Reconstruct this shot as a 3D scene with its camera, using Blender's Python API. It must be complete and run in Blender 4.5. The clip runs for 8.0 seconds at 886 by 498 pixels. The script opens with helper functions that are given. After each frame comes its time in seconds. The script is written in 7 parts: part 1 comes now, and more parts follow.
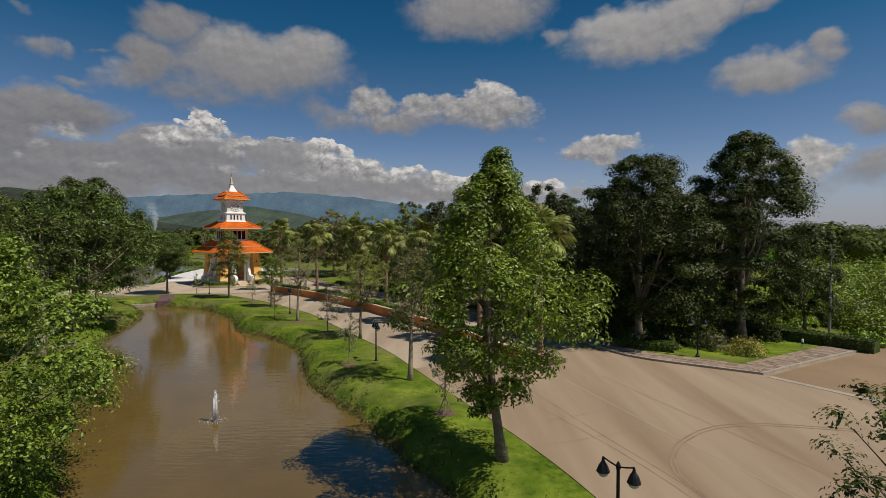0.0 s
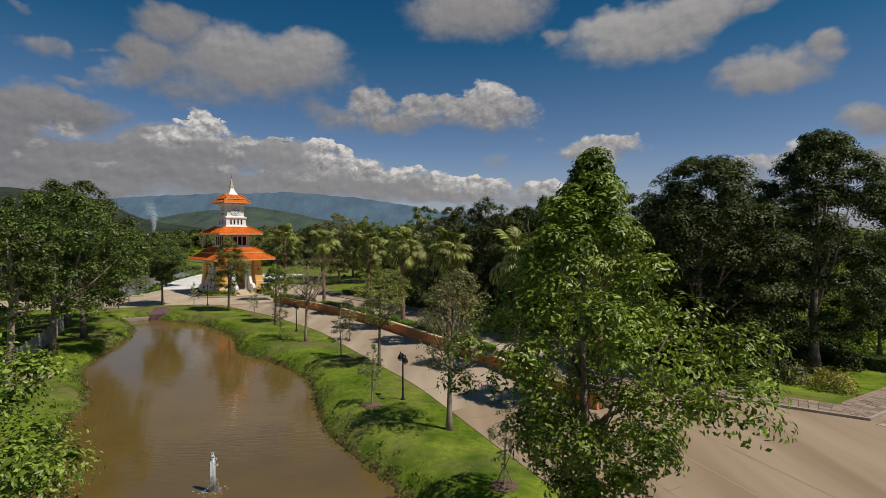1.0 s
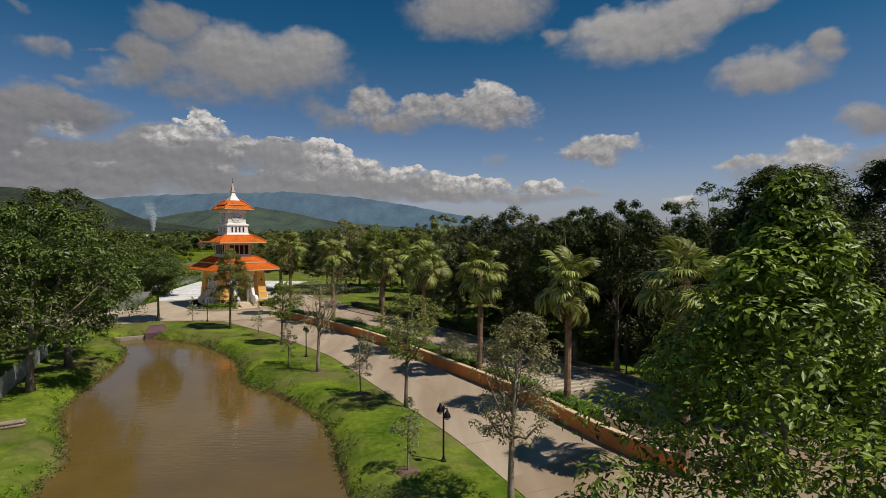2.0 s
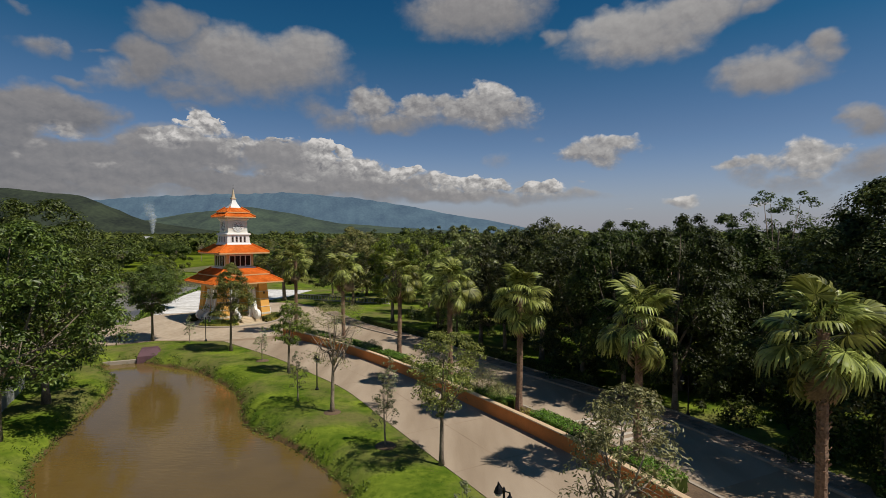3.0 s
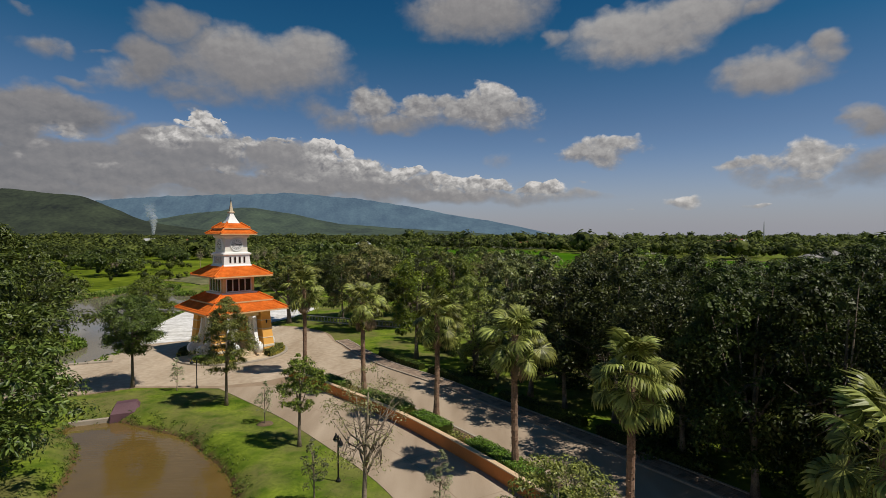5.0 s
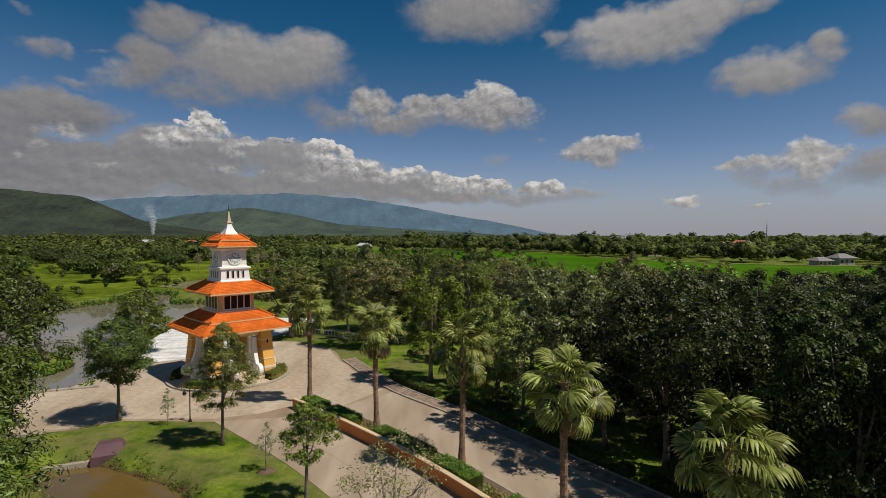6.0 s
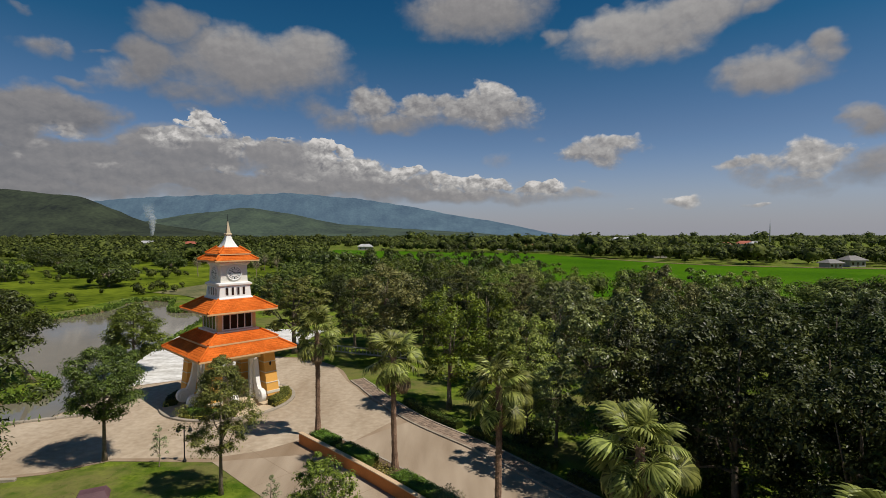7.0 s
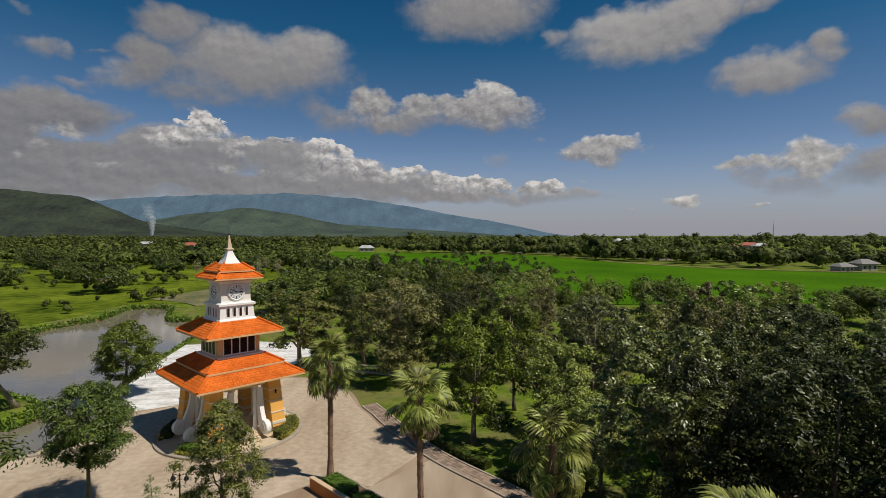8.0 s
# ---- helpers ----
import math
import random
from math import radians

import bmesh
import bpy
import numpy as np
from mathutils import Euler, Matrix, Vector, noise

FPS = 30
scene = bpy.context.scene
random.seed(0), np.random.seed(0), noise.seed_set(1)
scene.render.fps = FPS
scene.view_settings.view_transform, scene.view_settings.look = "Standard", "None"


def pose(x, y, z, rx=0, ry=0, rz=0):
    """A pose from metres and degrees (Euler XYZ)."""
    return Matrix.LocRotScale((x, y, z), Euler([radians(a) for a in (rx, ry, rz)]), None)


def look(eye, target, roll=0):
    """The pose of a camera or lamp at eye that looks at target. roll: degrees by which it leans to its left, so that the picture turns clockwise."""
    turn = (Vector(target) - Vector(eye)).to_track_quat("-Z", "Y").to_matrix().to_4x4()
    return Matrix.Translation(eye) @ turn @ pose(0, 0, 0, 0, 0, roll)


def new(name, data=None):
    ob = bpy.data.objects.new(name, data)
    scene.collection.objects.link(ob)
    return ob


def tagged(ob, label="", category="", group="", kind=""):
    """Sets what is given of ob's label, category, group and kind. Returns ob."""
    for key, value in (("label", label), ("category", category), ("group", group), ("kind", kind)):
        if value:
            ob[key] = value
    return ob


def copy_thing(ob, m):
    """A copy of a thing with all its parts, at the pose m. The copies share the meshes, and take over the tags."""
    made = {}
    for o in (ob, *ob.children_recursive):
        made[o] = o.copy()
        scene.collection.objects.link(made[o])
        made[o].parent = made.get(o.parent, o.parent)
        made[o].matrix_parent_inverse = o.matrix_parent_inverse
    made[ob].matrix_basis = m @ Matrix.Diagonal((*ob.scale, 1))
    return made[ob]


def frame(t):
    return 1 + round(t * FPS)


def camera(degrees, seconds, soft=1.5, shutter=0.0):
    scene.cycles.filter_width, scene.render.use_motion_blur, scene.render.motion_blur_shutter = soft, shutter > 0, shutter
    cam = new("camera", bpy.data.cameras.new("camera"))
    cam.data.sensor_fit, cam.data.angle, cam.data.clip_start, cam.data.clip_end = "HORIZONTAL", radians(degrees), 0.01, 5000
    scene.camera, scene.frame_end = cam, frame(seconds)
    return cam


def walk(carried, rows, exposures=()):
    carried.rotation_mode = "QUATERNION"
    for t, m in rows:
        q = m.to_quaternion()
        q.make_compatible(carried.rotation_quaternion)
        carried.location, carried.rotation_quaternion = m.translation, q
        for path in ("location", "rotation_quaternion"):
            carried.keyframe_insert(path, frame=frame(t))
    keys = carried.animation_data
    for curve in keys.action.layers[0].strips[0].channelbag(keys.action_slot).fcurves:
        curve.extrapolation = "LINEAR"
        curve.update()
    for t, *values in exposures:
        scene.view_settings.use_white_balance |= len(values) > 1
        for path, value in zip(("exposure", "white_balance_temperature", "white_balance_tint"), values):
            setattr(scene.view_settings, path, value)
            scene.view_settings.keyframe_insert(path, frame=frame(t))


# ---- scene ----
cam = camera(80.26, 8.0, soft=0.4)
METRES, EYE, TILT, LEAN, TURN = 61.2, 9.5, -1.7, 0.0, 0.0
ROWS = [
    (0.0, 0.0, 0.0000, 0.0, -0.0, 0.0, 0.0),
    (0.5, -0.0187, 0.0461, 0.008, -0.03, 0.01, 0.01),
    (1.0, -0.0404, 0.0960, 0.019, -0.06, 0.01, -0.03),
    (1.5, -0.0611, 0.1418, 0.0316, -0.09, -0.03, -0.06),
    (3.0, -0.1221, 0.2844, 0.0704, -0.12, 0.03, 0.01),
    (3.5, -0.1387, 0.3296, 0.0812, -0.07, 0.09, 0.05),
    (4.0, -0.156, 0.3777, 0.0933, -0.04, 0.12, 0.01),
    (4.5, -0.1709, 0.4219, 0.1045, 0.02, 0.07, -0.04),
    (6.0, -0.2186, 0.5560, 0.1439, -0.01, 0.07, -0.03),
    (6.5, -0.2339, 0.5979, 0.1561, -0.01, 0.05, -0.0),
    (7.0, -0.2527, 0.6426, 0.1697, -0.02, 0.03, 0.03),
    (7.5, -0.2707, 0.6849, 0.1827, -0.01, 0.02, 0.01),
    (8.0, -0.2904, 0.7293, 0.1972, -0.03, 0.02, -0.01),
]
walk(cam, [(t, pose(0, 0, EYE, TILT, LEAN, TURN) @ pose(METRES * x, METRES * y, METRES * z, 90 + pitch, roll, yaw)) for t, x, y, z, yaw, pitch, roll in ROWS])

# ---- light ----
SUN_EL, SUN_AZ = 57.0, -22.0          # degrees; azimuth counted from +x
sun_dir = Vector((math.cos(radians(SUN_EL)) * math.cos(radians(SUN_AZ)), math.cos(radians(SUN_EL)) * math.sin(radians(SUN_AZ)), math.sin(radians(SUN_EL))))
sun = new("sun", bpy.data.lights.new("sun", "SUN"))
sun.data.energy, sun.data.angle, sun.data.color = 4.2, radians(0.5), (1.0, 0.93, 0.82)
sun.matrix_world = look(tuple(sun_dir * 60), (0, 0, 0))

world = bpy.data.worlds.new("sky")
scene.world = world
world.use_nodes = True
wt = world.node_tree
wt.nodes.clear()


def wnode(kind, **values):
    n = wt.nodes.new(kind)
    for k, v in values.items():
        n.inputs[k if not k.startswith("i") else int(k[1:])].default_value = v
    return n


def wmath(op, a, b=None, c=None, clamp=False):
    n = wt.nodes.new("ShaderNodeMath")
    n.operation, n.use_clamp = op, clamp
    for i, v in enumerate((a, b, c)):
        if v is None:
            continue
        if isinstance(v, (int, float)):
            n.inputs[i].default_value = v
        else:
            wt.links.new(v, n.inputs[i])
    return n.outputs[0]


sky = wt.nodes.new("ShaderNodeTexSky")
sky.sky_type, sky.sun_disc = "NISHITA", False
sky.sun_elevation, sky.sun_rotation = radians(SUN_EL), radians(90 - SUN_AZ)
sky.air_density, sky.dust_density, sky.ozone_density, sky.altitude = 1.0, 0.6, 3.0, 300
coord = wt.nodes.new("ShaderNodeTexCoord")
sep = wt.nodes.new("ShaderNodeSeparateXYZ")
wt.links.new(coord.outputs["Generated"], sep.inputs[0])
dx, dy, dz = sep.outputs
azim = wmath("ARCTAN2", dx, dy)
elev = wmath("ARCSINE", dz)
# slow turbulence that bends the cloud outlines out of plain ovals
plane = wt.nodes.new("ShaderNodeCombineXYZ")
wt.links.new(azim, plane.inputs[0])
wt.links.new(wmath("MULTIPLY", elev, 1.4), plane.inputs[1])
swirl = wnode("ShaderNodeTexNoise", Scale=14.0, Detail=3.0, Roughness=0.5)
wt.links.new(plane.outputs[0], swirl.inputs["Vector"])
swirl_p = wt.nodes.new("ShaderNodeSeparateColor")
wt.links.new(swirl.outputs["Color"], swirl_p.inputs[0])
azim_w = wmath("MULTIPLY_ADD", swirl_p.outputs[0], radians(5.0), wmath("SUBTRACT", azim, radians(2.5)))
elev_w = wmath("MULTIPLY_ADD", swirl_p.outputs[1], radians(2.8), wmath("SUBTRACT", elev, radians(1.4)))


def cloud_noise(push_u, push_v):
    """Cloud texture: soft drifting fleece, and packed billows at three sizes."""
    flat = wt.nodes.new("ShaderNodeCombineXYZ")
    wt.links.new(wmath("ADD", azim, push_u), flat.inputs[0])
    wt.links.new(wmath("MULTIPLY_ADD", elev, 1.35, push_v), flat.inputs[1])
    big = wnode("ShaderNodeTexNoise", Scale=13.0, Detail=3.0, Roughness=0.5)
    fine = wnode("ShaderNodeTexNoise", Scale=46.0, Detail=6.0, Roughness=0.58)
    wt.links.new(flat.outputs[0], big.inputs["Vector"])
    wt.links.new(flat.outputs[0], fine.inputs["Vector"])
    warp = wt.nodes.new("ShaderNodeVectorMath")
    warp.operation = "MULTIPLY_ADD"
    warp.inputs[1].default_value = (0.030, 0.030, 0.0)
    wt.links.new(fine.outputs["Color"], warp.inputs[0])
    wt.links.new(flat.outputs[0], warp.inputs[2])
    lumps = None
    for size, amount in ((32.0, 0.62), (74.0, 0.44), (160.0, 0.24)):
        cells = wt.nodes.new("ShaderNodeTexVoronoi")
        cells.voronoi_dimensions, cells.feature = "2D", "SMOOTH_F1"
        cells.inputs["Scale"].default_value, cells.inputs["Smoothness"].default_value = size, 0.25
        wt.links.new(warp.outputs[0], cells.inputs["Vector"])
        one = wmath("MULTIPLY", wmath("SUBTRACT", 0.36, cells.outputs["Distance"]), amount * 1.5)
        lumps = one if lumps is None else wmath("ADD", lumps, one)
    a = wmath("SUBTRACT", big.outputs["Fac"], 0.5)
    b = wmath("SUBTRACT", fine.outputs["Fac"], 0.5)
    fleece = wmath("ADD", wmath("MULTIPLY", a, 0.9), wmath("MULTIPLY", b, 0.62))
    billow = wmath("ADD", wmath("MULTIPLY_ADD", a, 0.5, wmath("MULTIPLY", b, 0.45)), lumps)
    return fleece, billow


fleece_n, billow_n = cloud_noise(0.0, 0.0)
fleece_s, billow_s = cloud_noise(0.006, 0.012)
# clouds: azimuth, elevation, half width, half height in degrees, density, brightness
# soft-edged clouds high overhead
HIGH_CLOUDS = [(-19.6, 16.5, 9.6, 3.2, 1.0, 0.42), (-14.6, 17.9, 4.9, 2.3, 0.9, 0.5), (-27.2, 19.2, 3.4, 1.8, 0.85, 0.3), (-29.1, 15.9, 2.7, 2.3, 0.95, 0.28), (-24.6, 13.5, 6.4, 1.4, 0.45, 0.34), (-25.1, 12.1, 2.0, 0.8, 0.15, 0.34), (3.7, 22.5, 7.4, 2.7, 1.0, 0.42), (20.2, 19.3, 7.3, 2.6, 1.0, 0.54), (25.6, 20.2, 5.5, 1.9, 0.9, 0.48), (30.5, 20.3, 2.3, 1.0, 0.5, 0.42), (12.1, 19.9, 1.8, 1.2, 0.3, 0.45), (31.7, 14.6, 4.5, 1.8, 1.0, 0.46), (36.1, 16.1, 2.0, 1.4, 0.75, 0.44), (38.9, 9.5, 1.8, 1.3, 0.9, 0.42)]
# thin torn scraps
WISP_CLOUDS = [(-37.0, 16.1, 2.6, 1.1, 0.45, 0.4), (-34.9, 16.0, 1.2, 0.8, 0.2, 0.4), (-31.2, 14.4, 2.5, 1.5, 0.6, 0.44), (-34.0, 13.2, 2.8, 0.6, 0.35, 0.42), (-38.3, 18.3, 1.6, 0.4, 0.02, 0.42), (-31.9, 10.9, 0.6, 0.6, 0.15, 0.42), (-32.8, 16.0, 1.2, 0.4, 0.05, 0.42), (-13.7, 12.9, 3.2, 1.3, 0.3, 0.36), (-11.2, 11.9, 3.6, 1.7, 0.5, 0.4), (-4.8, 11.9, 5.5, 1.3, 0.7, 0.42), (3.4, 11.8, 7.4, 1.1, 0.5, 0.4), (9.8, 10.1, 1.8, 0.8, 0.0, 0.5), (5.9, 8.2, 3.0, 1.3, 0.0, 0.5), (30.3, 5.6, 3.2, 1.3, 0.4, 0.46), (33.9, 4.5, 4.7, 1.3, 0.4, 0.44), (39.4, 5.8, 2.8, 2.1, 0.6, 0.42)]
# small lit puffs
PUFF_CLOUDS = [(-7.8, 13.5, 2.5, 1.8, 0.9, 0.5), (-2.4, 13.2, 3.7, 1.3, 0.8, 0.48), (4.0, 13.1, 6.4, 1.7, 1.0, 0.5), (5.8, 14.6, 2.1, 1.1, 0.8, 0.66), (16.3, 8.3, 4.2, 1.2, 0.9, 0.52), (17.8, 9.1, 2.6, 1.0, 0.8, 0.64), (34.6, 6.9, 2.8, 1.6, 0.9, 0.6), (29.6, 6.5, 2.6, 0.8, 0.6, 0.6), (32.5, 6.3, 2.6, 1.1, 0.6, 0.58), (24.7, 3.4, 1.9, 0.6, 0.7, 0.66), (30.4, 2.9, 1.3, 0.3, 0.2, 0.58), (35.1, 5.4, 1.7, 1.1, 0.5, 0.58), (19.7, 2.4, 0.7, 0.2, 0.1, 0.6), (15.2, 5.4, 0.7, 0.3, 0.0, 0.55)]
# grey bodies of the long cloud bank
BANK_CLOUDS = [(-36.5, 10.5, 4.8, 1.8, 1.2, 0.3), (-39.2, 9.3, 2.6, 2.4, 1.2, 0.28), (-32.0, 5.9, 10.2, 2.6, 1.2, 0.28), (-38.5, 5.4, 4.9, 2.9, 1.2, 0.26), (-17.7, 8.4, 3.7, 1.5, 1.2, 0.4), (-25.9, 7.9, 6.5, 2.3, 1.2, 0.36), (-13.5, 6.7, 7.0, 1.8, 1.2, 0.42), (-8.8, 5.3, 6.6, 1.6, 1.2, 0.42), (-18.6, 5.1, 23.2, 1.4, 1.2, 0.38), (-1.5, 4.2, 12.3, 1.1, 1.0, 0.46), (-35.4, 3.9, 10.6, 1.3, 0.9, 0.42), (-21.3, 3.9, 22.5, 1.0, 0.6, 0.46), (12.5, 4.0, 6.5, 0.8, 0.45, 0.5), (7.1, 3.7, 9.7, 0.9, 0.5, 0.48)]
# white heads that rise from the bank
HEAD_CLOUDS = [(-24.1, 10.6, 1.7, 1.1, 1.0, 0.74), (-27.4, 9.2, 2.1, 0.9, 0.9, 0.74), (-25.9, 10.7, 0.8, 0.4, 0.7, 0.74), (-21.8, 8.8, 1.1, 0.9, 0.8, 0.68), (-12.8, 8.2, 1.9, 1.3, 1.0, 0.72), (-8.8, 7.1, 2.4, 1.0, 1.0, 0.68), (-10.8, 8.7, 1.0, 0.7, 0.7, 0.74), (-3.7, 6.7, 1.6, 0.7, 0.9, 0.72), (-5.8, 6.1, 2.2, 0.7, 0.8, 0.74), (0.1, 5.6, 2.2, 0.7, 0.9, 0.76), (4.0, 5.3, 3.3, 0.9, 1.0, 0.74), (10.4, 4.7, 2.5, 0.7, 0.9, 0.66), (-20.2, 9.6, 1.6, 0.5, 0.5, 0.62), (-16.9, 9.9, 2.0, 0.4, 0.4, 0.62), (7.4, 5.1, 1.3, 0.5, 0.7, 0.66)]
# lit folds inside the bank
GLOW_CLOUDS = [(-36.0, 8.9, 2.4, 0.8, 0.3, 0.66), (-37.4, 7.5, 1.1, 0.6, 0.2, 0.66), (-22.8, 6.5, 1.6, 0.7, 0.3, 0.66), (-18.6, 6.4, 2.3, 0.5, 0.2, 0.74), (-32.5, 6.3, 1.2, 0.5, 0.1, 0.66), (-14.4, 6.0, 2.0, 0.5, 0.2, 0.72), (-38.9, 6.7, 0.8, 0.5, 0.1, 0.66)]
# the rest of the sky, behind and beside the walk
# the first, out of view, is added to brighten the lake's reflection
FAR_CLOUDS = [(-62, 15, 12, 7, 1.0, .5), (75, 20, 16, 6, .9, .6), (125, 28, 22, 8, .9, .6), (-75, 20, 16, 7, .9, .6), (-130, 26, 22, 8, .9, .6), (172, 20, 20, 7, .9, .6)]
cover, shine, weight, upper, crisp = None, None, None, None, None
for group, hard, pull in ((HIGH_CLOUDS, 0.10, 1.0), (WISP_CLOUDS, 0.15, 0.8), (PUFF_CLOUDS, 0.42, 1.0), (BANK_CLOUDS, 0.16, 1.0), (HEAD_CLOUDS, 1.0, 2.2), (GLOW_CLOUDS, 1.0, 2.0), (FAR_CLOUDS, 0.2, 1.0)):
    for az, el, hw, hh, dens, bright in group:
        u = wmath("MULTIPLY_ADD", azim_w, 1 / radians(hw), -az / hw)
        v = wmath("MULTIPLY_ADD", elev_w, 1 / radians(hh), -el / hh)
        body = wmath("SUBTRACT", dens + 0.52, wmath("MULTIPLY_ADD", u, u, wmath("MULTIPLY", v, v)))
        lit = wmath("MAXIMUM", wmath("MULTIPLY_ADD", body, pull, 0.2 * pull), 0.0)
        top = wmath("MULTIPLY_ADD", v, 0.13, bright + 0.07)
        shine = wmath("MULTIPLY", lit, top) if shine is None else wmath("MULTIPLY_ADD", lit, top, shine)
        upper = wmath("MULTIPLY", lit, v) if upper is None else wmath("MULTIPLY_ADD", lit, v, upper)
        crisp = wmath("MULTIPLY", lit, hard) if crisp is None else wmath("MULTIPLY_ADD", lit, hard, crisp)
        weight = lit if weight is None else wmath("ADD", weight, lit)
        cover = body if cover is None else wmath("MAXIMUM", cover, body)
shine = wmath("DIVIDE", shine, wmath("MAXIMUM", weight, 0.02))
upper = wmath("DIVIDE", upper, wmath("MAXIMUM", weight, 0.02))
crisp = wmath("DIVIDE", crisp, wmath("MAXIMUM", weight, 0.02))
cover = wmath("ADD", cover, wmath("MULTIPLY_ADD", wmath("SUBTRACT", billow_n, fleece_n), crisp, fleece_n))
# crisp heads, soft undersides
high = wt.nodes.new("ShaderNodeMapRange")
high.interpolation_type = "SMOOTHSTEP"
high.inputs["From Min"].default_value, high.inputs["From Max"].default_value = -0.35, 0.75
wt.links.new(upper, high.inputs["Value"])
firm = wmath("MULTIPLY", crisp, wmath("MULTIPLY_ADD", high.outputs["Result"], 0.6, 0.4))
soft_w = wmath("MULTIPLY_ADD", firm, -1.05, wmath("MULTIPLY_ADD", high.outputs["Result"], -0.25, 1.45))
edge = wt.nodes.new("ShaderNodeMapRange")
edge.interpolation_type = "SMOOTHSTEP"
wt.links.new(wmath("DIVIDE", cover, soft_w), edge.inputs["Value"])
relief = wmath("ADD", wmath("MULTIPLY", wmath("SUBTRACT", fleece_n, fleece_s), 0.10), wmath("MULTIPLY", wmath("MULTIPLY", wmath("SUBTRACT", billow_n, billow_s), crisp), 0.55))
rim = wmath("MULTIPLY", wmath("MULTIPLY", wmath("SUBTRACT", 1.0, wmath("MULTIPLY", cover, 1.4), None, True), firm), 0.22)
cloud_light = wmath("ADD", wmath("ADD", shine, rim), relief)
STRENGTH = 0.065
tone = wt.nodes.new("ShaderNodeValToRGB")
ramp_e = tone.color_ramp.elements
ramp_e[0].position, ramp_e[0].color = 0.25, (0.155, 0.155, 0.165, 1)
ramp_e[1].position, ramp_e[1].color = 1.0, (0.66, 0.63, 0.60, 1)
ramp_e.new(0.5).color = (0.248, 0.238, 0.238, 1)
ramp_e.new(0.75).color = (0.40, 0.385, 0.37, 1)
wt.links.new(cloud_light, tone.inputs["Fac"])
raise_c = wt.nodes.new("ShaderNodeVectorMath")
raise_c.operation = "SCALE"
raise_c.inputs["Scale"].default_value = 1 / STRENGTH
wt.links.new(tone.outputs["Color"], raise_c.inputs[0])
# deep blue overhead, milky towards the horizon
height = wmath("DIVIDE", elev, radians(30), None, True)
deep = wt.nodes.new("ShaderNodeValToRGB")
de = deep.color_ramp.elements
de[0].position, de[0].color = 0.0, (1.0, 1.0, 1.25, 1)
de[1].position, de[1].color = 1.0, (0.02, 0.44, 0.67, 1)
de.new(0.12).color = (1.05, 1.05, 1.25, 1)
de.new(0.35).color = (0.72, 0.83, 0.98, 1)
de.new(0.65).color = (0.18, 0.61, 0.78, 1)
wt.links.new(height, deep.inputs["Fac"])
tint_n = wt.nodes.new("ShaderNodeVectorMath")
tint_n.operation = "MULTIPLY"
wt.links.new(sky.outputs["Color"], tint_n.inputs[0])
wt.links.new(deep.outputs["Color"], tint_n.inputs[1])
# milky air low over the land
low_air = wmath("POWER", wmath("SUBTRACT", 1.0, wmath("DIVIDE", wmath("MAXIMUM", elev, 0.0), radians(9.5), None, True), None, True), 1.6)
milk = wt.nodes.new("ShaderNodeMix")
milk.data_type = "RGBA"
milk.inputs["B"].default_value = (0.30 / STRENGTH, 0.305 / STRENGTH, 0.345 / STRENGTH, 1)
wt.links.new(wmath("MULTIPLY", low_air, 0.9), milk.inputs["Factor"])
wt.links.new(tint_n.outputs[0], milk.inputs["A"])
blend = wt.nodes.new("ShaderNodeMix")
blend.data_type = "RGBA"
wt.links.new(wmath("MULTIPLY", edge.outputs["Result"], 0.95), blend.inputs["Factor"])
wt.links.new(milk.outputs["Result"], blend.inputs["A"])
wt.links.new(raise_c.outputs[0], blend.inputs["B"])
back = wnode("ShaderNodeBackground", Strength=STRENGTH)
wt.links.new(blend.outputs["Result"], back.inputs["Color"])
wout = wt.nodes.new("ShaderNodeOutputWorld")
wt.links.new(back.outputs[0], wout.inputs["Surface"])


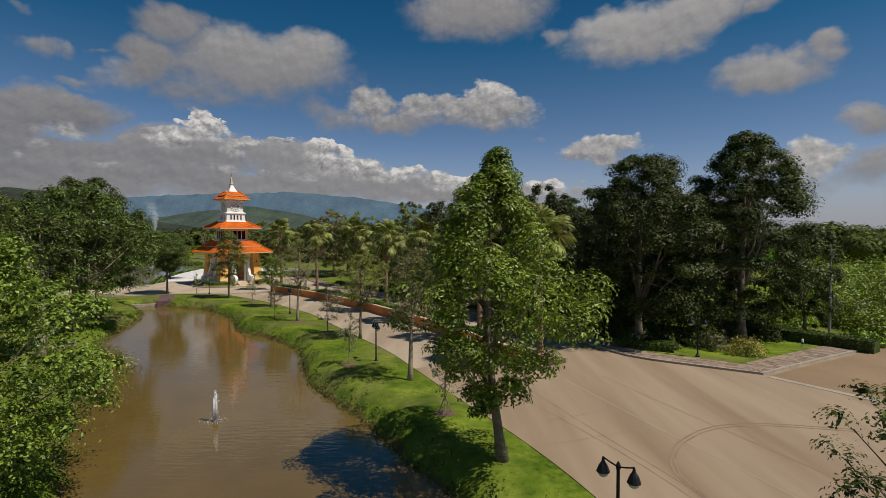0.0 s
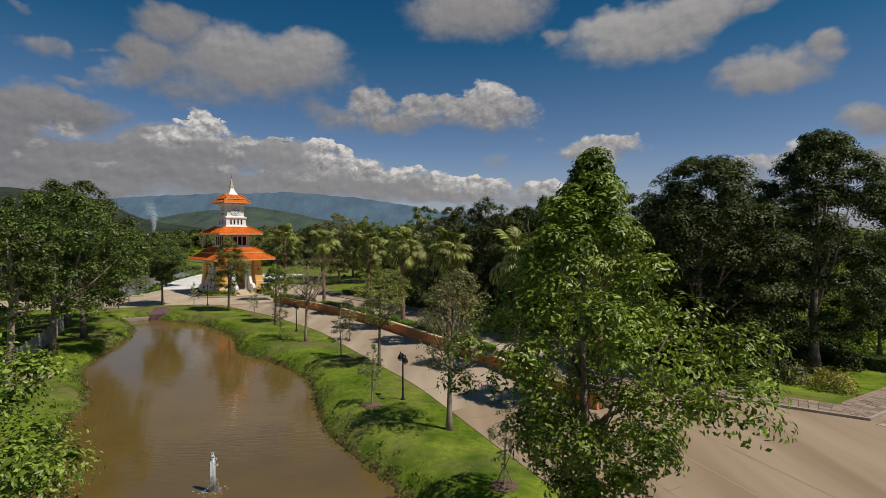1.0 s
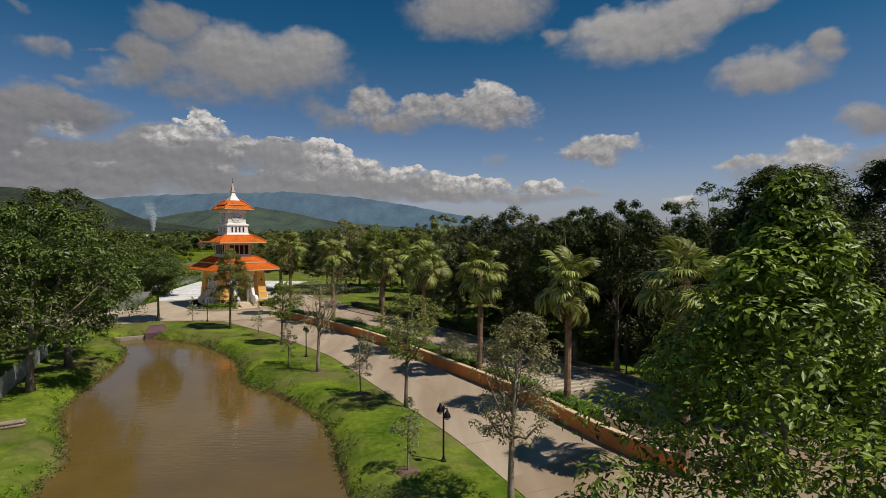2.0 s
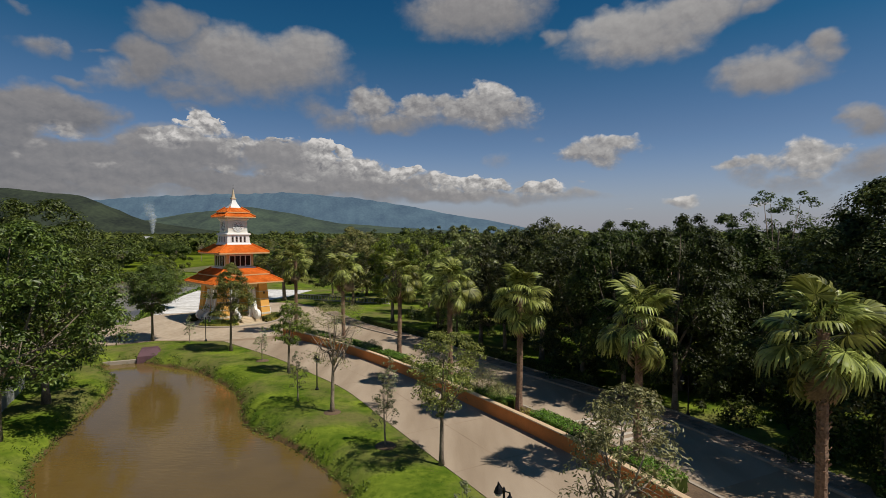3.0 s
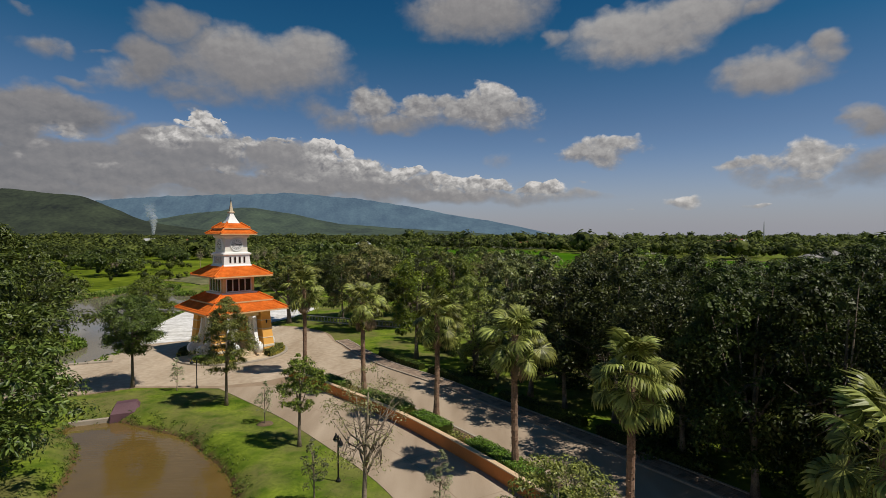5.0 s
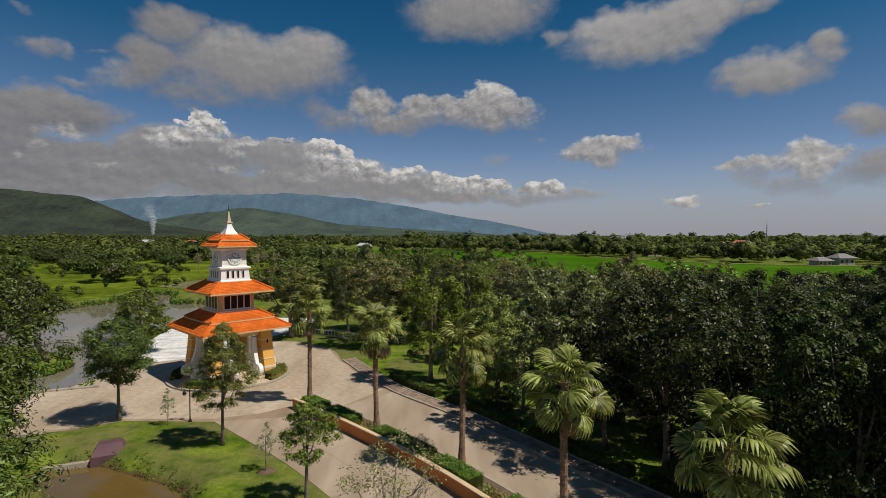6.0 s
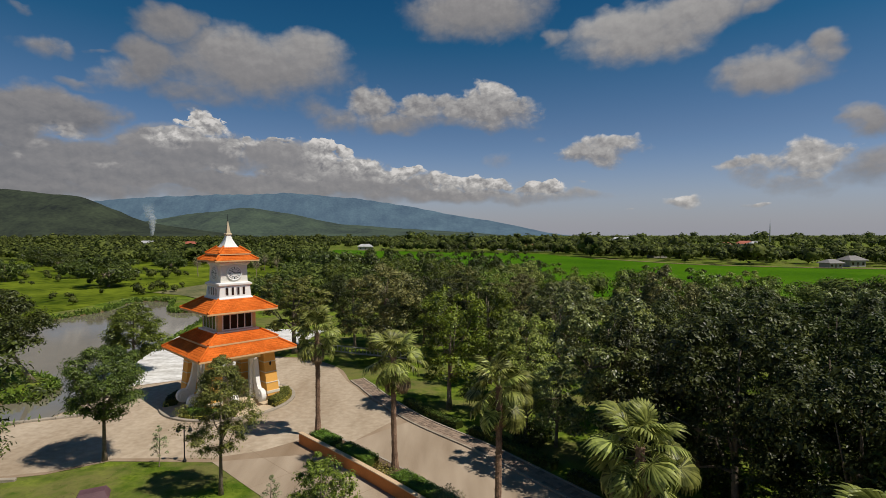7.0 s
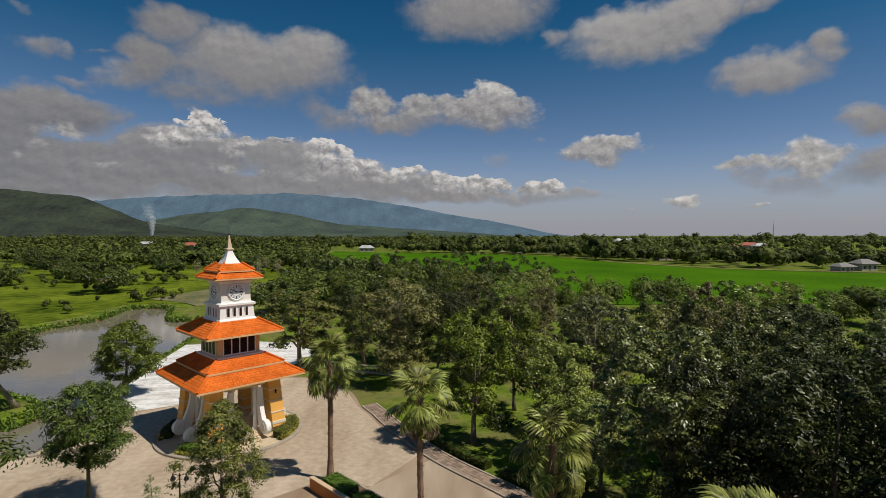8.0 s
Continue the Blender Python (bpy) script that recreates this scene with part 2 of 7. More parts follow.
# ---- materials ----
def material(name, base, rough=0.8, metal=0.0, spread=0.25, scale=1.0, fine=18.0, bump=0.3, tint=None, per_piece=0.0, island=0.0, through_light=0.0, spec=0.5, streak=None):
    """Procedural surface: base colour broken up at a large and a fine scale, with fine relief. scale: large patches per metre."""
    m = bpy.data.materials.new(name)
    m.use_nodes = True
    nt = m.node_tree
    bsdf, out = nt.nodes["Principled BSDF"], nt.nodes["Material Output"]
    bsdf.inputs["Roughness"].default_value, bsdf.inputs["Metallic"].default_value = rough, metal
    bsdf.inputs["Specular IOR Level"].default_value = spec
    tc = nt.nodes.new("ShaderNodeTexCoord")
    big = nt.nodes.new("ShaderNodeTexNoise")
    big.inputs["Scale"].default_value, big.inputs["Detail"].default_value = scale, 4
    small = nt.nodes.new("ShaderNodeTexNoise")
    small.inputs["Scale"].default_value, small.inputs["Detail"].default_value = fine, 5
    place = tc.outputs["Object"]
    if streak:
        turn_n = nt.nodes.new("ShaderNodeMapping")
        turn_n.inputs["Rotation"].default_value, turn_n.inputs["Scale"].default_value = (0, 0, radians(streak[0])), (streak[1], streak[2], 1)
        nt.links.new(place, turn_n.inputs["Vector"])
        nt.links.new(turn_n.outputs[0], big.inputs["Vector"])
        nt.links.new(place, small.inputs["Vector"])
    else:
        for n in (big, small):
            nt.links.new(place, n.inputs["Vector"])
    add = nt.nodes.new("ShaderNodeMath")
    add.operation = "MULTIPLY_ADD"
    add.inputs[1].default_value, add.inputs[2].default_value = 0.45, 0.0
    nt.links.new(small.outputs["Fac"], add.inputs[0])
    mixv = nt.nodes.new("ShaderNodeMath")
    mixv.operation = "MULTIPLY_ADD"
    mixv.inputs[1].default_value = 0.6
    nt.links.new(big.outputs["Fac"], mixv.inputs[0])
    nt.links.new(add.outputs[0], mixv.inputs[2])
    value = mixv.outputs[0]
    if per_piece or island:
        src = nt.nodes.new("ShaderNodeObjectInfo").outputs["Random"] if per_piece else nt.nodes.new("ShaderNodeNewGeometry").outputs["Random Per Island"]
        pp = nt.nodes.new("ShaderNodeMath")
        pp.operation = "MULTIPLY_ADD"
        pp.inputs[1].default_value = per_piece or island
        nt.links.new(src, pp.inputs[0])
        nt.links.new(value, pp.inputs[2])
        sub = nt.nodes.new("ShaderNodeMath")
        sub.operation = "SUBTRACT"
        sub.inputs[1].default_value = (per_piece or island) / 2
        nt.links.new(pp.outputs[0], sub.inputs[0])
        value = sub.outputs[0]
    ramp = nt.nodes.new("ShaderNodeValToRGB")
    lo = [max(0.0, c * (1 - spread)) for c in base]
    hi = [c * (1 + spread) for c in (tint or base)]
    ramp.color_ramp.elements[0].position, ramp.color_ramp.elements[0].color = 0.33, (*lo, 1)
    ramp.color_ramp.elements[1].position, ramp.color_ramp.elements[1].color = 0.72, (*hi, 1)
    nt.links.new(value, ramp.inputs["Fac"])
    nt.links.new(ramp.outputs["Color"], bsdf.inputs["Base Color"])
    if bump:
        bm_n = nt.nodes.new("ShaderNodeBump")
        bm_n.inputs["Strength"].default_value, bm_n.inputs["Distance"].default_value = bump, 0.05
        nt.links.new(small.outputs["Fac"], bm_n.inputs["Height"])
        nt.links.new(bm_n.outputs[0], bsdf.inputs["Normal"])
    if through_light:
        trans = nt.nodes.new("ShaderNodeBsdfTranslucent")
        nt.links.new(ramp.outputs["Color"], trans.inputs["Color"])
        mix = nt.nodes.new("ShaderNodeMixShader")
        mix.inputs[0].default_value = through_light
        nt.links.new(bsdf.outputs[0], mix.inputs[1])
        nt.links.new(trans.outputs[0], mix.inputs[2])
        nt.links.new(mix.outputs[0], out.inputs["Surface"])
    return m


def leaf_material(name, base, tint, rough=0.42, spec=0.4, patch=0.5, fine=3.0):
    m = material(name, base, rough, spread=0.45, scale=patch, fine=fine, bump=0, tint=tint, island=0.4, through_light=0.22, spec=spec)
    nt = m.node_tree
    ramp = next(n for n in nt.nodes if n.bl_idname == "ShaderNodeValToRGB")
    own = nt.nodes.new("ShaderNodeHueSaturation")
    rnd = nt.nodes.new("ShaderNodeObjectInfo")
    for socket, lo, hi in (("Value", 0.72, 1.5), ("Hue", 0.485, 0.512)):
        mr = nt.nodes.new("ShaderNodeMapRange")
        mr.inputs["To Min"].default_value, mr.inputs["To Max"].default_value = lo, hi
        nt.links.new(rnd.outputs["Random"], mr.inputs["Value"])
        nt.links.new(mr.outputs["Result"], own.inputs[socket])
    nt.links.new(ramp.outputs["Color"], own.inputs["Color"])
    for n in nt.nodes:
        if n.bl_idname == "ShaderNodeBsdfPrincipled":
            nt.links.new(own.outputs["Color"], n.inputs["Base Color"])
        elif n.bl_idname == "ShaderNodeBsdfTranslucent":
            nt.links.new(own.outputs["Color"], n.inputs["Color"])
    return m


GRASS = material("grass", (0.048, 0.116, 0.008), 0.95, spread=0.42, scale=0.3, fine=3.0, bump=1.0, tint=(0.155, 0.196, 0.022), spec=0.04)


def bare_banks(m):
    """Bare brown soil shows on the steep lower banks."""
    nt = m.node_tree
    bsdf = nt.nodes["Principled BSDF"]
    old = bsdf.inputs["Base Color"].links[0].from_socket
    tc = nt.nodes.new("ShaderNodeTexCoord")
    sp = nt.nodes.new("ShaderNodeSeparateXYZ")
    nz = nt.nodes.new("ShaderNodeTexNoise")
    nz.inputs["Scale"].default_value, nz.inputs["Detail"].default_value = 0.7, 4
    ad = nt.nodes.new("ShaderNodeMath")
    ad.operation = "MULTIPLY_ADD"
    ad.inputs[1].default_value = 1.1
    mr = nt.nodes.new("ShaderNodeMapRange")
    mr.inputs["From Min"].default_value, mr.inputs["From Max"].default_value = -0.02, -0.34
    mx = nt.nodes.new("ShaderNodeMix")
    mx.data_type = "RGBA"
    mx.inputs["B"].default_value = (0.115, 0.075, 0.035, 1)
    nt.links.new(tc.outputs["Object"], sp.inputs[0])
    nt.links.new(tc.outputs["Object"], nz.inputs["Vector"])
    nt.links.new(nz.outputs["Fac"], ad.inputs[0])
    nt.links.new(sp.outputs[2], ad.inputs[2])
    nt.links.new(ad.outputs[0], mr.inputs["Value"])
    nt.links.new(mr.outputs["Result"], mx.inputs["Factor"])
    # worn, drying patches in the turf
    dry = nt.nodes.new("ShaderNodeTexNoise")
    dry.inputs["Scale"].default_value, dry.inputs["Detail"].default_value = 0.16, 6
    dm = nt.nodes.new("ShaderNodeMapRange")
    dm.inputs["From Min"].default_value, dm.inputs["From Max"].default_value, dm.inputs["To Max"].default_value = 0.44, 0.60, 0.72
    dx_n = nt.nodes.new("ShaderNodeMix")
    dx_n.data_type = "RGBA"
    dx_n.inputs["B"].default_value = (0.165, 0.145, 0.058, 1)
    nt.links.new(tc.outputs["Object"], dry.inputs["Vector"])
    nt.links.new(dry.outputs["Fac"], dm.inputs["Value"])
    # the turf dries out half way along the pond; nearer the entrance it is watered
    far = nt.nodes.new("ShaderNodeMapRange")
    far.inputs["From Min"].default_value, far.inputs["From Max"].default_value, far.inputs["To Min"].default_value = 24, 40, 0.25
    wet = nt.nodes.new("ShaderNodeMath")
    wet.operation = "MULTIPLY"
    nt.links.new(sp.outputs[1], far.inputs["Value"])
    nt.links.new(dm.outputs["Result"], wet.inputs[0])
    nt.links.new(far.outputs["Result"], wet.inputs[1])
    nt.links.new(wet.outputs[0], dx_n.inputs["Factor"])
    nt.links.new(old, dx_n.inputs["A"])
    # rank dark clumps where the mower misses
    rank = nt.nodes.new("ShaderNodeTexNoise")
    rank.inputs["Scale"].default_value, rank.inputs["Detail"].default_value, rank.inputs["Roughness"].default_value = 0.75, 5, 0.62
    rm = nt.nodes.new("ShaderNodeMapRange")
    rm.inputs["From Min"].default_value, rm.inputs["From Max"].default_value, rm.inputs["To Max"].default_value = 0.50, 0.68, 0.75
    rx = nt.nodes.new("ShaderNodeMix")
    rx.data_type = "RGBA"
    rx.inputs["B"].default_value = (0.040, 0.088, 0.007, 1)
    nt.links.new(tc.outputs["Object"], rank.inputs["Vector"])
    nt.links.new(rank.outputs["Fac"], rm.inputs["Value"])
    nt.links.new(rm.outputs["Result"], rx.inputs["Factor"])
    nt.links.new(dx_n.outputs["Result"], rx.inputs["A"])
    nt.links.new(rx.outputs["Result"], mx.inputs["A"])
    nt.links.new(mx.outputs["Result"], bsdf.inputs["Base Color"])


bare_banks(GRASS)
RICE = material("rice", (0.036, 0.115, 0.002), 0.95, spread=0.25, scale=0.02, fine=0.5, bump=0.5, tint=(0.062, 0.142, 0.003), spec=0.02)
CONCRETE = material("concrete", (0.246, 0.166, 0.100), 0.9, spread=0.17, scale=1.0, fine=28.0, bump=0.0, tint=(0.33, 0.252, 0.178), spec=0.25, streak=(-17, 0.5, 0.04))
CONCRETE_M = material("carriageway_concrete", (0.285, 0.208, 0.138), 0.9, spread=0.2, scale=1.0, fine=24.0, bump=0.0, tint=(0.40, 0.322, 0.242), spec=0.25, streak=(32, 0.45, 0.07))
CONCRETE_L = material("pale_concrete", (0.345, 0.26, 0.175), 0.9, spread=0.14, scale=1.0, fine=1.7, bump=0.0, tint=(0.47, 0.385, 0.29), spec=0.25, streak=(20, 0.3, 0.06))
CONCRETE_W = material("white_concrete", (0.44, 0.41, 0.37), 0.85, spread=0.15, scale=1.0, fine=1.4, bump=0.0, tint=(0.78, 0.77, 0.75), spec=0.25, streak=(-18, 0.22, 0.75))
DIRT_ROAD = material("dirt_asphalt", (0.24, 0.16, 0.09), 0.9, spread=0.25, scale=0.2, fine=8.0, bump=0.3)
KERB = material("kerb", (0.34, 0.29, 0.23), 0.85, spread=0.25, scale=1.0, fine=12.0)
SOIL = material("soil", (0.13, 0.085, 0.05), 0.95, spread=0.4, scale=1.0, fine=9.0, bump=0.8)
WALL_OR = material("orange_render", (0.60, 0.215, 0.055), 0.85, spread=0.2, scale=0.5, fine=12.0)
COPING = material("coping", (0.62, 0.45, 0.28), 0.8, spread=0.2, scale=0.7, fine=12.0)
TILE = material("roof_tile", (0.62, 0.125, 0.016), 0.85, spread=0.2, scale=0.7, fine=6.0, tint=(0.68, 0.165, 0.026), island=0.14, spec=0.1)
CREAM = material("cream_render", (0.72, 0.53, 0.25), 0.8, spread=0.1, scale=0.5, fine=14.0, bump=0.15)
OCHRE = material("ochre_render", (0.80, 0.425, 0.105), 0.8, spread=0.08, scale=0.5, fine=14.0, bump=0.15, spec=0.25)
WHITE = material("white_paint", (0.78, 0.77, 0.74), 0.65, spread=0.06, scale=0.6, fine=14.0, bump=0.1)
WHITE_OLD = material("weathered_whitewash", (0.46, 0.44, 0.39), 0.8, spread=0.3, scale=0.8, fine=10.0, bump=0.2)
GLASS_D = material("dark_glass", (0.03, 0.018, 0.016), 0.12, spread=0.3, scale=0.4, fine=2.0, bump=0)
STONE_P = material("pale_render", (0.74, 0.66, 0.52), 0.8, spread=0.12, scale=0.8, fine=12.0, bump=0.15)
WHITE_W = material("warm_white_paint", (0.77, 0.73, 0.65), 0.7, spread=0.1, scale=0.6, fine=14.0, bump=0.1)
EAVE = material("eave_board", (0.66, 0.40, 0.19), 0.75, spread=0.12, scale=0.8, fine=12.0, bump=0.1)
STONE = material("pale_stone", (0.55, 0.44, 0.30), 0.8, spread=0.15, scale=1.0, fine=12.0)
MAROON = material("maroon_paint", (0.11, 0.055, 0.065), 0.6, spread=0.25, scale=0.7, fine=10.0)
BLACK_M = material("black_metal", (0.018, 0.018, 0.02), 0.45, metal=0.6, spread=0.3, scale=2.0, fine=20.0, bump=0.05)
LAMP_G = material("lamp_glass", (0.5, 0.5, 0.5), 0.2, spread=0.15, scale=4.0, fine=20.0, bump=0)
GREY_M = material("grey_metal", (0.45, 0.46, 0.47), 0.5, metal=0.5, spread=0.2, scale=1.0, fine=12.0)
BARK = material("bark", (0.13, 0.095, 0.065), 0.95, spread=0.5, scale=2.0, fine=14.0, bump=0.9, tint=(0.2, 0.16, 0.12))
BARK_PALE = material("pale_bark", (0.28, 0.22, 0.16), 0.9, spread=0.4, scale=2.0, fine=14.0, bump=0.7)
PALM_BARK = material("palm_bark", (0.17, 0.085, 0.05), 0.95, spread=0.5, scale=1.2, fine=10.0, bump=0.9, tint=(0.28, 0.18, 0.12))
LEAF_A = leaf_material("leaf_bright", (0.086, 0.149, 0.008), (0.190, 0.253, 0.023))
LEAF_B = leaf_material("leaf_deep", (0.067, 0.109, 0.009), (0.161, 0.207, 0.028))
LEAF_C = leaf_material("leaf_olive", (0.114, 0.142, 0.022), (0.222, 0.242, 0.054))
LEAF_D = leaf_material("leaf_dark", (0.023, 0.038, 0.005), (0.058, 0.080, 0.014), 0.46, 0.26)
LEAF_W = leaf_material("leaf_wood", (0.021, 0.030, 0.006), (0.057, 0.066, 0.015), 0.42, 0.32)
LEAF_V = leaf_material("leaf_evergreen", (0.024, 0.038, 0.006), (0.064, 0.082, 0.018), 0.48, 0.26)
LEAF_S = leaf_material("leaf_glossy", (0.073, 0.106, 0.022), (0.194, 0.221, 0.066), 0.34, 0.5)
LEAF_Y = leaf_material("leaf_young", (0.064, 0.104, 0.006), (0.138, 0.180, 0.016), 0.42)
LEAF_O = leaf_material("leaf_yellowing", (0.17, 0.18, 0.05), (0.33, 0.33, 0.13))
LEAF_E = leaf_material("leaf_pale", (0.125, 0.150, 0.062), (0.237, 0.250, 0.125))
LEAF_R = leaf_material("leaf_brownish", (0.088, 0.094, 0.025), (0.163, 0.150, 0.050))
PALM_L = leaf_material("palm_leaf", (0.096, 0.124, 0.018), (0.245, 0.262, 0.066), 0.40, 0.28)
LEAF_G = leaf_material("leaf_bank", (0.034, 0.057, 0.008), (0.090, 0.116, 0.02))
HEDGE_L = leaf_material("hedge_leaf", (0.06, 0.125, 0.012), (0.12, 0.20, 0.022))
YELLOW_L = leaf_material("variegated_leaf", (0.22, 0.2, 0.03), (0.34, 0.3, 0.06))
FAR_L = leaf_material("far_leaf", (0.026, 0.046, 0.008), (0.10, 0.122, 0.024), 0.7, 0.2, 0.06, 0.25)


def water_material(name, base, rough, ripple, fine, spec=0.85):
    m = material(name, base, rough, spread=0.15, scale=0.05, fine=0.4, bump=0, spec=spec)
    nt = m.node_tree
    tc = nt.nodes.new("ShaderNodeTexCoord")
    wave = nt.nodes.new("ShaderNodeTexNoise")
    wave.inputs["Scale"].default_value, wave.inputs["Detail"].default_value = fine, 3
    stretch = nt.nodes.new("ShaderNodeMapping")
    stretch.inputs["Scale"].default_value = (0.45, 1.6, 1)
    bmp = nt.nodes.new("ShaderNodeBump")
    bmp.inputs["Strength"].default_value, bmp.inputs["Distance"].default_value = ripple, 0.05
    nt.links.new(tc.outputs["Object"], stretch.inputs["Vector"])
    nt.links.new(stretch.outputs[0], wave.inputs["Vector"])
    nt.links.new(wave.outputs["Fac"], bmp.inputs["Height"])
    nt.links.new(bmp.outputs[0], nt.nodes["Principled BSDF"].inputs["Normal"])
    return m


WATER = water_material("muddy_water", (0.142, 0.091, 0.026), 0.04, 0.20, 2.2, 0.9)
WATER_2 = water_material("grey_water", (0.20, 0.175, 0.13), 0.03, 0.07, 1.2)


# ---- building helpers ----
def mesh_object(name, bm, mat, smooth=False):
    me = bpy.data.meshes.new(name)
    bm.to_mesh(me)
    bm.free()
    for m in (mat if isinstance(mat, (list, tuple)) else (mat,)):
        me.materials.append(m)
    if smooth:
        me.polygons.foreach_set("use_smooth", [True] * len(me.polygons))
    return new(name, me)


def part(name, bm, mat, parent, label="", smooth=False):
    ob = mesh_object(name, bm, mat, smooth)
    ob.parent = parent
    if label:
        tagged(ob, label)
    return ob


def raw_mesh(name, verts, faces, mat, smooth=False):
    me = bpy.data.meshes.new(name)
    me.from_pydata([tuple(v) for v in verts], [], [tuple(f) for f in faces])
    me.materials.append(mat)
    if smooth:
        me.polygons.foreach_set("use_smooth", [True] * len(me.polygons))
    me.update()
    return me


def thing(name, x, y, z=0.0, rz=0.0, label="", category="", group="", kind=""):
    ob = new(name)
    ob.empty_display_size = 0.3
    ob.matrix_basis = pose(x, y, z, 0, 0, rz)
    return tagged(ob, label, category, group, kind)


def box(bm, x0, y0, z0, x1, y1, z1, bevel=0.0, m=None):
    vs = [bm.verts.new(p) for p in ((x0, y0, z0), (x1, y0, z0), (x1, y1, z0), (x0, y1, z0), (x0, y0, z1), (x1, y0, z1), (x1, y1, z1), (x0, y1, z1))]
    fs = [bm.faces.new([vs[i] for i in f]) for f in ((3, 2, 1, 0), (4, 5, 6, 7), (0, 1, 5, 4), (1, 2, 6, 5), (2, 3, 7, 6), (3, 0, 4, 7))]
    if m is not None:
        bmesh.ops.transform(bm, matrix=m, verts=vs)
    if bevel:
        bmesh.ops.bevel(bm, geom=list({e for f in fs for e in f.edges}), offset=bevel, segments=1, affect="EDGES")
    return vs


def loft(bm, rings, cap=True):
    """Joins rings of equal count into a skin."""
    rows = [[bm.verts.new(p) for p in r] for r in rings]
    n = len(rows[0])
    for a, b in zip(rows, rows[1:]):
        for i in range(n):
            bm.faces.new((a[i], a[(i + 1) % n], b[(i + 1) % n], b[i]))
    if cap:
        bm.faces.new(rows[0][::-1])
        bm.faces.new(rows[-1])
    return rows


def square_ring(a, z, b=None):
    b = a if b is None else b
    return [(-a, -b, z), (a, -b, z), (a, b, z), (-a, b, z)]


def round_ring(r, z, n=12, cx=0.0, cy=0.0):
    return [(cx + r * math.cos(2 * math.pi * i / n), cy + r * math.sin(2 * math.pi * i / n), z) for i in range(n)]


def tube(bm, points, radii, n=6):
    """A tapered tube along a polyline."""
    rings = []
    for i, p in enumerate(points):
        p = Vector(p)
        d = (Vector(points[min(i + 1, len(points) - 1)]) - Vector(points[max(i - 1, 0)])).normalized()
        a = d.orthogonal().normalized() if abs(d.z) < 0.9 else d.cross(Vector((0, 1, 0))).normalized()
        b = d.cross(a)
        rings.append([tuple(p + radii[i] * (math.cos(2 * math.pi * k / n) * a + math.sin(2 * math.pi * k / n) * b)) for k in range(n)])
    loft(bm, rings)


def smooth_line(points, step=1.0):
    """Catmull-Rom through the points, in steps of about that many metres."""
    pts = [np.array(p, float) for p in points]
    pts = [2 * pts[0] - pts[1]] + pts + [2 * pts[-1] - pts[-2]]
    res = []
    for i in range(1, len(pts) - 2):
        n = max(1, int(np.linalg.norm(pts[i + 1] - pts[i]) / step))
        for k in range(n):
            t = k / n
            res.append(0.5 * (2 * pts[i] + (pts[i + 1] - pts[i - 1]) * t + (2 * pts[i - 1] - 5 * pts[i] + 4 * pts[i + 1] - pts[i + 2]) * t * t + (3 * pts[i] - pts[i - 1] - 3 * pts[i + 1] + pts[i + 2]) * t ** 3))
    res.append(pts[-2])
    return np.array(res)


def offset_line(line, d):
    """The line moved d metres to the right of its way."""
    t = np.gradient(line, axis=0)
    t /= np.linalg.norm(t, axis=1)[:, None]
    return line + d * np.stack([t[:, 1], -t[:, 0]], 1)


def sdf(poly, X, Y):
    """Signed distance to a closed polygon: negative inside."""
    P = np.array(poly, float)
    Q = np.roll(P, -1, 0)
    best, inside = np.full(X.shape, 1e9), np.zeros(X.shape, bool)
    for (ax, ay), (bx, by) in zip(P, Q):
        ex, ey = bx - ax, by - ay
        t = np.clip(((X - ax) * ex + (Y - ay) * ey) / (ex * ex + ey * ey + 1e-12), 0, 1)
        best = np.minimum(best, np.hypot(X - ax - t * ex, Y - ay - t * ey))
        if ay != by:
            inside ^= ((ay > Y) != (by > Y)) & (X < (bx - ax) * (Y - ay) / (by - ay) + ax)
    return np.where(inside, -best, best)


def ribbon_prism(bm, left, right, z0, z1):
    """A solid strip between two lines, from z0 up to z1."""
    rings = [[(l[0], l[1], z0), (r[0], r[1], z0), (r[0], r[1], z1), (l[0], l[1], z1)] for l, r in zip(left, right)]
    loft(bm, rings)


def slab(bm, poly, z0, z1):
    lo = [bm.verts.new((p[0], p[1], z0)) for p in poly]
    hi = [bm.verts.new((p[0], p[1], z1)) for p in poly]
    n = len(poly)
    for i in range(n):
        bm.faces.new((lo[i], lo[(i + 1) % n], hi[(i + 1) % n], hi[i]))
    top = bm.faces.new(hi)
    bmesh.ops.triangulate(bm, faces=[top])
    bmesh.ops.recalc_face_normals(bm, faces=bm.faces)


# ---- plan ----
GRASS_EDGE = smooth_line([(12, -12), (9, 4), (7, 12), (5.5, 18.7), (3.4, 24.5), (0.5, 30.9), (-2.5, 37.9), (-4.5, 42.3), (-7.7, 47.9), (-11.6, 54.8), (-15.6, 61.8), (-19.7, 67), (-25.2, 73.4), (-30.7, 78.7), (-34.4, 82.2)], 1.5)
WALL_LINE = smooth_line([(-28.3, 86.0), (-21.2, 78.9), (-15.2, 72.2), (-9.6, 64.6), (-3.4, 54.9), (-1.05, 51.1), (1.05, 47.4), (4.1, 41.0), (6.7, 36.8)], 1.0)
RIGHT_EDGE = smooth_line([(-44, 120), (-36, 118), (-30, 112.5), (-27.3, 106), (-25.6, 103), (-23.7, 99.2), (-18.9, 91.4), (-12.7, 84.2), (-7.8, 77.6), (-2.0, 69.7), (4.2, 61.2), (8.2, 55.2), (10.0, 51.4), (12.3, 45.2), (14.2, 40.4), (17.1, 37.9), (19.5, 36.3), (21.5, 35)], 1.5)
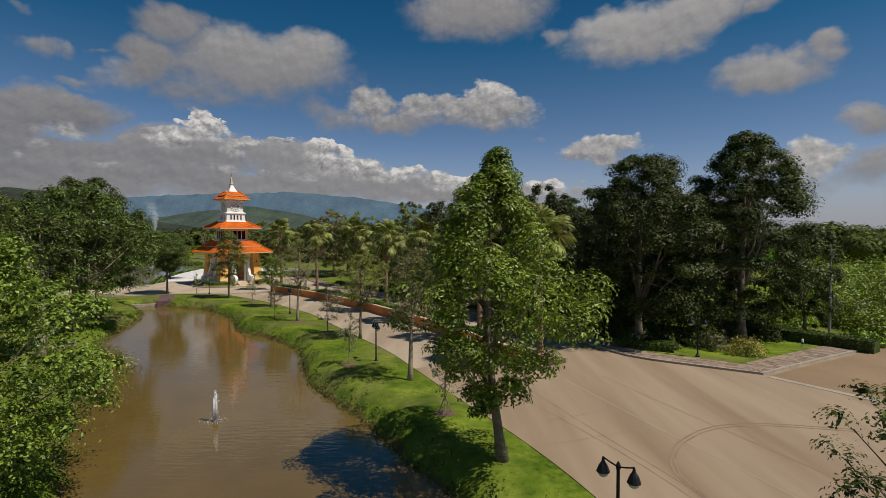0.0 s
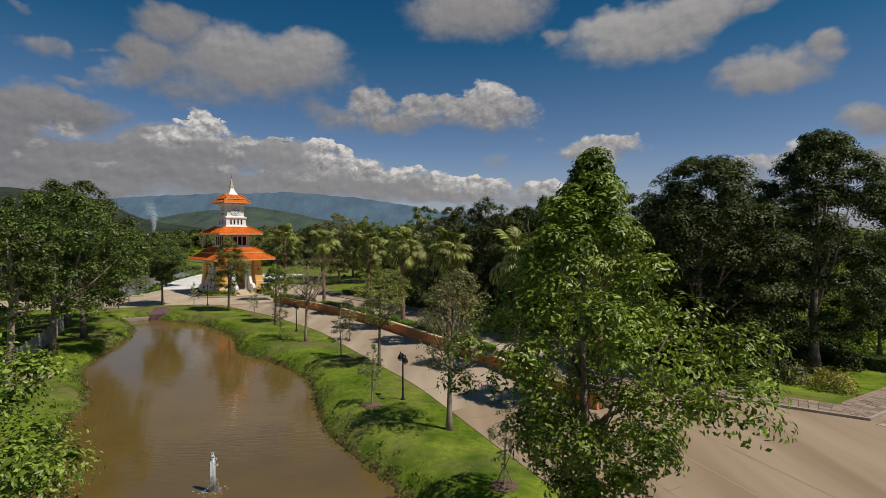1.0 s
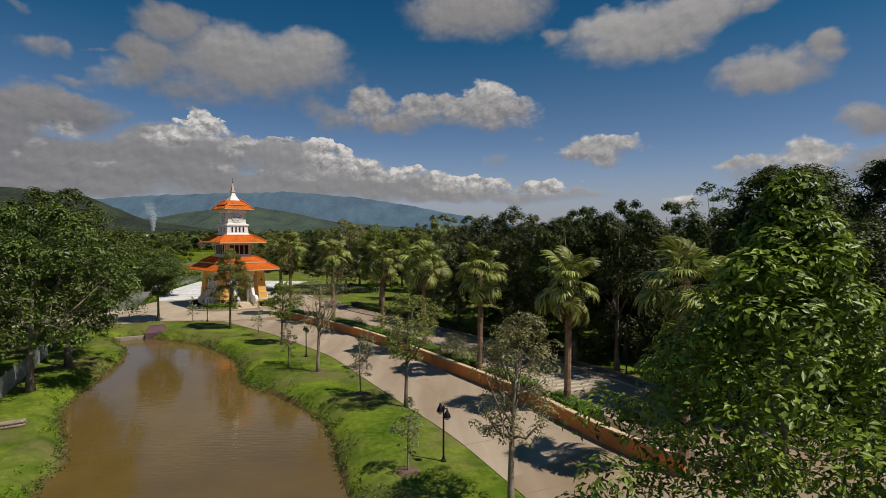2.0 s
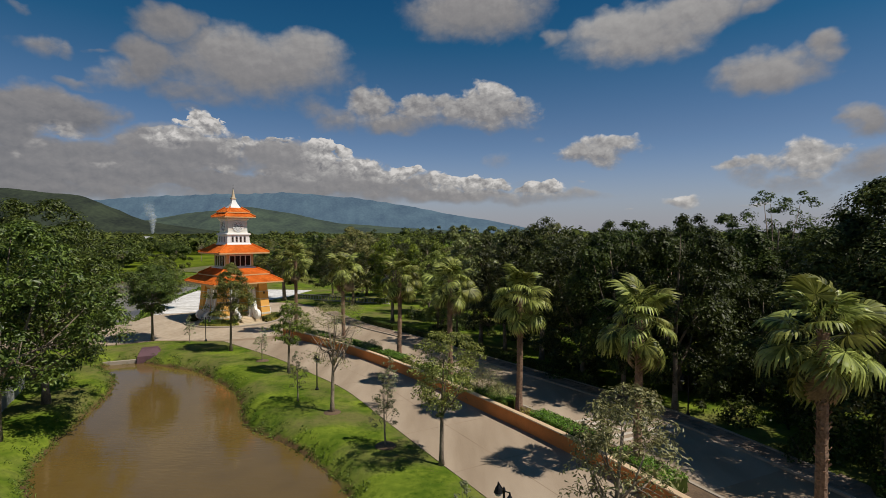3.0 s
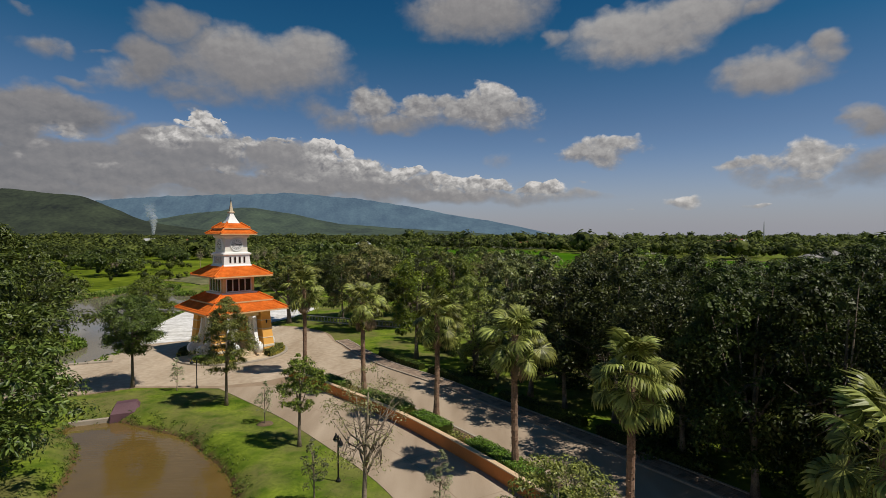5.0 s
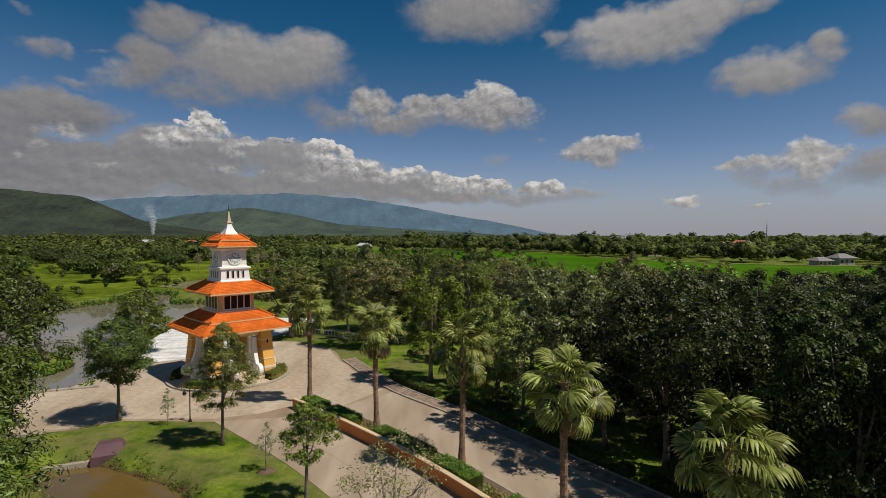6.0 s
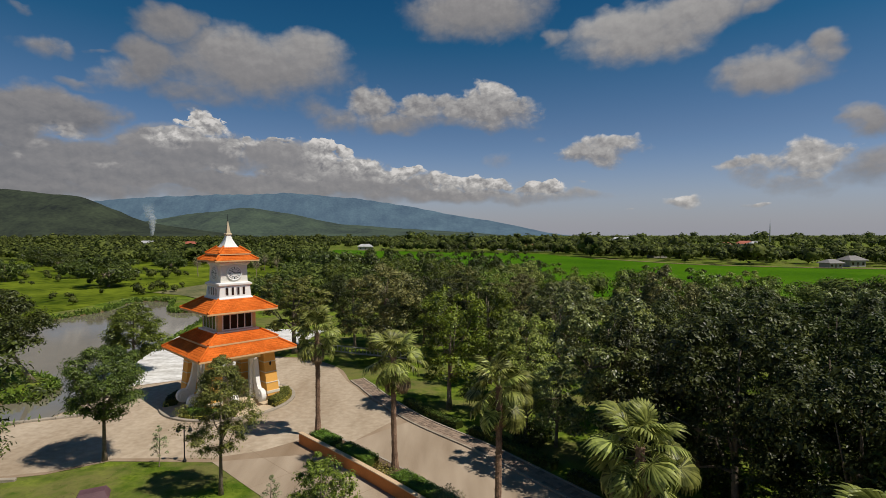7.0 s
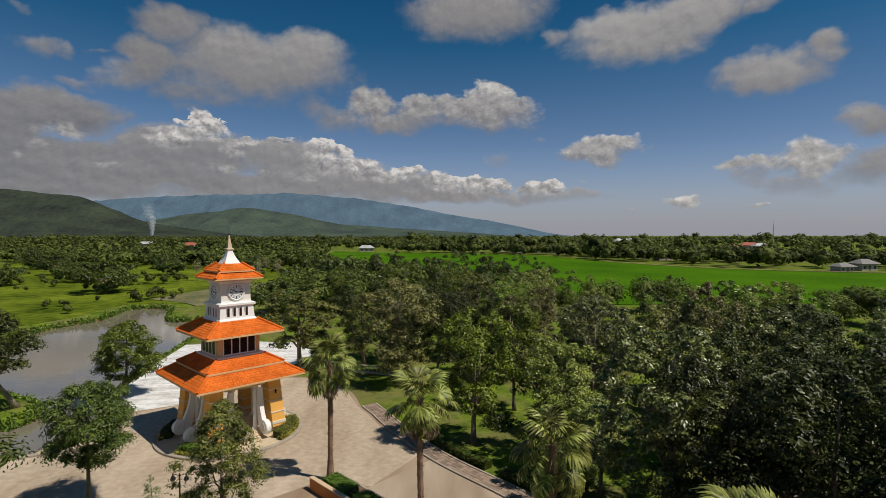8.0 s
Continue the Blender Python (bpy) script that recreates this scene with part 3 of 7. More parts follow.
ROAD_POLY = [tuple(p) for p in GRASS_EDGE] + [(-43, 82.4), (-46.5, 80), (-52, 78.5), (-80, 74), (-110, 70), (-112, 80), (-82, 85), (-60, 89), (-55.6, 92), (-54.3, 103), (-57, 108), (-52, 116)] + [tuple(p) for p in RIGHT_EDGE] + [(24.5, 36.8), (30, 40), (75, 66), (90, 66), (90, -60), (14, -60)]
POND = smooth_line([(-2, -9), (4, -5), (5.2, 2), (3, 12), (0.3, 20.5), (-2.3, 24.9), (-4.5, 29.0), (-8.6, 34.9), (-10.7, 40.0), (-12.6, 45.7), (-15.3, 49.7), (-18.5, 53.1), (-22.0, 56), (-24.3, 61.2), (-26.6, 65.1), (-29.6, 68.3), (-33, 71.6), (-36.5, 73.2), (-41, 75.2), (-44, 73.0), (-40, 69.3), (-36.8, 63.5), (-35.0, 57), (-33, 50.8), (-31.3, 47.4), (-26.4, 41.3), (-24.9, 37.3), (-21.5, 30.5), (-18.4, 24.9), (-15.1, 20.5), (-13.4, 12), (-12.2, 2), (-8, -7)], 1.5)
POND_2 = smooth_line([(-54.6, 93.5), (-56, 103), (-59, 107), (-60.5, 113), (-64, 126), (-66, 140), (-70, 160), (-75, 170), (-84, 171), (-94, 190), (-104, 190), (-101, 173), (-104, 160), (-103, 146), (-96, 128), (-84, 117), (-72, 111), (-65, 107), (-64.5, 101), (-72, 98), (-84, 97), (-86, 90), (-66, 89.5), (-57.5, 91.5)], 1.5)
PLAZA = [(-54.6, 103.2), (-57.2, 108.2), (-59.4, 112.6), (-62, 124), (-64.5, 140), (-52, 143), (-38, 141), (-40, 128), (-43, 120.2), (-46, 112), (-49, 106.5)]
ISLAND_C, ISLAND_R = (-39.45, 98.3), 7.1
WATER_Z = -0.95


# ---- ground ----
def spaced(lo, hi, step, far_lo, far_hi):
    mid = list(np.arange(lo, hi + step / 2, step))
    a, s = [], step
    while (a[-1] if a else lo) > far_lo:
        s *= 1.28
        a.append((a[-1] if a else lo) - s)
    b, s = [], step
    while (b[-1] if b else hi) < far_hi:
        s *= 1.28
        b.append((b[-1] if b else hi) + s)
    return np.array(a[::-1] + mid + b)


def ground_height(X, Y):
    lawn = 0.05 + 0.05 * np.sin(X * 0.31 + 1.0) * np.sin(Y * 0.27)
    road = sdf(ROAD_POLY, X, Y)
    plaza = sdf(PLAZA, X, Y)
    paved = np.minimum(road, plaza)
    h = np.where(paved < 0.25, -0.035, -0.035 + (lawn + 0.035) * np.clip((paved - 0.25) / 0.7, 0, 1))
    pond = np.minimum(sdf(POND, X, Y), sdf(POND_2, X, Y))
    bank = np.clip((1.5 - pond) / 2.8, 0, 1)
    h = h * (1 - bank) + (-1.75) * bank * bank * (3 - 2 * bank) + h * (bank - bank * bank * (3 - 2 * bank))
    return h


def build_ground():
    xs, ys = spaced(-112, 46, 0.8, -4600, 4600), spaced(-8, 196, 0.8, -900, 4700)
    X, Y = np.meshgrid(xs, ys)
    Z = ground_height(X, Y)
    rng = np.random.default_rng(3)
    Z += np.where(Z > 0.0, rng.normal(0, 0.012, Z.shape), 0)
    n, k = len(xs), len(ys)
    idx = np.arange(n * k).reshape(k, n)
    faces = np.stack([idx[:-1, :-1], idx[:-1, 1:], idx[1:, 1:], idx[1:, :-1]], -1).reshape(-1, 4)
    me = raw_mesh("ground", np.stack([X.ravel(), Y.ravel(), Z.ravel()], 1).tolist(), faces.tolist(), GRASS, True)
    tagged(new("ground", me), "uneven green mown lawn and rough grass", "lawn", kind="structure")


build_ground()

bm = bmesh.new()
slab(bm, ROAD_POLY, -0.3, 0.0)
road = tagged(mesh_object("road", bm, CONCRETE), "sunlit pale brown concrete driveway with tyre marks", "road", kind="structure")
ge, wl_, kb, re_ = np.array(GRASS_EDGE), np.array(WALL_LINE), offset_line(np.array(WALL_LINE), -2.98), np.array(RIGHT_EDGE)
left_lane = [tuple(p) for p in ge if 36 < p[1] < 82.6] + [tuple(p) for p in wl_ if 40 < p[1] < 84.5]
right_lane = [tuple(p) for p in kb[::-1] if 44 < p[1] < 86] + [tuple(p) for p in re_ if 46 < p[1] < 92]
for nm, poly in (("road_left_lane", left_lane), ("road_right_lane", right_lane)):
    bm = bmesh.new()
    slab(bm, poly, -0.1, 0.0025)
    tagged(mesh_object(nm, bm, CONCRETE_M), "paler concrete carriageway beside the median", "road", kind="structure")
bm = bmesh.new()
slab(bm, PLAZA, -0.3, 0.008)
tagged(mesh_object("pavement_plaza", bm, CONCRETE_W), "bleached white concrete forecourt with scuffed stains", "pavement", kind="structure")
for nm, poly, mat, lab in (("water_pond", POND, WATER, "muddy brown pond water with light ripples"), ("water_lake", POND_2, WATER_2, "still grey-brown lake reflecting the clouds")):
    bm = bmesh.new()
    lo, hi = poly.min(0) - 1.5, poly.max(0) + 1.5
    bm.faces.new([bm.verts.new((x, y, WATER_Z)) for x, y in ((lo[0], lo[1]), (hi[0], lo[1]), (hi[0], hi[1]), (lo[0], hi[1]))])
    tagged(mesh_object(nm, bm, mat), lab, "water", kind="structure")
RING = [(-34.6, 83), (-43, 82.9), (-46.5, 80.5), (-52, 79), (-80, 74.5), (-82, 84.5), (-60, 88.5), (-55.4, 92.2), (-54.1, 102.9), (-49, 106.2), (-46, 111.7), (-43, 119.6), (-36, 117.5), (-30.2, 112.2), (-27.6, 105.8), (-26, 103), (-24, 99), (-20, 92.4), (-23.5, 86.5), (-28.5, 86.8), (-31, 84.5)]
bm = bmesh.new()
slab(bm, RING, -0.2, 0.005)
tagged(mesh_object("road_ring", bm, CONCRETE_L), "paler concrete turning circle round the tower", "road", kind="structure")


# ---- trees ----
def leaf_mesh(name, centres, normals, length, width, mat, rng, fold=0.25):
    """Many small folded leaves: four corners each, bent along the midrib."""
    n = len(centres)
    d = rng.normal(size=(n, 3))
    d -= (d * normals).sum(1)[:, None] * normals
    d /= np.linalg.norm(d, axis=1)[:, None] + 1e-9
    s = np.cross(normals, d)
    ln = (length * rng.uniform(0.65, 1.3, n))[:, None]
    wd = (width * rng.uniform(0.7, 1.25, n))[:, None]
    v = np.empty((n, 4, 3))
    v[:, 0] = centres - d * ln * 0.5
    v[:, 1] = centres + s * wd * 0.5 + normals * ln * fold * 0.3
    v[:, 2] = centres + d * ln * 0.5 - normals * ln * fold * 0.4
    v[:, 3] = centres - s * wd * 0.5 + normals * ln * fold * 0.3
    me = bpy.data.meshes.new(name)
    me.vertices.add(4 * n)
    me.vertices.foreach_set("co", v.ravel())
    me.loops.add(6 * n)
    me.polygons.add(2 * n)
    base = np.arange(n)[:, None] * 4
    loops = np.concatenate([base + [0, 1, 2], base + [0, 2, 3]], 1).ravel()
    me.loops.foreach_set("vertex_index", loops)
    me.polygons.foreach_set("loop_start", np.arange(2 * n) * 3)
    me.materials.append(mat)
    me.update(calc_edges=True)
    return me


def unit(v):
    return v / (np.linalg.norm(v, axis=-1, keepdims=True) + 1e-9)


PROFILE = {  # crown radius along its height, bottom to top
    "round": [(0, .35), (.15, .75), (.35, 1.0), (.6, .95), (.8, .7), (.93, .4), (1, .12)],
    "cone": [(0, .55), (.15, .95), (.3, 1.0), (.5, .8), (.7, .55), (.87, .3), (1, .06)],
    "umbrella": [(0, .25), (.2, .7), (.45, 1.0), (.7, .95), (.88, .65), (1, .2)],
    "column": [(0, .5), (.2, .9), (.5, 1.0), (.75, .75), (.92, .4), (1, .1)],
    "young": [(0, .34), (.1, .48), (.2, .58), (.31, .84), (.45, 1.0), (.58, .80), (.7, .50), (.8, .31), (.9, .17), (1, .04)],
    "broad": [(0, .6), (.2, .95), (.4, 1.0), (.65, .92), (.85, .65), (1, .25)],
}


def tree(x, y, height, bare, radius, shape, leaf, bark, leaves, clumps, leaf_len, seed, label, category="tree", group="", trunk_r=0.16, limbs=5, clump_r=0.17, lean=0.03, turn=0.0, z=0.0, slim=0.42, inner=0.3, fill=0.2, lobes=0):
    rng = np.random.default_rng(seed)
    root = thing("tree", x, y, z, turn, label, category, group)
    prof = np.array(PROFILE[shape])
    span = height - bare

    def axis_at(h):
        k = h / height
        return np.array([lean * height * k * k, 0.6 * lean * height * math.sin(3 * k), h])

    # trunk
    bm = bmesh.new()
    hs = np.linspace(-0.15, bare + 0.72 * span, 9)
    tube(bm, [axis_at(h) if h > 0 else (0, 0, h) for h in hs], [trunk_r * (1.45 if i == 0 else 1.0) * (1 - 0.85 * i / 8) + 0.012 for i in range(9)], 8)
    part("trunk", bm, bark, root, smooth=True)
    # clumps on an uneven envelope
    s = rng.beta(1.25, 1.15, clumps)
    ang = rng.uniform(0, 2 * math.pi, clumps)
    wob = 1 + 0.20 * np.sin(2 * ang + 5 * s + seed) + 0.13 * np.sin(5 * ang - 7 * s + 2 * seed)
    rr = np.interp(s, prof[:, 0], prof[:, 1]) * radius * wob * np.sqrt(rng.uniform(inner, 1.0, clumps))
    cen = np.stack([rr * np.cos(ang), rr * np.sin(ang), bare + s * span], 1)
    if lobes:
        # the crown swells into a few large lobes that carry the clumps on their upper sides
        ls = (np.arange(lobes) + rng.uniform(0.1, 0.9, lobes)) / lobes * 0.88
        la = np.arange(lobes) * 2.4 + rng.normal(0, 0.3, lobes)
        lr = np.interp(ls, prof[:, 0], prof[:, 1]) * radius * rng.uniform(0.45, 0.74, lobes)
        swell = radius * rng.uniform(0.36, 0.52, lobes)
        hub = np.stack([lr * np.cos(la), lr * np.sin(la), bare + ls * span], 1)
        own = rng.integers(0, lobes, clumps)
        skin = unit(rng.normal(size=(clumps, 3)) + np.array([0, 0, 0.5]) + 0.7 * unit(hub * np.array([1, 1, 0]))[own])
        cen = hub[own] + skin * (swell[own] * rng.uniform(0.7, 1.0, clumps))[:, None] * np.array([1, 1, 0.85])
        s = np.clip((cen[:, 2] - bare) / span, 0, 1)
    cen[:, :2] += np.array([axis_at(h)[:2] for h in cen[:, 2]])
    # limbs, each with twigs to a few clumps
    order = rng.permutation(clumps)
    for k in range(limbs):
        bm = bmesh.new()
        goal = cen[order[k % clumps]]
        h0 = bare * rng.uniform(0.8, 1.0) + span * 0.5 * k / max(1, limbs)
        a = axis_at(h0)
        goal = a + (goal - a) * 0.9
        goal[2] = max(goal[2], h0 + 0.25 * np.linalg.norm(goal[:2] - a[:2]))
        mid = a + (goal - a) * 0.5 + np.array([0, 0, -0.06 * span])
        r0 = trunk_r * (0.55 - 0.2 * k / max(1, limbs))
        tube(bm, [a, a + (mid - a) * 0.5 + np.array([0, 0, 0.02 * span]), mid, goal], [r0, r0 * 0.8, r0 * 0.6, r0 * 0.2], 5)
        near = np.argsort(np.linalg.norm(cen - mid, axis=1))[:4]
        for j in near:
            tube(bm, [mid, (mid + cen[j]) / 2 + np.array([0, 0, 0.1]), cen[j]], [r0 * 0.4, r0 * 0.25, 0.012], 4)
        part("limb", bm, bark, root, smooth=True)
    # leaves sit on the upper skin of each flattened clump
    per = max(1, leaves // clumps)
    c = np.repeat(cen, per, 0)
    rad = np.repeat(radius * clump_r * rng.uniform(0.7, 1.35, clumps) * (0.45 + 0.55 * np.interp(s, prof[:, 0], prof[:, 1])), per)[:, None]
    v = unit(rng.normal(size=c.shape) + np.array([0, 0, 0.45]))
    shell = rng.uniform(0.6, 1.05, (len(c), 1))
    deep = rng.uniform(0, 1, (len(c), 1)) < fill
    shell = np.where(deep, rng.uniform(0.05, 0.55, shell.shape), shell)
    sized = leaf_len * np.where(deep[:, 0], 1.9, 1.0)
    off = v * shell * rad * np.array([1.15, 1.15, 0.62])
    off[:, 2] -= 0.22 * (off[:, 0] ** 2 + off[:, 1] ** 2) / rad[:, 0]
    pos = c + off
    out = v * 0.85 + np.array([0, 0, 0.5]) + rng.normal(size=c.shape) * 0.22
    crown = new("crown", leaf_mesh("crown", pos, unit(out), sized, sized * slim, leaf, rng))
    crown.parent = root
    return root


def again(ob, x, y, size=1.0, turn=0.0, tall=1.0, z=0.0, label=""):
    c = copy_thing(ob, pose(x, y, z, 0, 0, turn) @ Matrix.Diagonal((size, size, size * tall, 1)))
    if label:
        tagged(c, label)
    return c


# the tall young tree by the drive
tree(2.5, 21.7, 13.0, 2.3, 4.2, "young", LEAF_Y, BARK, 36000, 190, 0.19, 11, "tall young broadleaf tree with bright green foliage on the lawn", trunk_r=0.21, limbs=16, clump_r=0.19, lean=0.085, turn=90, slim=0.45, inner=0.16, fill=0.0)

# lawn trees beside the left carriageway
lawn_kinds = [
    tree(-2.1, 33.6, 8.6, 3.2, 2.0, "column", LEAF_O, BARK_PALE, 5600, 120, 0.17, 21, "sparse olive-leaved lawn tree with two pale stems", trunk_r=0.16, limbs=16, clump_r=0.22, lean=0.05, fill=0.0, slim=0.34),
    tree(-7.5, 47.4, 7.8, 3.0, 2.1, "umbrella", LEAF_C, BARK, 7000, 90, 0.17, 22, "young lawn tree with an open rounded crown", trunk_r=0.13, limbs=7, clump_r=0.23, fill=0.0),
    tree(-15.6, 56.1, 9.0, 3.6, 2.1, "column", LEAF_O, BARK_PALE, 3000, 80, 0.13, 23, "slender leaning lawn tree with bare pale branches and a thin crown", trunk_r=0.15, limbs=18, clump_r=0.23, lean=0.04, fill=0.0),
    tree(-22.1, 67.4, 7.0, 2.8, 1.6, "round", LEAF_B, BARK, 5600, 70, 0.17, 24, "small dark-leaved tree on the lawn edge", trunk_r=0.14, limbs=6, clump_r=0.26, lean=0.02),
    tree(-31.4, 76.8, 9.9, 3.2, 2.3, "column", LEAF_C, BARK, 15000, 130, 0.165, 25, "narrow lawn tree standing before the clock tower", trunk_r=0.15, limbs=7, clump_r=0.26, lean=0.01),
    tree(-43.4, 82.5, 9.3, 3.6, 3.2, "umbrella", LEAF_G, BARK, 26000, 110, 0.2, 26, "broad-crowned lawn tree at the end of the pond", trunk_r=0.17, limbs=8, clump_r=0.24, lean=0.0),
]
# thin staked saplings
sapling = tree(0.1, 27.3, 3.6, 1.0, 0.75, "cone", LEAF_E, BARK_PALE, 1100, 46, 0.12, 31, "thin staked sapling with few pale leaves", "sapling", "saplings on the lawn", trunk_r=0.04, fill=0.0, limbs=10, clump_r=0.26)
for sx, sy, sz, st in ((-6.7, 37.4, 1.05, 40), (-11.0, 50.0, 1.25, 120), (-18.9, 58.9, 1.1, 200), (-11.6, 57.3, 1.1, 10), (-26.2, 72.0, 1.0, 80), (-38.2, 81.2, 0.95, 300)):
    again(sapling, sx, sy, sz, st)

# far bank of the pond and beside the lake
bank_a = tree(-45.2, 65.6, 16.2, 4.0, 6.6, "broad", LEAF_G, BARK, 19000, 170, 0.30, 41, "large spreading dark green bank tree", group="bank trees", trunk_r=0.32, limbs=9, clump_r=0.18)
bank_b = tree(-35.8, 50.6, 14.0, 3.6, 5.6, "broad", LEAF_G, BARK, 18000, 150, 0.29, 42, "olive green bank tree with a dense crown", group="bank trees", trunk_r=0.26, limbs=8, clump_r=0.19)
again(bank_a, -53.5, 60, 0.92, 130)
again(bank_b, -38.3, 58.2, 1.0, 95)
again(bank_b, -47.0, 49, 1.05, 210)
again(bank_b, -58, 70, 1.0, 60)
again(bank_a, -62, 52, 1.05, 250)
tree(-18.2, 18.6, 10.0, 0.3, 4.9, "broad", LEAF_B, BARK, 50000, 300, 0.15, 43, "leafy bank tree with green foliage to the ground", group="bank trees", trunk_r=0.22, limbs=8, clump_r=0.19, slim=0.55, inner=0.25)
tree(-30.6, 39.8, 11.0, 5.0, 2.6, "round", LEAF_G, BARK_PALE, 7000, 90, 0.24, 46, "bank tree with a thick pale trunk", group="bank trees", trunk_r=0.3, limbs=7, clump_r=0.2)
tree(8.0, 7.2, 8.0, 3.2, 2.7, "umbrella", LEAF_G, BARK, 3800, 60, 0.085, 47, "sparse roadside tree with drooping bare branches", trunk_r=0.15, limbs=22, clump_r=0.13, lean=0.02)
tree(-67.3, 105.6, 11.4, 4.4, 4.6, "umbrella", LEAF_G, BARK_PALE, 12000, 90, 0.4, 44, "lakeside tree with a leaning pale trunk", trunk_r=0.3, limbs=7, clump_r=0.24, lean=0.38, turn=176)
tree(-57.3, 110.0, 9.2, 2.2, 3.5, "round", LEAF_B, BARK, 14000, 90, 0.28, 45, "round dark-crowned tree between the lake and forecourt", trunk_r=0.2, limbs=6, clump_r=0.27, inner=0.45, fill=0.25, slim=0.6)

# trees on the right
tree(23.8, 66.5, 17.6, 4.0, 4.4, "umbrella", LEAF_D, BARK, 5200, 90, 0.28, 73, "tall ragged thin-crowned tree standing above the wood", group="woodland trees", trunk_r=0.26, limbs=16, clump_r=0.15, inner=0.12, fill=0.0)
tree(26.9, 47.1, 18.2, 2.6, 5.0, "broad", LEAF_V, BARK, 52000, 150, 0.23, 51, "tall dense dark evergreen tree on the corner bed", group="corner trees", trunk_r=0.36, limbs=8, clump_r=0.25, inner=0.4, fill=0.25, slim=0.55)
tree(17.2, 45.9, 16.2, 2.4, 5.4, "broad", LEAF_V, BARK, 52000, 150, 0.23, 52, "tall dense dark tree with a full rounded crown", group="corner trees", trunk_r=0.34, limbs=8, clump_r=0.25, inner=0.4, fill=0.25, slim=0.55)
# kinds of woodland tree: each is built once, then copied in its own height and breadth
KINDS = {}


def wood_kind(key, x, y, height, bare, radius, shape, leaf, leaves, clumps, leaf_len, seed, label, **more):
    ob = tree(x, y, height, bare, radius, shape, leaf, BARK, leaves, clumps, leaf_len, seed, label, group="woodland trees", trunk_r=0.26, limbs=8, **more)
    KINDS[key] = (ob, height, radius)
    return ob


wood_kind("upright", -14.8, 95.0, 13.6, 3.4, 3.9, "column", LEAF_A, 11000, 130, 0.27, 55, "upright bright green park tree on the lawn", clump_r=0.2, lobes=16, inner=0.35, fill=0.2, slim=0.6)
wood_kind("olive", -7.4, 91.0, 11.2, 3.2, 3.3, "round", LEAF_C, 10000, 120, 0.26, 57, "rounded olive green park tree with a clear stem", clump_r=0.2, lobes=16, inner=0.4, fill=0.2, slim=0.6)
wood_kind("brown", -24.0, 115.0, 14.2, 3.4, 5.2, "broad", LEAF_R, 12000, 130, 0.33, 56, "brownish green woodland tree with a broad crown", clump_r=0.2, lobes=16, inner=0.4, fill=0.2, slim=0.6)
wood_kind("glossy", -2.5, 98.0, 13.2, 4.2, 4.0, "broad", LEAF_S, 11000, 110, 0.28, 58, "glossy-leaved woodland tree glinting in the sun", clump_r=0.2, lobes=16, inner=0.4, fill=0.2, slim=0.6)
wood_kind("green", 3.0, 72.3, 14.8, 3.0, 5.2, "broad", LEAF_W, 20000, 160, 0.25, 53, "dense round-headed green woodland tree beside the drive", clump_r=0.2, lobes=16, inner=0.45, fill=0.2, slim=0.6)
wood_kind("dark", 12.6, 61.6, 14.2, 2.2, 4.8, "broad", LEAF_D, 21000, 160, 0.24, 54, "dark glossy woodland tree beside the drive", clump_r=0.2, lobes=16, inner=0.4, fill=0.2, slim=0.6)
back_kinds = [
    tree(22, 140, 12.0, 2.4, 5.4, "broad", LEAF_B, BARK, 4200, 70, 0.46, 61, "dense green tree of the back wood", group="woodland trees", trunk_r=0.3, limbs=3, clump_r=0.24, lobes=14),
    tree(32, 138, 11.4, 2.2, 5.0, "round", LEAF_W, BARK, 4200, 66, 0.46, 62, "dark tree of the back wood", group="woodland trees", trunk_r=0.28, limbs=3, clump_r=0.24, lobes=14),
    tree(42, 142, 11.0, 2.2, 4.8, "round", LEAF_C, BARK, 4200, 66, 0.45, 63, "olive green tree of the back wood", group="woodland trees", trunk_r=0.28, limbs=3, clump_r=0.24, lobes=14),
]
rng = np.random.default_rng(77)
CLEAR = [(-13, 107, 7.0), (0, 104, 6.0), (8.5, 96, 4.0), (19, 75, 3.5), (-20, 100, 5.0), (10.5, 55.5, 2.6), (-22, 107, 4), (-12, 88, 4.0)]
placed = [(26.9, 47.1), (17.4, 46.4), (-14.8, 95), (-7.4, 91), (-24, 115), (-2.5, 98), (3, 72.3), (12.6, 61.6), (22, 140), (32, 138), (42, 142)]
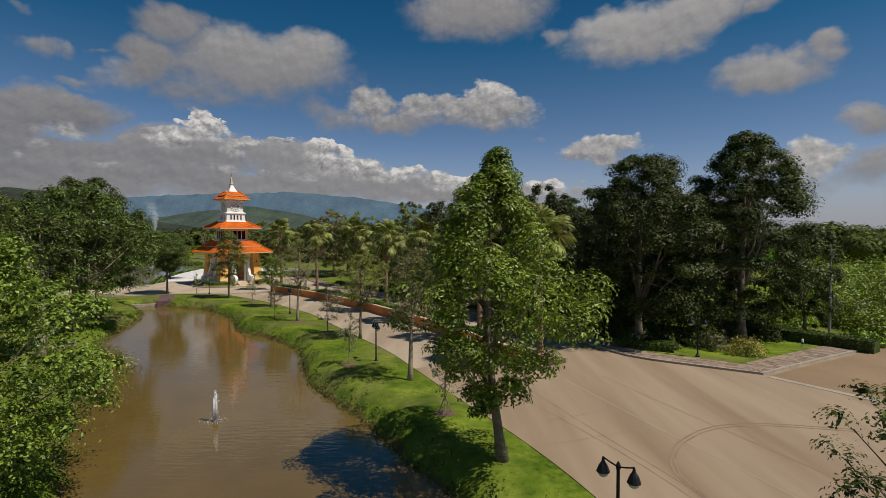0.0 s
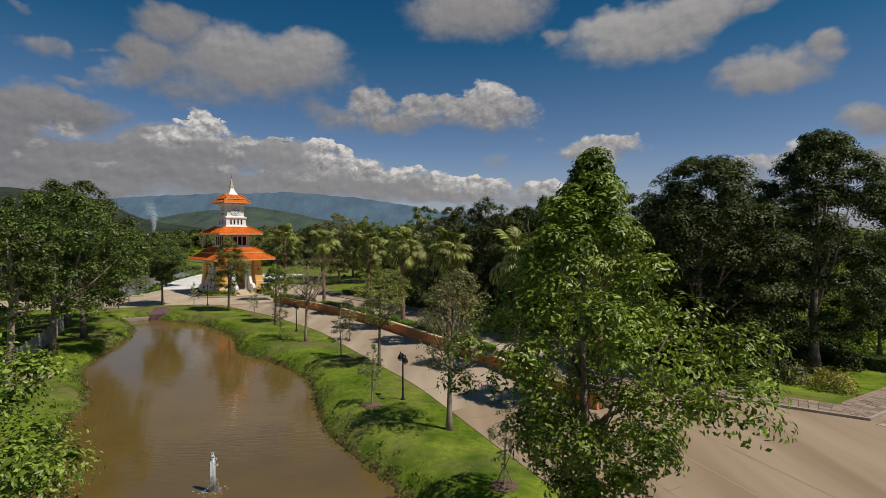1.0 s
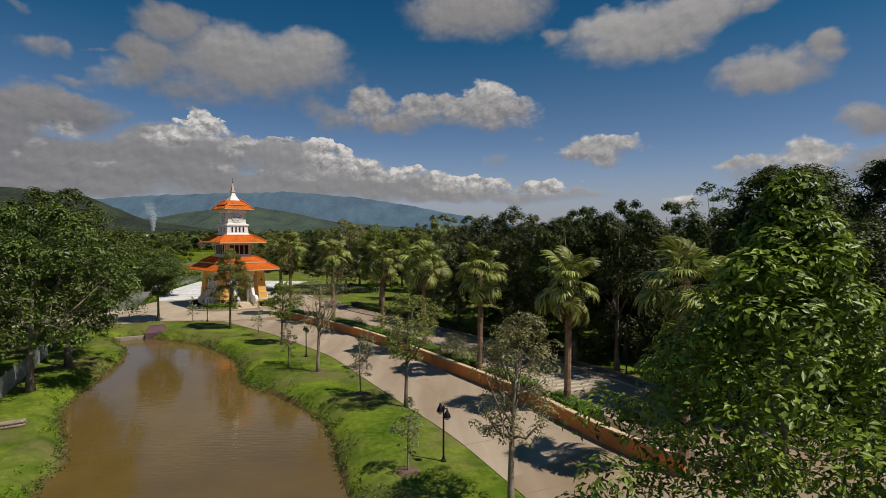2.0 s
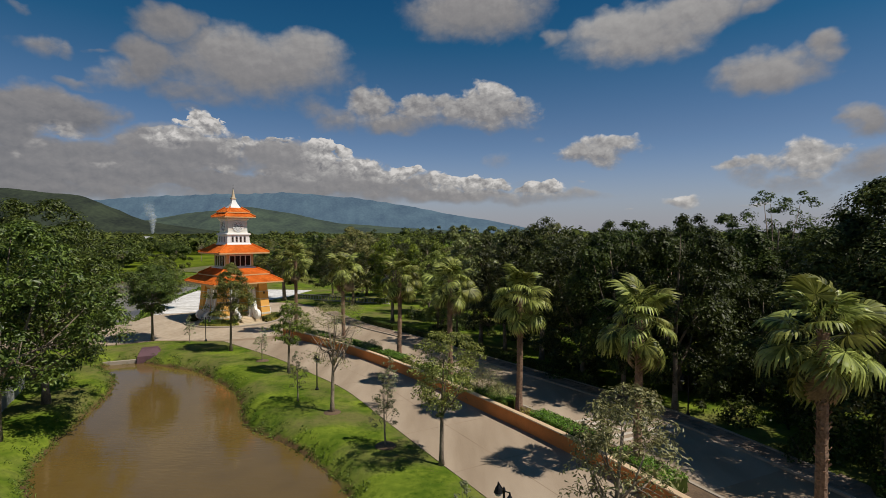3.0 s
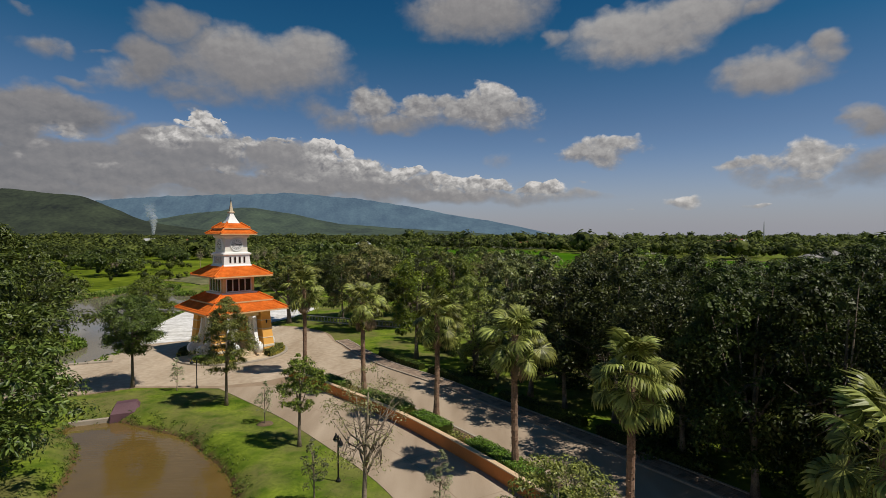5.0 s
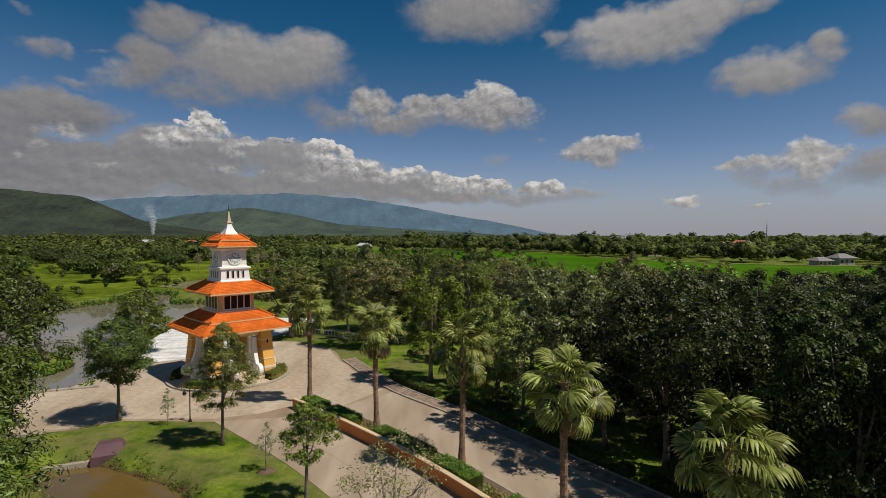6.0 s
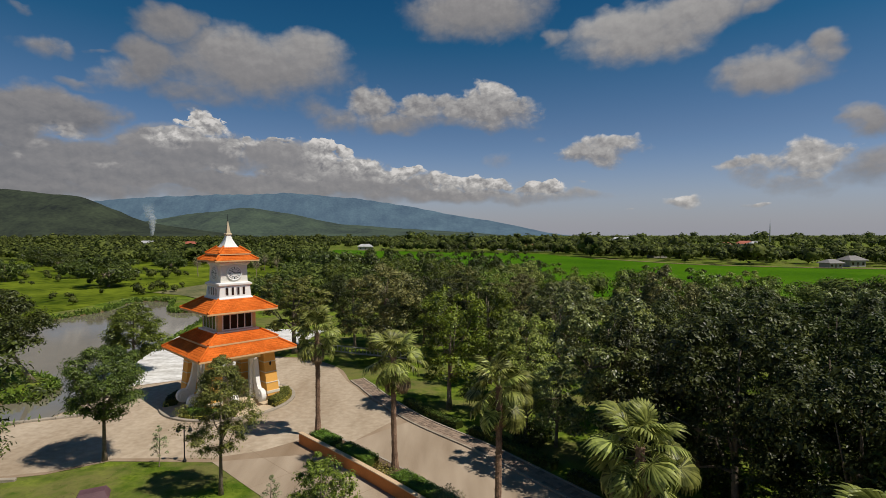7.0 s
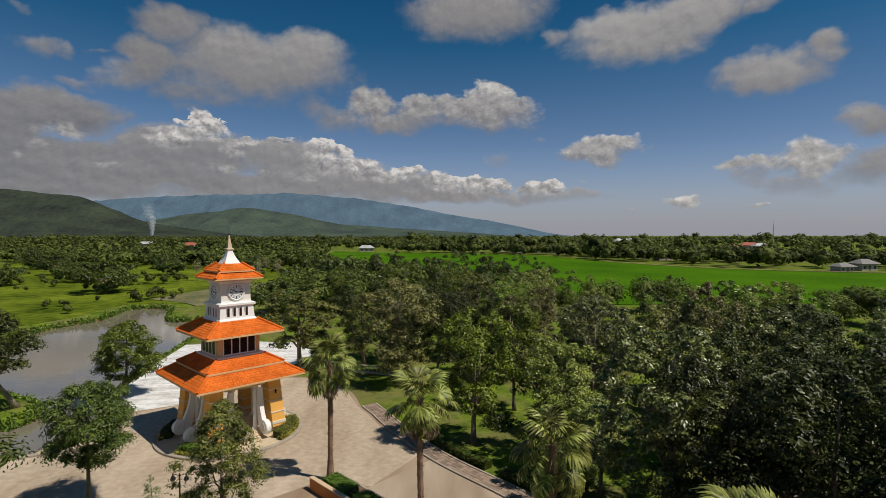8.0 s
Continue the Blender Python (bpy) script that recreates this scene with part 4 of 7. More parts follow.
# the nearer wood, tree by tree: place, height of the top, crown radius
NEAR_WOOD = [("dark", 10.0, 56.5, 14.8, 4.1), ("olive", -38.5, 121.0, 12.6, 5.0), ("upright", -9.6, 104.5, 13.2, 3.3), ("glossy", -2.9, 79.5, 14.2, 3.9), ("glossy", -5.6, 85.0, 7.4, 2.4), ("dark", 7.3, 59.8, 14.4, 4.1), ("dark", 9.2, 66.6, 13.6, 4.2), ("brown", 11.0, 100.5, 14.6, 4.0), ("green", 5.0, 82.0, 13.8, 4.4), ("dark", 11.2, 75.0, 14.8, 5.0)]
DEEP_WOOD = [("green", -0.4, 75.8, 13.4, 4.3), ("green", 5.4, 65.2, 13.4, 4.3), ("olive", -8.0, 86.6, 7.4, 2.4), ("green", -18.5, 119.0, 12.4, 4.4), ("dark", -10.0, 118.0, 11.6, 4.2), ("brown", -4.5, 124.0, 12.0, 4.4), ("green", -14.0, 130.0, 12.0, 4.8), ("dark", -23.5, 129.0, 12.4, 4.6), ("dark", 5.0, 124.0, 11.4, 4.4), ("dark", 17.6, 66.4, 15.2, 5.0), ("olive", 4.6, 90.5, 12.2, 3.8), ("dark", 14.0, 86.5, 13.6, 4.5), ("green", 20.5, 80.0, 13.6, 4.8), ("dark", 23.6, 60.6, 14.0, 5.0), ("dark", 18.4, 59.4, 10.6, 3.4), ("green", -30.0, 126.0, 12.8, 4.6), ("glossy", 16.6, 96.0, 12.8, 4.4), ("dark", 25.0, 88.0, 13.0, 5.0), ("dark", 26.8, 73.0, 14.0, 5.0), ("dark", 29.6, 66.4, 14.5, 5.0), ("dark", 22.0, 52.6, 9.0, 3.4), ("olive", 10.0, 110.0, 11.6, 4.2), ("glossy", 2.2, 114.0, 12.0, 4.2)]
for k, (key, px, py, top, wide) in enumerate(NEAR_WOOD + DEEP_WOOD):
    ob, h0, r0 = KINDS[key]
    again(ob, px, py, wide / r0, 77 * k, top * r0 / (h0 * wide))
    placed.append((px, py))
again(KINDS["dark"][0], 35.0, 50.6, 0.56, 40, 1.32)
for gy in np.arange(62, 176, 7.4):
    for gx in np.arange(-22, 92, 7.4):
        px, py = gx + rng.uniform(-2.8, 2.8), gy + rng.uniform(-2.8, 2.8)
        size = rng.uniform(0.78, 1.06)
        pick, turn = rng.integers(0, 100), rng.uniform(0, 360)
        if sdf(ROAD_POLY, np.array([px]), np.array([py]))[0] < 6.0 or py < 112 and px < 24 or py > 132 + 0.05 * px or px < 2 and py > 118:
            continue
        if px > 0.62 * py - 4 and py < 150 or any(math.hypot(px - a, py - b) < r for a, b, r in CLEAR) or any(math.hypot(px - a, py - b) < 6.2 for a, b in placed):
            continue
        placed.append((px, py))
        if py < 112:
            again(KINDS["dark" if pick < 55 else "green" if pick < 85 else "glossy"][0], px, py, size, turn)
        else:
            again(back_kinds[0 if pick < 40 else 1 if pick < 75 else 2], px, py, size, turn)


# ---- fan palms on the median ----
def fan_mesh(name, seed, size):
    """A pleated fan leaf bent down from its stalk, split into fringed drooping tips; grows along +x."""
    rng = np.random.default_rng(seed)
    verts, faces = [], []
    stalk = size * 1.22
    for i in range(5):
        k = i / 4
        c = np.array([stalk * k, 0, -0.16 * size * k * k])
        w = 0.032 * (1 - 0.5 * k)
        verts += [c + (0, -w, 0), c + (0, w, 0), c + (0, 0, -w)]
    for i in range(4):
        a, b = 3 * i, 3 * i + 3
        faces += [(a, b, b + 1, a + 1), (a + 1, b + 1, b + 2, a + 2), (a + 2, b + 2, b, a)]
    hub = np.array([stalk, 0, -0.16 * size])
    n = 25
    sweep = 276 / (n - 1)
    for i in range(n):
        th = radians(-138 + sweep * i) + rng.normal(0, 0.02)
        ln = size * (0.84 - 0.12 * (abs(i - 12) / 12) ** 2) * rng.uniform(0.93, 1.05)
        d = np.array([math.cos(th), math.sin(th), 0])
        sd = np.array([-d[1], d[0], 0])
        droop = rng.uniform(0.2, 0.55)
        prev = None
        for r, dz in ((0.04, 0.0), (0.4, 0.035), (0.72, 0.0), (0.86, -0.09), (1.0, -droop - 0.06)):
            c = hub + d * ln * r * (1 - 0.12 * r * r)
            c[2] += dz * ln - 0.50 * (c[0] - stalk) - 0.06 * abs(c[1])
            w = ln * math.tan(radians(sweep / 2)) * (r if r < 0.8 else 0.62 if r < 0.9 else 0.1)
            j = len(verts)
            verts += [c - sd * w - np.array([0, 0, 0.010 * size * r]), c + np.array([0, 0, 0.011 * size * r]), c + sd * w - np.array([0, 0, 0.010 * size * r])]
            if prev is not None:
                faces += [(prev, j, j + 1, prev + 1), (prev + 1, j + 1, j + 2, prev + 2)]
            prev = j
    return raw_mesh(name, verts, faces, PALM_L)


FANS = [fan_mesh("frond", 60 + i, 1.04 + 0.08 * i) for i in range(4)]
DEAD = fan_mesh("dead_frond", 70, 1.2)
DEAD.materials.clear()
DEAD.materials.append(material("dry_frond", (0.22, 0.15, 0.08), 0.9, spread=0.4, scale=2.0, fine=8.0))


def palm(x, y, height, seed, z=0.3):
    rng = np.random.default_rng(seed)
    root = thing("fan_palm", x, y, z, rng.uniform(0, 360), "fan palm with a shaggy crown on the median bed", "palm tree", "median palms")
    bm = bmesh.new()
    top = height * 0.80
    n = 22
    rings = []
    for i in range(n + 1):
        k = i / n
        r = 0.22 - 0.04 * k + (0.10 * (1 - 6 * k) if k < 1 / 6 else 0) + (0.018 if i % 2 else 0)
        rings.append(round_ring(r, top * k - 0.2 * (i == 0), 9, 0.10 * math.sin(2.2 * k), 0.06 * math.sin(3 * k)))
    loft(bm, rings)
    # cut leaf bases stand out from the bark, thicker towards the crown
    for i in range(110):
        k = 1 - 0.8 * (i / 110) ** 1.3
        a = i * 2.4 + rng.normal(0, 0.2)
        r = 0.21 - 0.04 * k
        ln = rng.uniform(0.05, 0.22) * (0.5 + 0.7 * k)
        m = pose(0.10 * math.sin(2.2 * k), 0.06 * math.sin(3 * k), top * k, 0, 0, math.degrees(a)) @ pose(r, 0, 0, 0, -62 + rng.normal(0, 8), 0)
        box(bm, -0.05, -0.045, -0.015, ln, 0.045, 0.015, m=m)
    part("trunk", bm, PALM_BARK, root)
    count = 32
    for i in range(count):
        k = i / (count - 1)
        el = 86 - 150 * k ** 1.05 + rng.normal(0, 11)
        az = i * 137.5 + rng.normal(0, 14)
        ob = new("frond", DEAD if k > 0.93 else FANS[int(rng.integers(0, 4))])
        ob.parent = root
        s = rng.uniform(0.84, 1.1) * (1.0 if k < 0.85 else 0.85)
        ob.matrix_basis = pose(0.09, 0.02, top - 0.05 - 0.75 * k * k, 0, -el, az) @ Matrix.Diagonal((s, s, s, 1))
        # leaf blades roll about their stalk
        ob.matrix_basis = ob.matrix_basis @ pose(0, 0, 0, rng.normal(0, 30), 0, 0)
    return root


for i, (px, py, ph) in enumerate([(-27.0, 87.6, 11.7), (-19.2, 80.2, 11.0), (-12.0, 72.6, 10.9), (-6.7, 62.5, 11.2), (-1.9, 55.3, 10.6), (3.2, 45.9, 10.6), (6.9, 37.2, 11.6)]):
    palm(px, py, ph, 80 + i)


# ---- clock tower ----
def build_tower():
    root = thing("clock_tower", *ISLAND_C, 0.0, 45.7, "white and ochre clock tower with tiered orange tile roofs", "clock tower")
    LEDGE_Z = 0.75

    def tiles(name, a0, z0, a1, z1, side):
        """One roof slope of overlapping tile courses between the eave (a0, z0) and its top (a1, z1)."""
        bm = bmesh.new()
        run, rise = a0 - a1, z1 - z0
        ln = math.hypot(run, rise)
        rows = max(3, round(ln / 0.29))
        turn = Matrix.Rotation(radians(90 * side), 4, "Z")
        nrm = Vector((0, -rise / ln, run / ln))
        for r in range(rows):
            k0, k1 = r / rows, min(1.0, (r + 1.12) / rows)
            w0, w1 = a0 - run * k0, a0 - run * k1
            cols = max(4, round(2 * w0 / 0.26))
            for c in range(cols):
                u0, u1 = -1 + 2 * c / cols, -1 + 2 * (c + 1) / cols
                um = (u0 + u1) / 2
                pts = []
                for u, h in ((u0 + 0.003, 0.05), (um, 0.07), (u1 - 0.003, 0.05)):
                    pts.append((Vector((u * w0, -w0, z0 + rise * k0)) + nrm * (h + 0.014), Vector((u * w1, -w1, z0 + rise * k1)) + nrm * h * 0.75))
                v = [bm.verts.new(turn @ p) for pr in pts for p in pr]
                bm.faces.new((v[0], v[2], v[3], v[1]))
                bm.faces.new((v[2], v[4], v[5], v[3]))
                b = [bm.verts.new(turn @ (pts[i][0] - nrm * 0.06)) for i in (0, 1, 2)]
                bm.faces.new((b[0], b[1], v[2], v[0]))
                bm.faces.new((b[1], b[2], v[4], v[2]))
        ob = part(name, bm, TILE, root)
        tagged(ob, kind="stuff")

    def roof(a0, z0, a1, z1, thick=0.16):
        bm = bmesh.new()
        loft(bm, [square_ring(a1 * 0.9, z0 + 0.02), square_ring(a0 - 0.02, z0 - thick), square_ring(a0, z0), square_ring(a1, z1 + 0.01)])
        part("roof_deck", bm, TILE, root)
        for s in range(4):
            tiles("roof_tiles", a0, z0, a1, z1, s)
        for s in range(4):
            bm = bmesh.new()
            c = radians(90 * s + 45)
            d = Vector((math.cos(c), math.sin(c), 0)) * math.sqrt(2)
            tube(bm, [d * (a0 + 0.02) + Vector((0, 0, z0 + 0.12)), d * a1 + Vector((0, 0, z1 + 0.14))], [0.12, 0.11], 7)
            part("hip_ridge", bm, TILE, root)
            bm = bmesh.new()
            box(bm, -a0 - 0.03, -a0 - 0.05, z0 - thick + 0.01, a0 + 0.03, -a0 + 0.03, z0 + 0.03, 0.012, Matrix.Rotation(radians(90 * s), 4, "Z"))
            part("fascia", bm, EAVE, root)

    # stepped plinth
    bm = bmesh.new()
    box(bm, -3.6, -3.6, -0.2, 3.6, 3.6, LEDGE_Z, 0.03)
    part("plinth", bm, STONE, root)
    # four battered corner piers, with pale bands
    for sx in (-1, 1):
        for sy in (-1, 1):
            bm = bmesh.new()
            rings = []
            for z, o in ((LEDGE_Z, 3.95), (3.2, 3.72), (6.2, 3.5)):
                i = o - 1.42 + (3.95 - o) * 0.3
                rings.append([(sx * i, sy * i, z), (sx * o, sy * i, z), (sx * o, sy * o, z), (sx * i, sy * o, z)])
            loft(bm, rings)
            bmesh.ops.recalc_face_normals(bm, faces=bm.faces)
            pier = part("pier", bm, OCHRE, root, "ochre rendered pier with pale bands")
            for z in (1.0, 2.15, 3.3, 4.45):
                o = 3.95 - (z - LEDGE_Z) * 0.083 + 0.035
                i = o - 1.50 + (3.95 - o) * 0.3
                bm = bmesh.new()
                xs_, ys_ = sorted((sx * i, sx * o)), sorted((sy * i, sy * o))
                hgt = 0.10 if z > 1.1 else 0.3
                box(bm, xs_[0], ys_[0], z, xs_[1], ys_[1], z + hgt, 0.012)
                part("band", bm, STONE_P, pier)
    # beams between the piers and the soffit under the first roof
    for s in range(4):
        bm = bmesh.new()
        box(bm, -2.0, -3.45, 5.15, 2.0, -2.6, 6.15, 0.02, Matrix.Rotation(radians(90 * s), 4, "Z"))
        part("beam", bm, CREAM, root)
    bm = bmesh.new()
    box(bm, -4.6, -4.6, 5.86, 4.6, 4.6, 6.0, 0.01)
    part("soffit", bm, WHITE, root)
    # white columns in the openings and sweeping white scrolls at the stairs
    for s in range(4):
        rot = Matrix.Rotation(radians(90 * s), 4, "Z")
        for cx in (-1.15, 1.15):
            bm = bmesh.new()
            loft(bm, [round_ring(0.3, LEDGE_Z, 12, cx, -2.9), round_ring(0.3, LEDGE_Z + 0.15, 12, cx, -2.9), round_ring(0.21, LEDGE_Z + 0.25, 12, cx, -2.9), round_ring(0.18, 4.8, 12, cx, -2.9), round_ring(0.28, 4.95, 12, cx, -2.9), round_ring(0.28, 5.16, 12, cx, -2.9)])
            bmesh.ops.transform(bm, matrix=rot, verts=bm.verts)
            part("column", bm, WHITE, root, smooth=False)
    for s in range(4):
        rot = Matrix.Rotation(radians(90 * s), 4, "Z")
        for cx in (-1.5, 1.5):
            bm = bmesh.new()
            curve = []
            for i in range(15):
                k = i / 14
                curve.append((-3.25 - 1.15 * (1 - k) ** 1.9, 1.15 + 3.7 * k ** 1.35))
            lo_, hi_ = [], []
            for i, (yy, zz) in enumerate(curve):
                w = 0.36 - 0.18 * i / 14
                lo_.append((yy - w * 0.75, zz + w * 0.5))
                hi_.append((yy + 0.55 * (1 - i / 14) + 0.14, zz - 0.55 * (1 - i / 14)))
            rings = [[(cx - 0.22, a[0], a[1]), (cx + 0.22, a[0], a[1]), (cx + 0.22, b[0], max(0.05, b[1])), (cx - 0.22, b[0], max(0.05, b[1]))] for a, b in zip(lo_, hi_)]
            loft(bm, rings)
            bmesh.ops.recalc_face_normals(bm, faces=bm.faces)
            bmesh.ops.transform(bm, matrix=rot, verts=bm.verts)
            sc = part("scroll_wall", bm, WHITE, root, "white curled stair wall")
            bm = bmesh.new()
            turns = []
            for r, xo in ((0.66, 0.27), (0.72, 0.22), (0.72, -0.22), (0.66, -0.27)):
                turns.append([(cx + xo, -4.45 + r * math.cos(2 * math.pi * i / 20), 1.2 + r * math.sin(2 * math.pi * i / 20)) for i in range(20)])
            loft(bm, turns)
            for xo in (-0.30, 0.30):
                rows = []
                for i in range(26):
                    th, r = 0.55 * i, 0.5 * (1 - i / 29)
                    rows.append((cx + xo, -4.45 + r * math.cos(th), 1.2 + r * math.sin(th)))
                tube(bm, rows, [0.055] * 26, 4)
            bmesh.ops.recalc_face_normals(bm, faces=bm.faces)
            bmesh.ops.transform(bm, matrix=rot, verts=bm.verts)
            part("volute", bm, WHITE, sc)
    # stairs on each face
    for s in range(4):
        rot = Matrix.Rotation(radians(90 * s), 4, "Z")
        for i in range(5):
            bm = bmesh.new()
            box(bm, -0.9, -3.6 - 0.36 * (5 - i), -0.1, 0.9, -3.58, 0.15 * (i + 0.98), 0.015, rot)
            part("step", bm, STONE, root)
    # first roof: two tiers
    roof(5.32, 6.04, 3.76, 7.02)
    roof(3.86, 7.2, 2.42, 8.05)
    # window storey
    bm = bmesh.new()
    box(bm, -2.45, -2.45, 7.9, 2.45, 2.45, 8.25, 0.02)
    part("sill_course", bm, WHITE, root)
    bm = bmesh.new()
    box(bm, -2.1, -2.1, 8.2, 2.1, 2.1, 10.6)
    part("upper_wall", bm, CREAM, root)
    for s in range(4):
        rot = Matrix.Rotation(radians(90 * s), 4, "Z")
        win = new("window")
        win.parent = root
        bm = bmesh.new()
        for xx in (-1.62, -0.81, 0.0, 0.81, 1.62):
            box(bm, xx - 0.055, -2.2, 8.35, xx + 0.055, -2.09, 10.0, 0.01, rot)
        for zz in (8.32, 9.96):
            box(bm, -1.7, -2.21, zz, 1.7, -2.085, zz + 0.12, 0.01, rot)
        part("window_frame", bm, WHITE, win)
        for xx in (-1.215, -0.405, 0.405, 1.215):
            bm = bmesh.new()
            box(bm, xx - 0.35, -2.14, 8.42, xx + 0.35, -2.105, 9.98, 0.0, rot)
            part("pane", bm, GLASS_D, win, "dark tinted pane")
        bm = bmesh.new()
        box(bm, -2.16, -2.17, 10.15, 2.16, -2.095, 10.35, 0.01, rot)
        part("frieze", bm, WHITE, root)
    roof(3.84, 10.43, 1.95, 11.6)
    # slit storey and its ledge
    bm = bmesh.new()
    loft(bm, [square_ring(2.0, 11.45), square_ring(1.94, 11.7), square_ring(1.78, 11.85), square_ring(1.68, 13.0), square_ring(1.86, 13.12), square_ring(1.86, 13.3), square_ring(1.58, 13.42)])
    part("slit_storey", bm, WHITE, root)
    for s in range(4):
        rot = Matrix.Rotation(radians(90 * s), 4, "Z")
        for xx in (-0.93, -0.31, 0.31, 0.93):
            bm = bmesh.new()
            box(bm, xx - 0.13, -1.765, 12.0, xx + 0.13, -1.6, 12.85, 0.0, rot)
            sl = part("slit", bm, GLASS_D, root)
            bm = bmesh.new()
            for dx0 in (-0.17, 0.13):
                box(bm, xx + dx0, -1.80, 11.95, xx + dx0 + 0.04, -1.6, 12.9, 0.0, rot)
            part("slit_frame", bm, WHITE, sl)
    bm = bmesh.new()
    loft(bm, [square_ring(1.55, 13.38), square_ring(1.5, 13.6), square_ring(1.46, 15.2), square_ring(1.7, 15.5), square_ring(1.7, 15.8)])
    part("clock_storey", bm, WHITE_W, root)
    # clock dials
    for s in range(4):
        rot = Matrix.Rotation(radians(90 * s), 4, "Z") @ Matrix.Translation((0, -1.5, 14.42)) @ Matrix.Rotation(radians(90), 4, "X")
        dial = new("clock_dial")
        dial.parent = root
        bm = bmesh.new()
        loft(bm, [round_ring(0.86, -0.02, 28), round_ring(0.86, 0.10, 28), round_ring(0.78, 0.14, 28), round_ring(0.70, 0.10, 28), round_ring(0.70, 0.06, 28)])
        bmesh.ops.transform(bm, matrix=rot, verts=bm.verts)
        part("bezel", bm, WHITE, dial)
        bm = bmesh.new()
        loft(bm, [round_ring(0.70, 0.05, 28), round_ring(0.70, 0.075, 28)])
        bmesh.ops.transform(bm, matrix=rot, verts=bm.verts)
        part("face", bm, WHITE, dial)
        for r_in, r_out in ((0.655, 0.675), (0.40, 0.415)):
            bm = bmesh.new()
            loft(bm, [round_ring(r_in, 0.078, 28), round_ring(r_out, 0.078, 28), round_ring(r_out, 0.088, 28), round_ring(r_in, 0.088, 28), round_ring(r_in, 0.078, 28)], cap=False)
            bmesh.ops.transform(bm, matrix=rot, verts=bm.verts)
            part("dial_ring", bm, BLACK_M, dial)
        for h in range(12):
            bm = bmesh.new()
            w = 0.026 if h % 3 else 0.045
            box(bm, -w, 0.44, 0.078, w, 0.63, 0.092, 0, rot @ Matrix.Rotation(radians(30 * h), 4, "Z"))
            part("hour_mark", bm, BLACK_M, dial)
        for ln, w, a in ((0.40, 0.04, 53), (0.58, 0.03, 270)):
            bm = bmesh.new()
            box(bm, -w, -0.08, 0.095, w, ln, 0.11, 0, rot @ Matrix.Rotation(radians(a), 4, "Z"))
            part("pointer", bm, BLACK_M, dial)
    roof(2.4, 15.8, 1.62, 16.35, 0.12)
    roof(1.78, 16.5, 0.88, 17.2, 0.1)
    # concave white spire and finial
    bm = bmesh.new()
    rings = []
    for i in range(9):
        k = i / 8
        rings.append(square_ring(0.60 * (1 - k) ** 1.5 + 0.24, 17.2 + 1.4 * k))
    loft(bm, [square_ring(0.86, 17.05)] + rings)
    part("spire", bm, WHITE, root)
    bm = bmesh.new()
    loft(bm, [square_ring(0.3, 18.55), square_ring(0.34, 18.62), square_ring(0.34, 18.72), square_ring(0.22, 18.8), square_ring(0.04, 20.1)])
    part("needle", bm, STONE, root)
    bm = bmesh.new()
    loft(bm, [round_ring(r, z, 8) for r, z in ((0.03, 20.05), (0.09, 20.15), (0.03, 20.28), (0.015, 20.9))])
    part("finial", bm, BLACK_M, root)
    # wall lamps
    for sx in (-1, 1):
        bm = bmesh.new()
        loft(bm, [round_ring(r, z, 8, sx * 2.9, -3.85) for r, z in ((0.04, 4.1), (0.09, 4.16), (0.11, 4.42), (0.03, 4.55))])
        part("wall_lamp", bm, BLACK_M, root)


build_tower()


# planted round island under the tower
def build_island():
    cx, cy = ISLAND_C
    bm = bmesh.new()
    loft(bm, [round_ring(ISLAND_R, -0.1, 56, cx, cy), round_ring(ISLAND_R, 0.16, 56, cx, cy), round_ring(ISLAND_R - 0.03, 0.2, 56, cx, cy), round_ring(ISLAND_R - 0.38, 0.2, 56, cx, cy), round_ring(ISLAND_R - 0.38, 0.05, 56, cx, cy)], cap=False)
    kerb = tagged(mesh_object("kerb_island", bm, KERB), "pale concrete kerb round the tower bed", "kerb", kind="structure")
    bm = bmesh.new()
    loft(bm, [round_ring(ISLAND_R - 0.38, 0.0, 56, cx, cy), round_ring(ISLAND_R - 0.38, 0.15, 56, cx, cy)])
    tagged(mesh_object("ground_bed", bm, STONE), "pale paved ground round the tower plinth", "paving", kind="structure")


build_island()


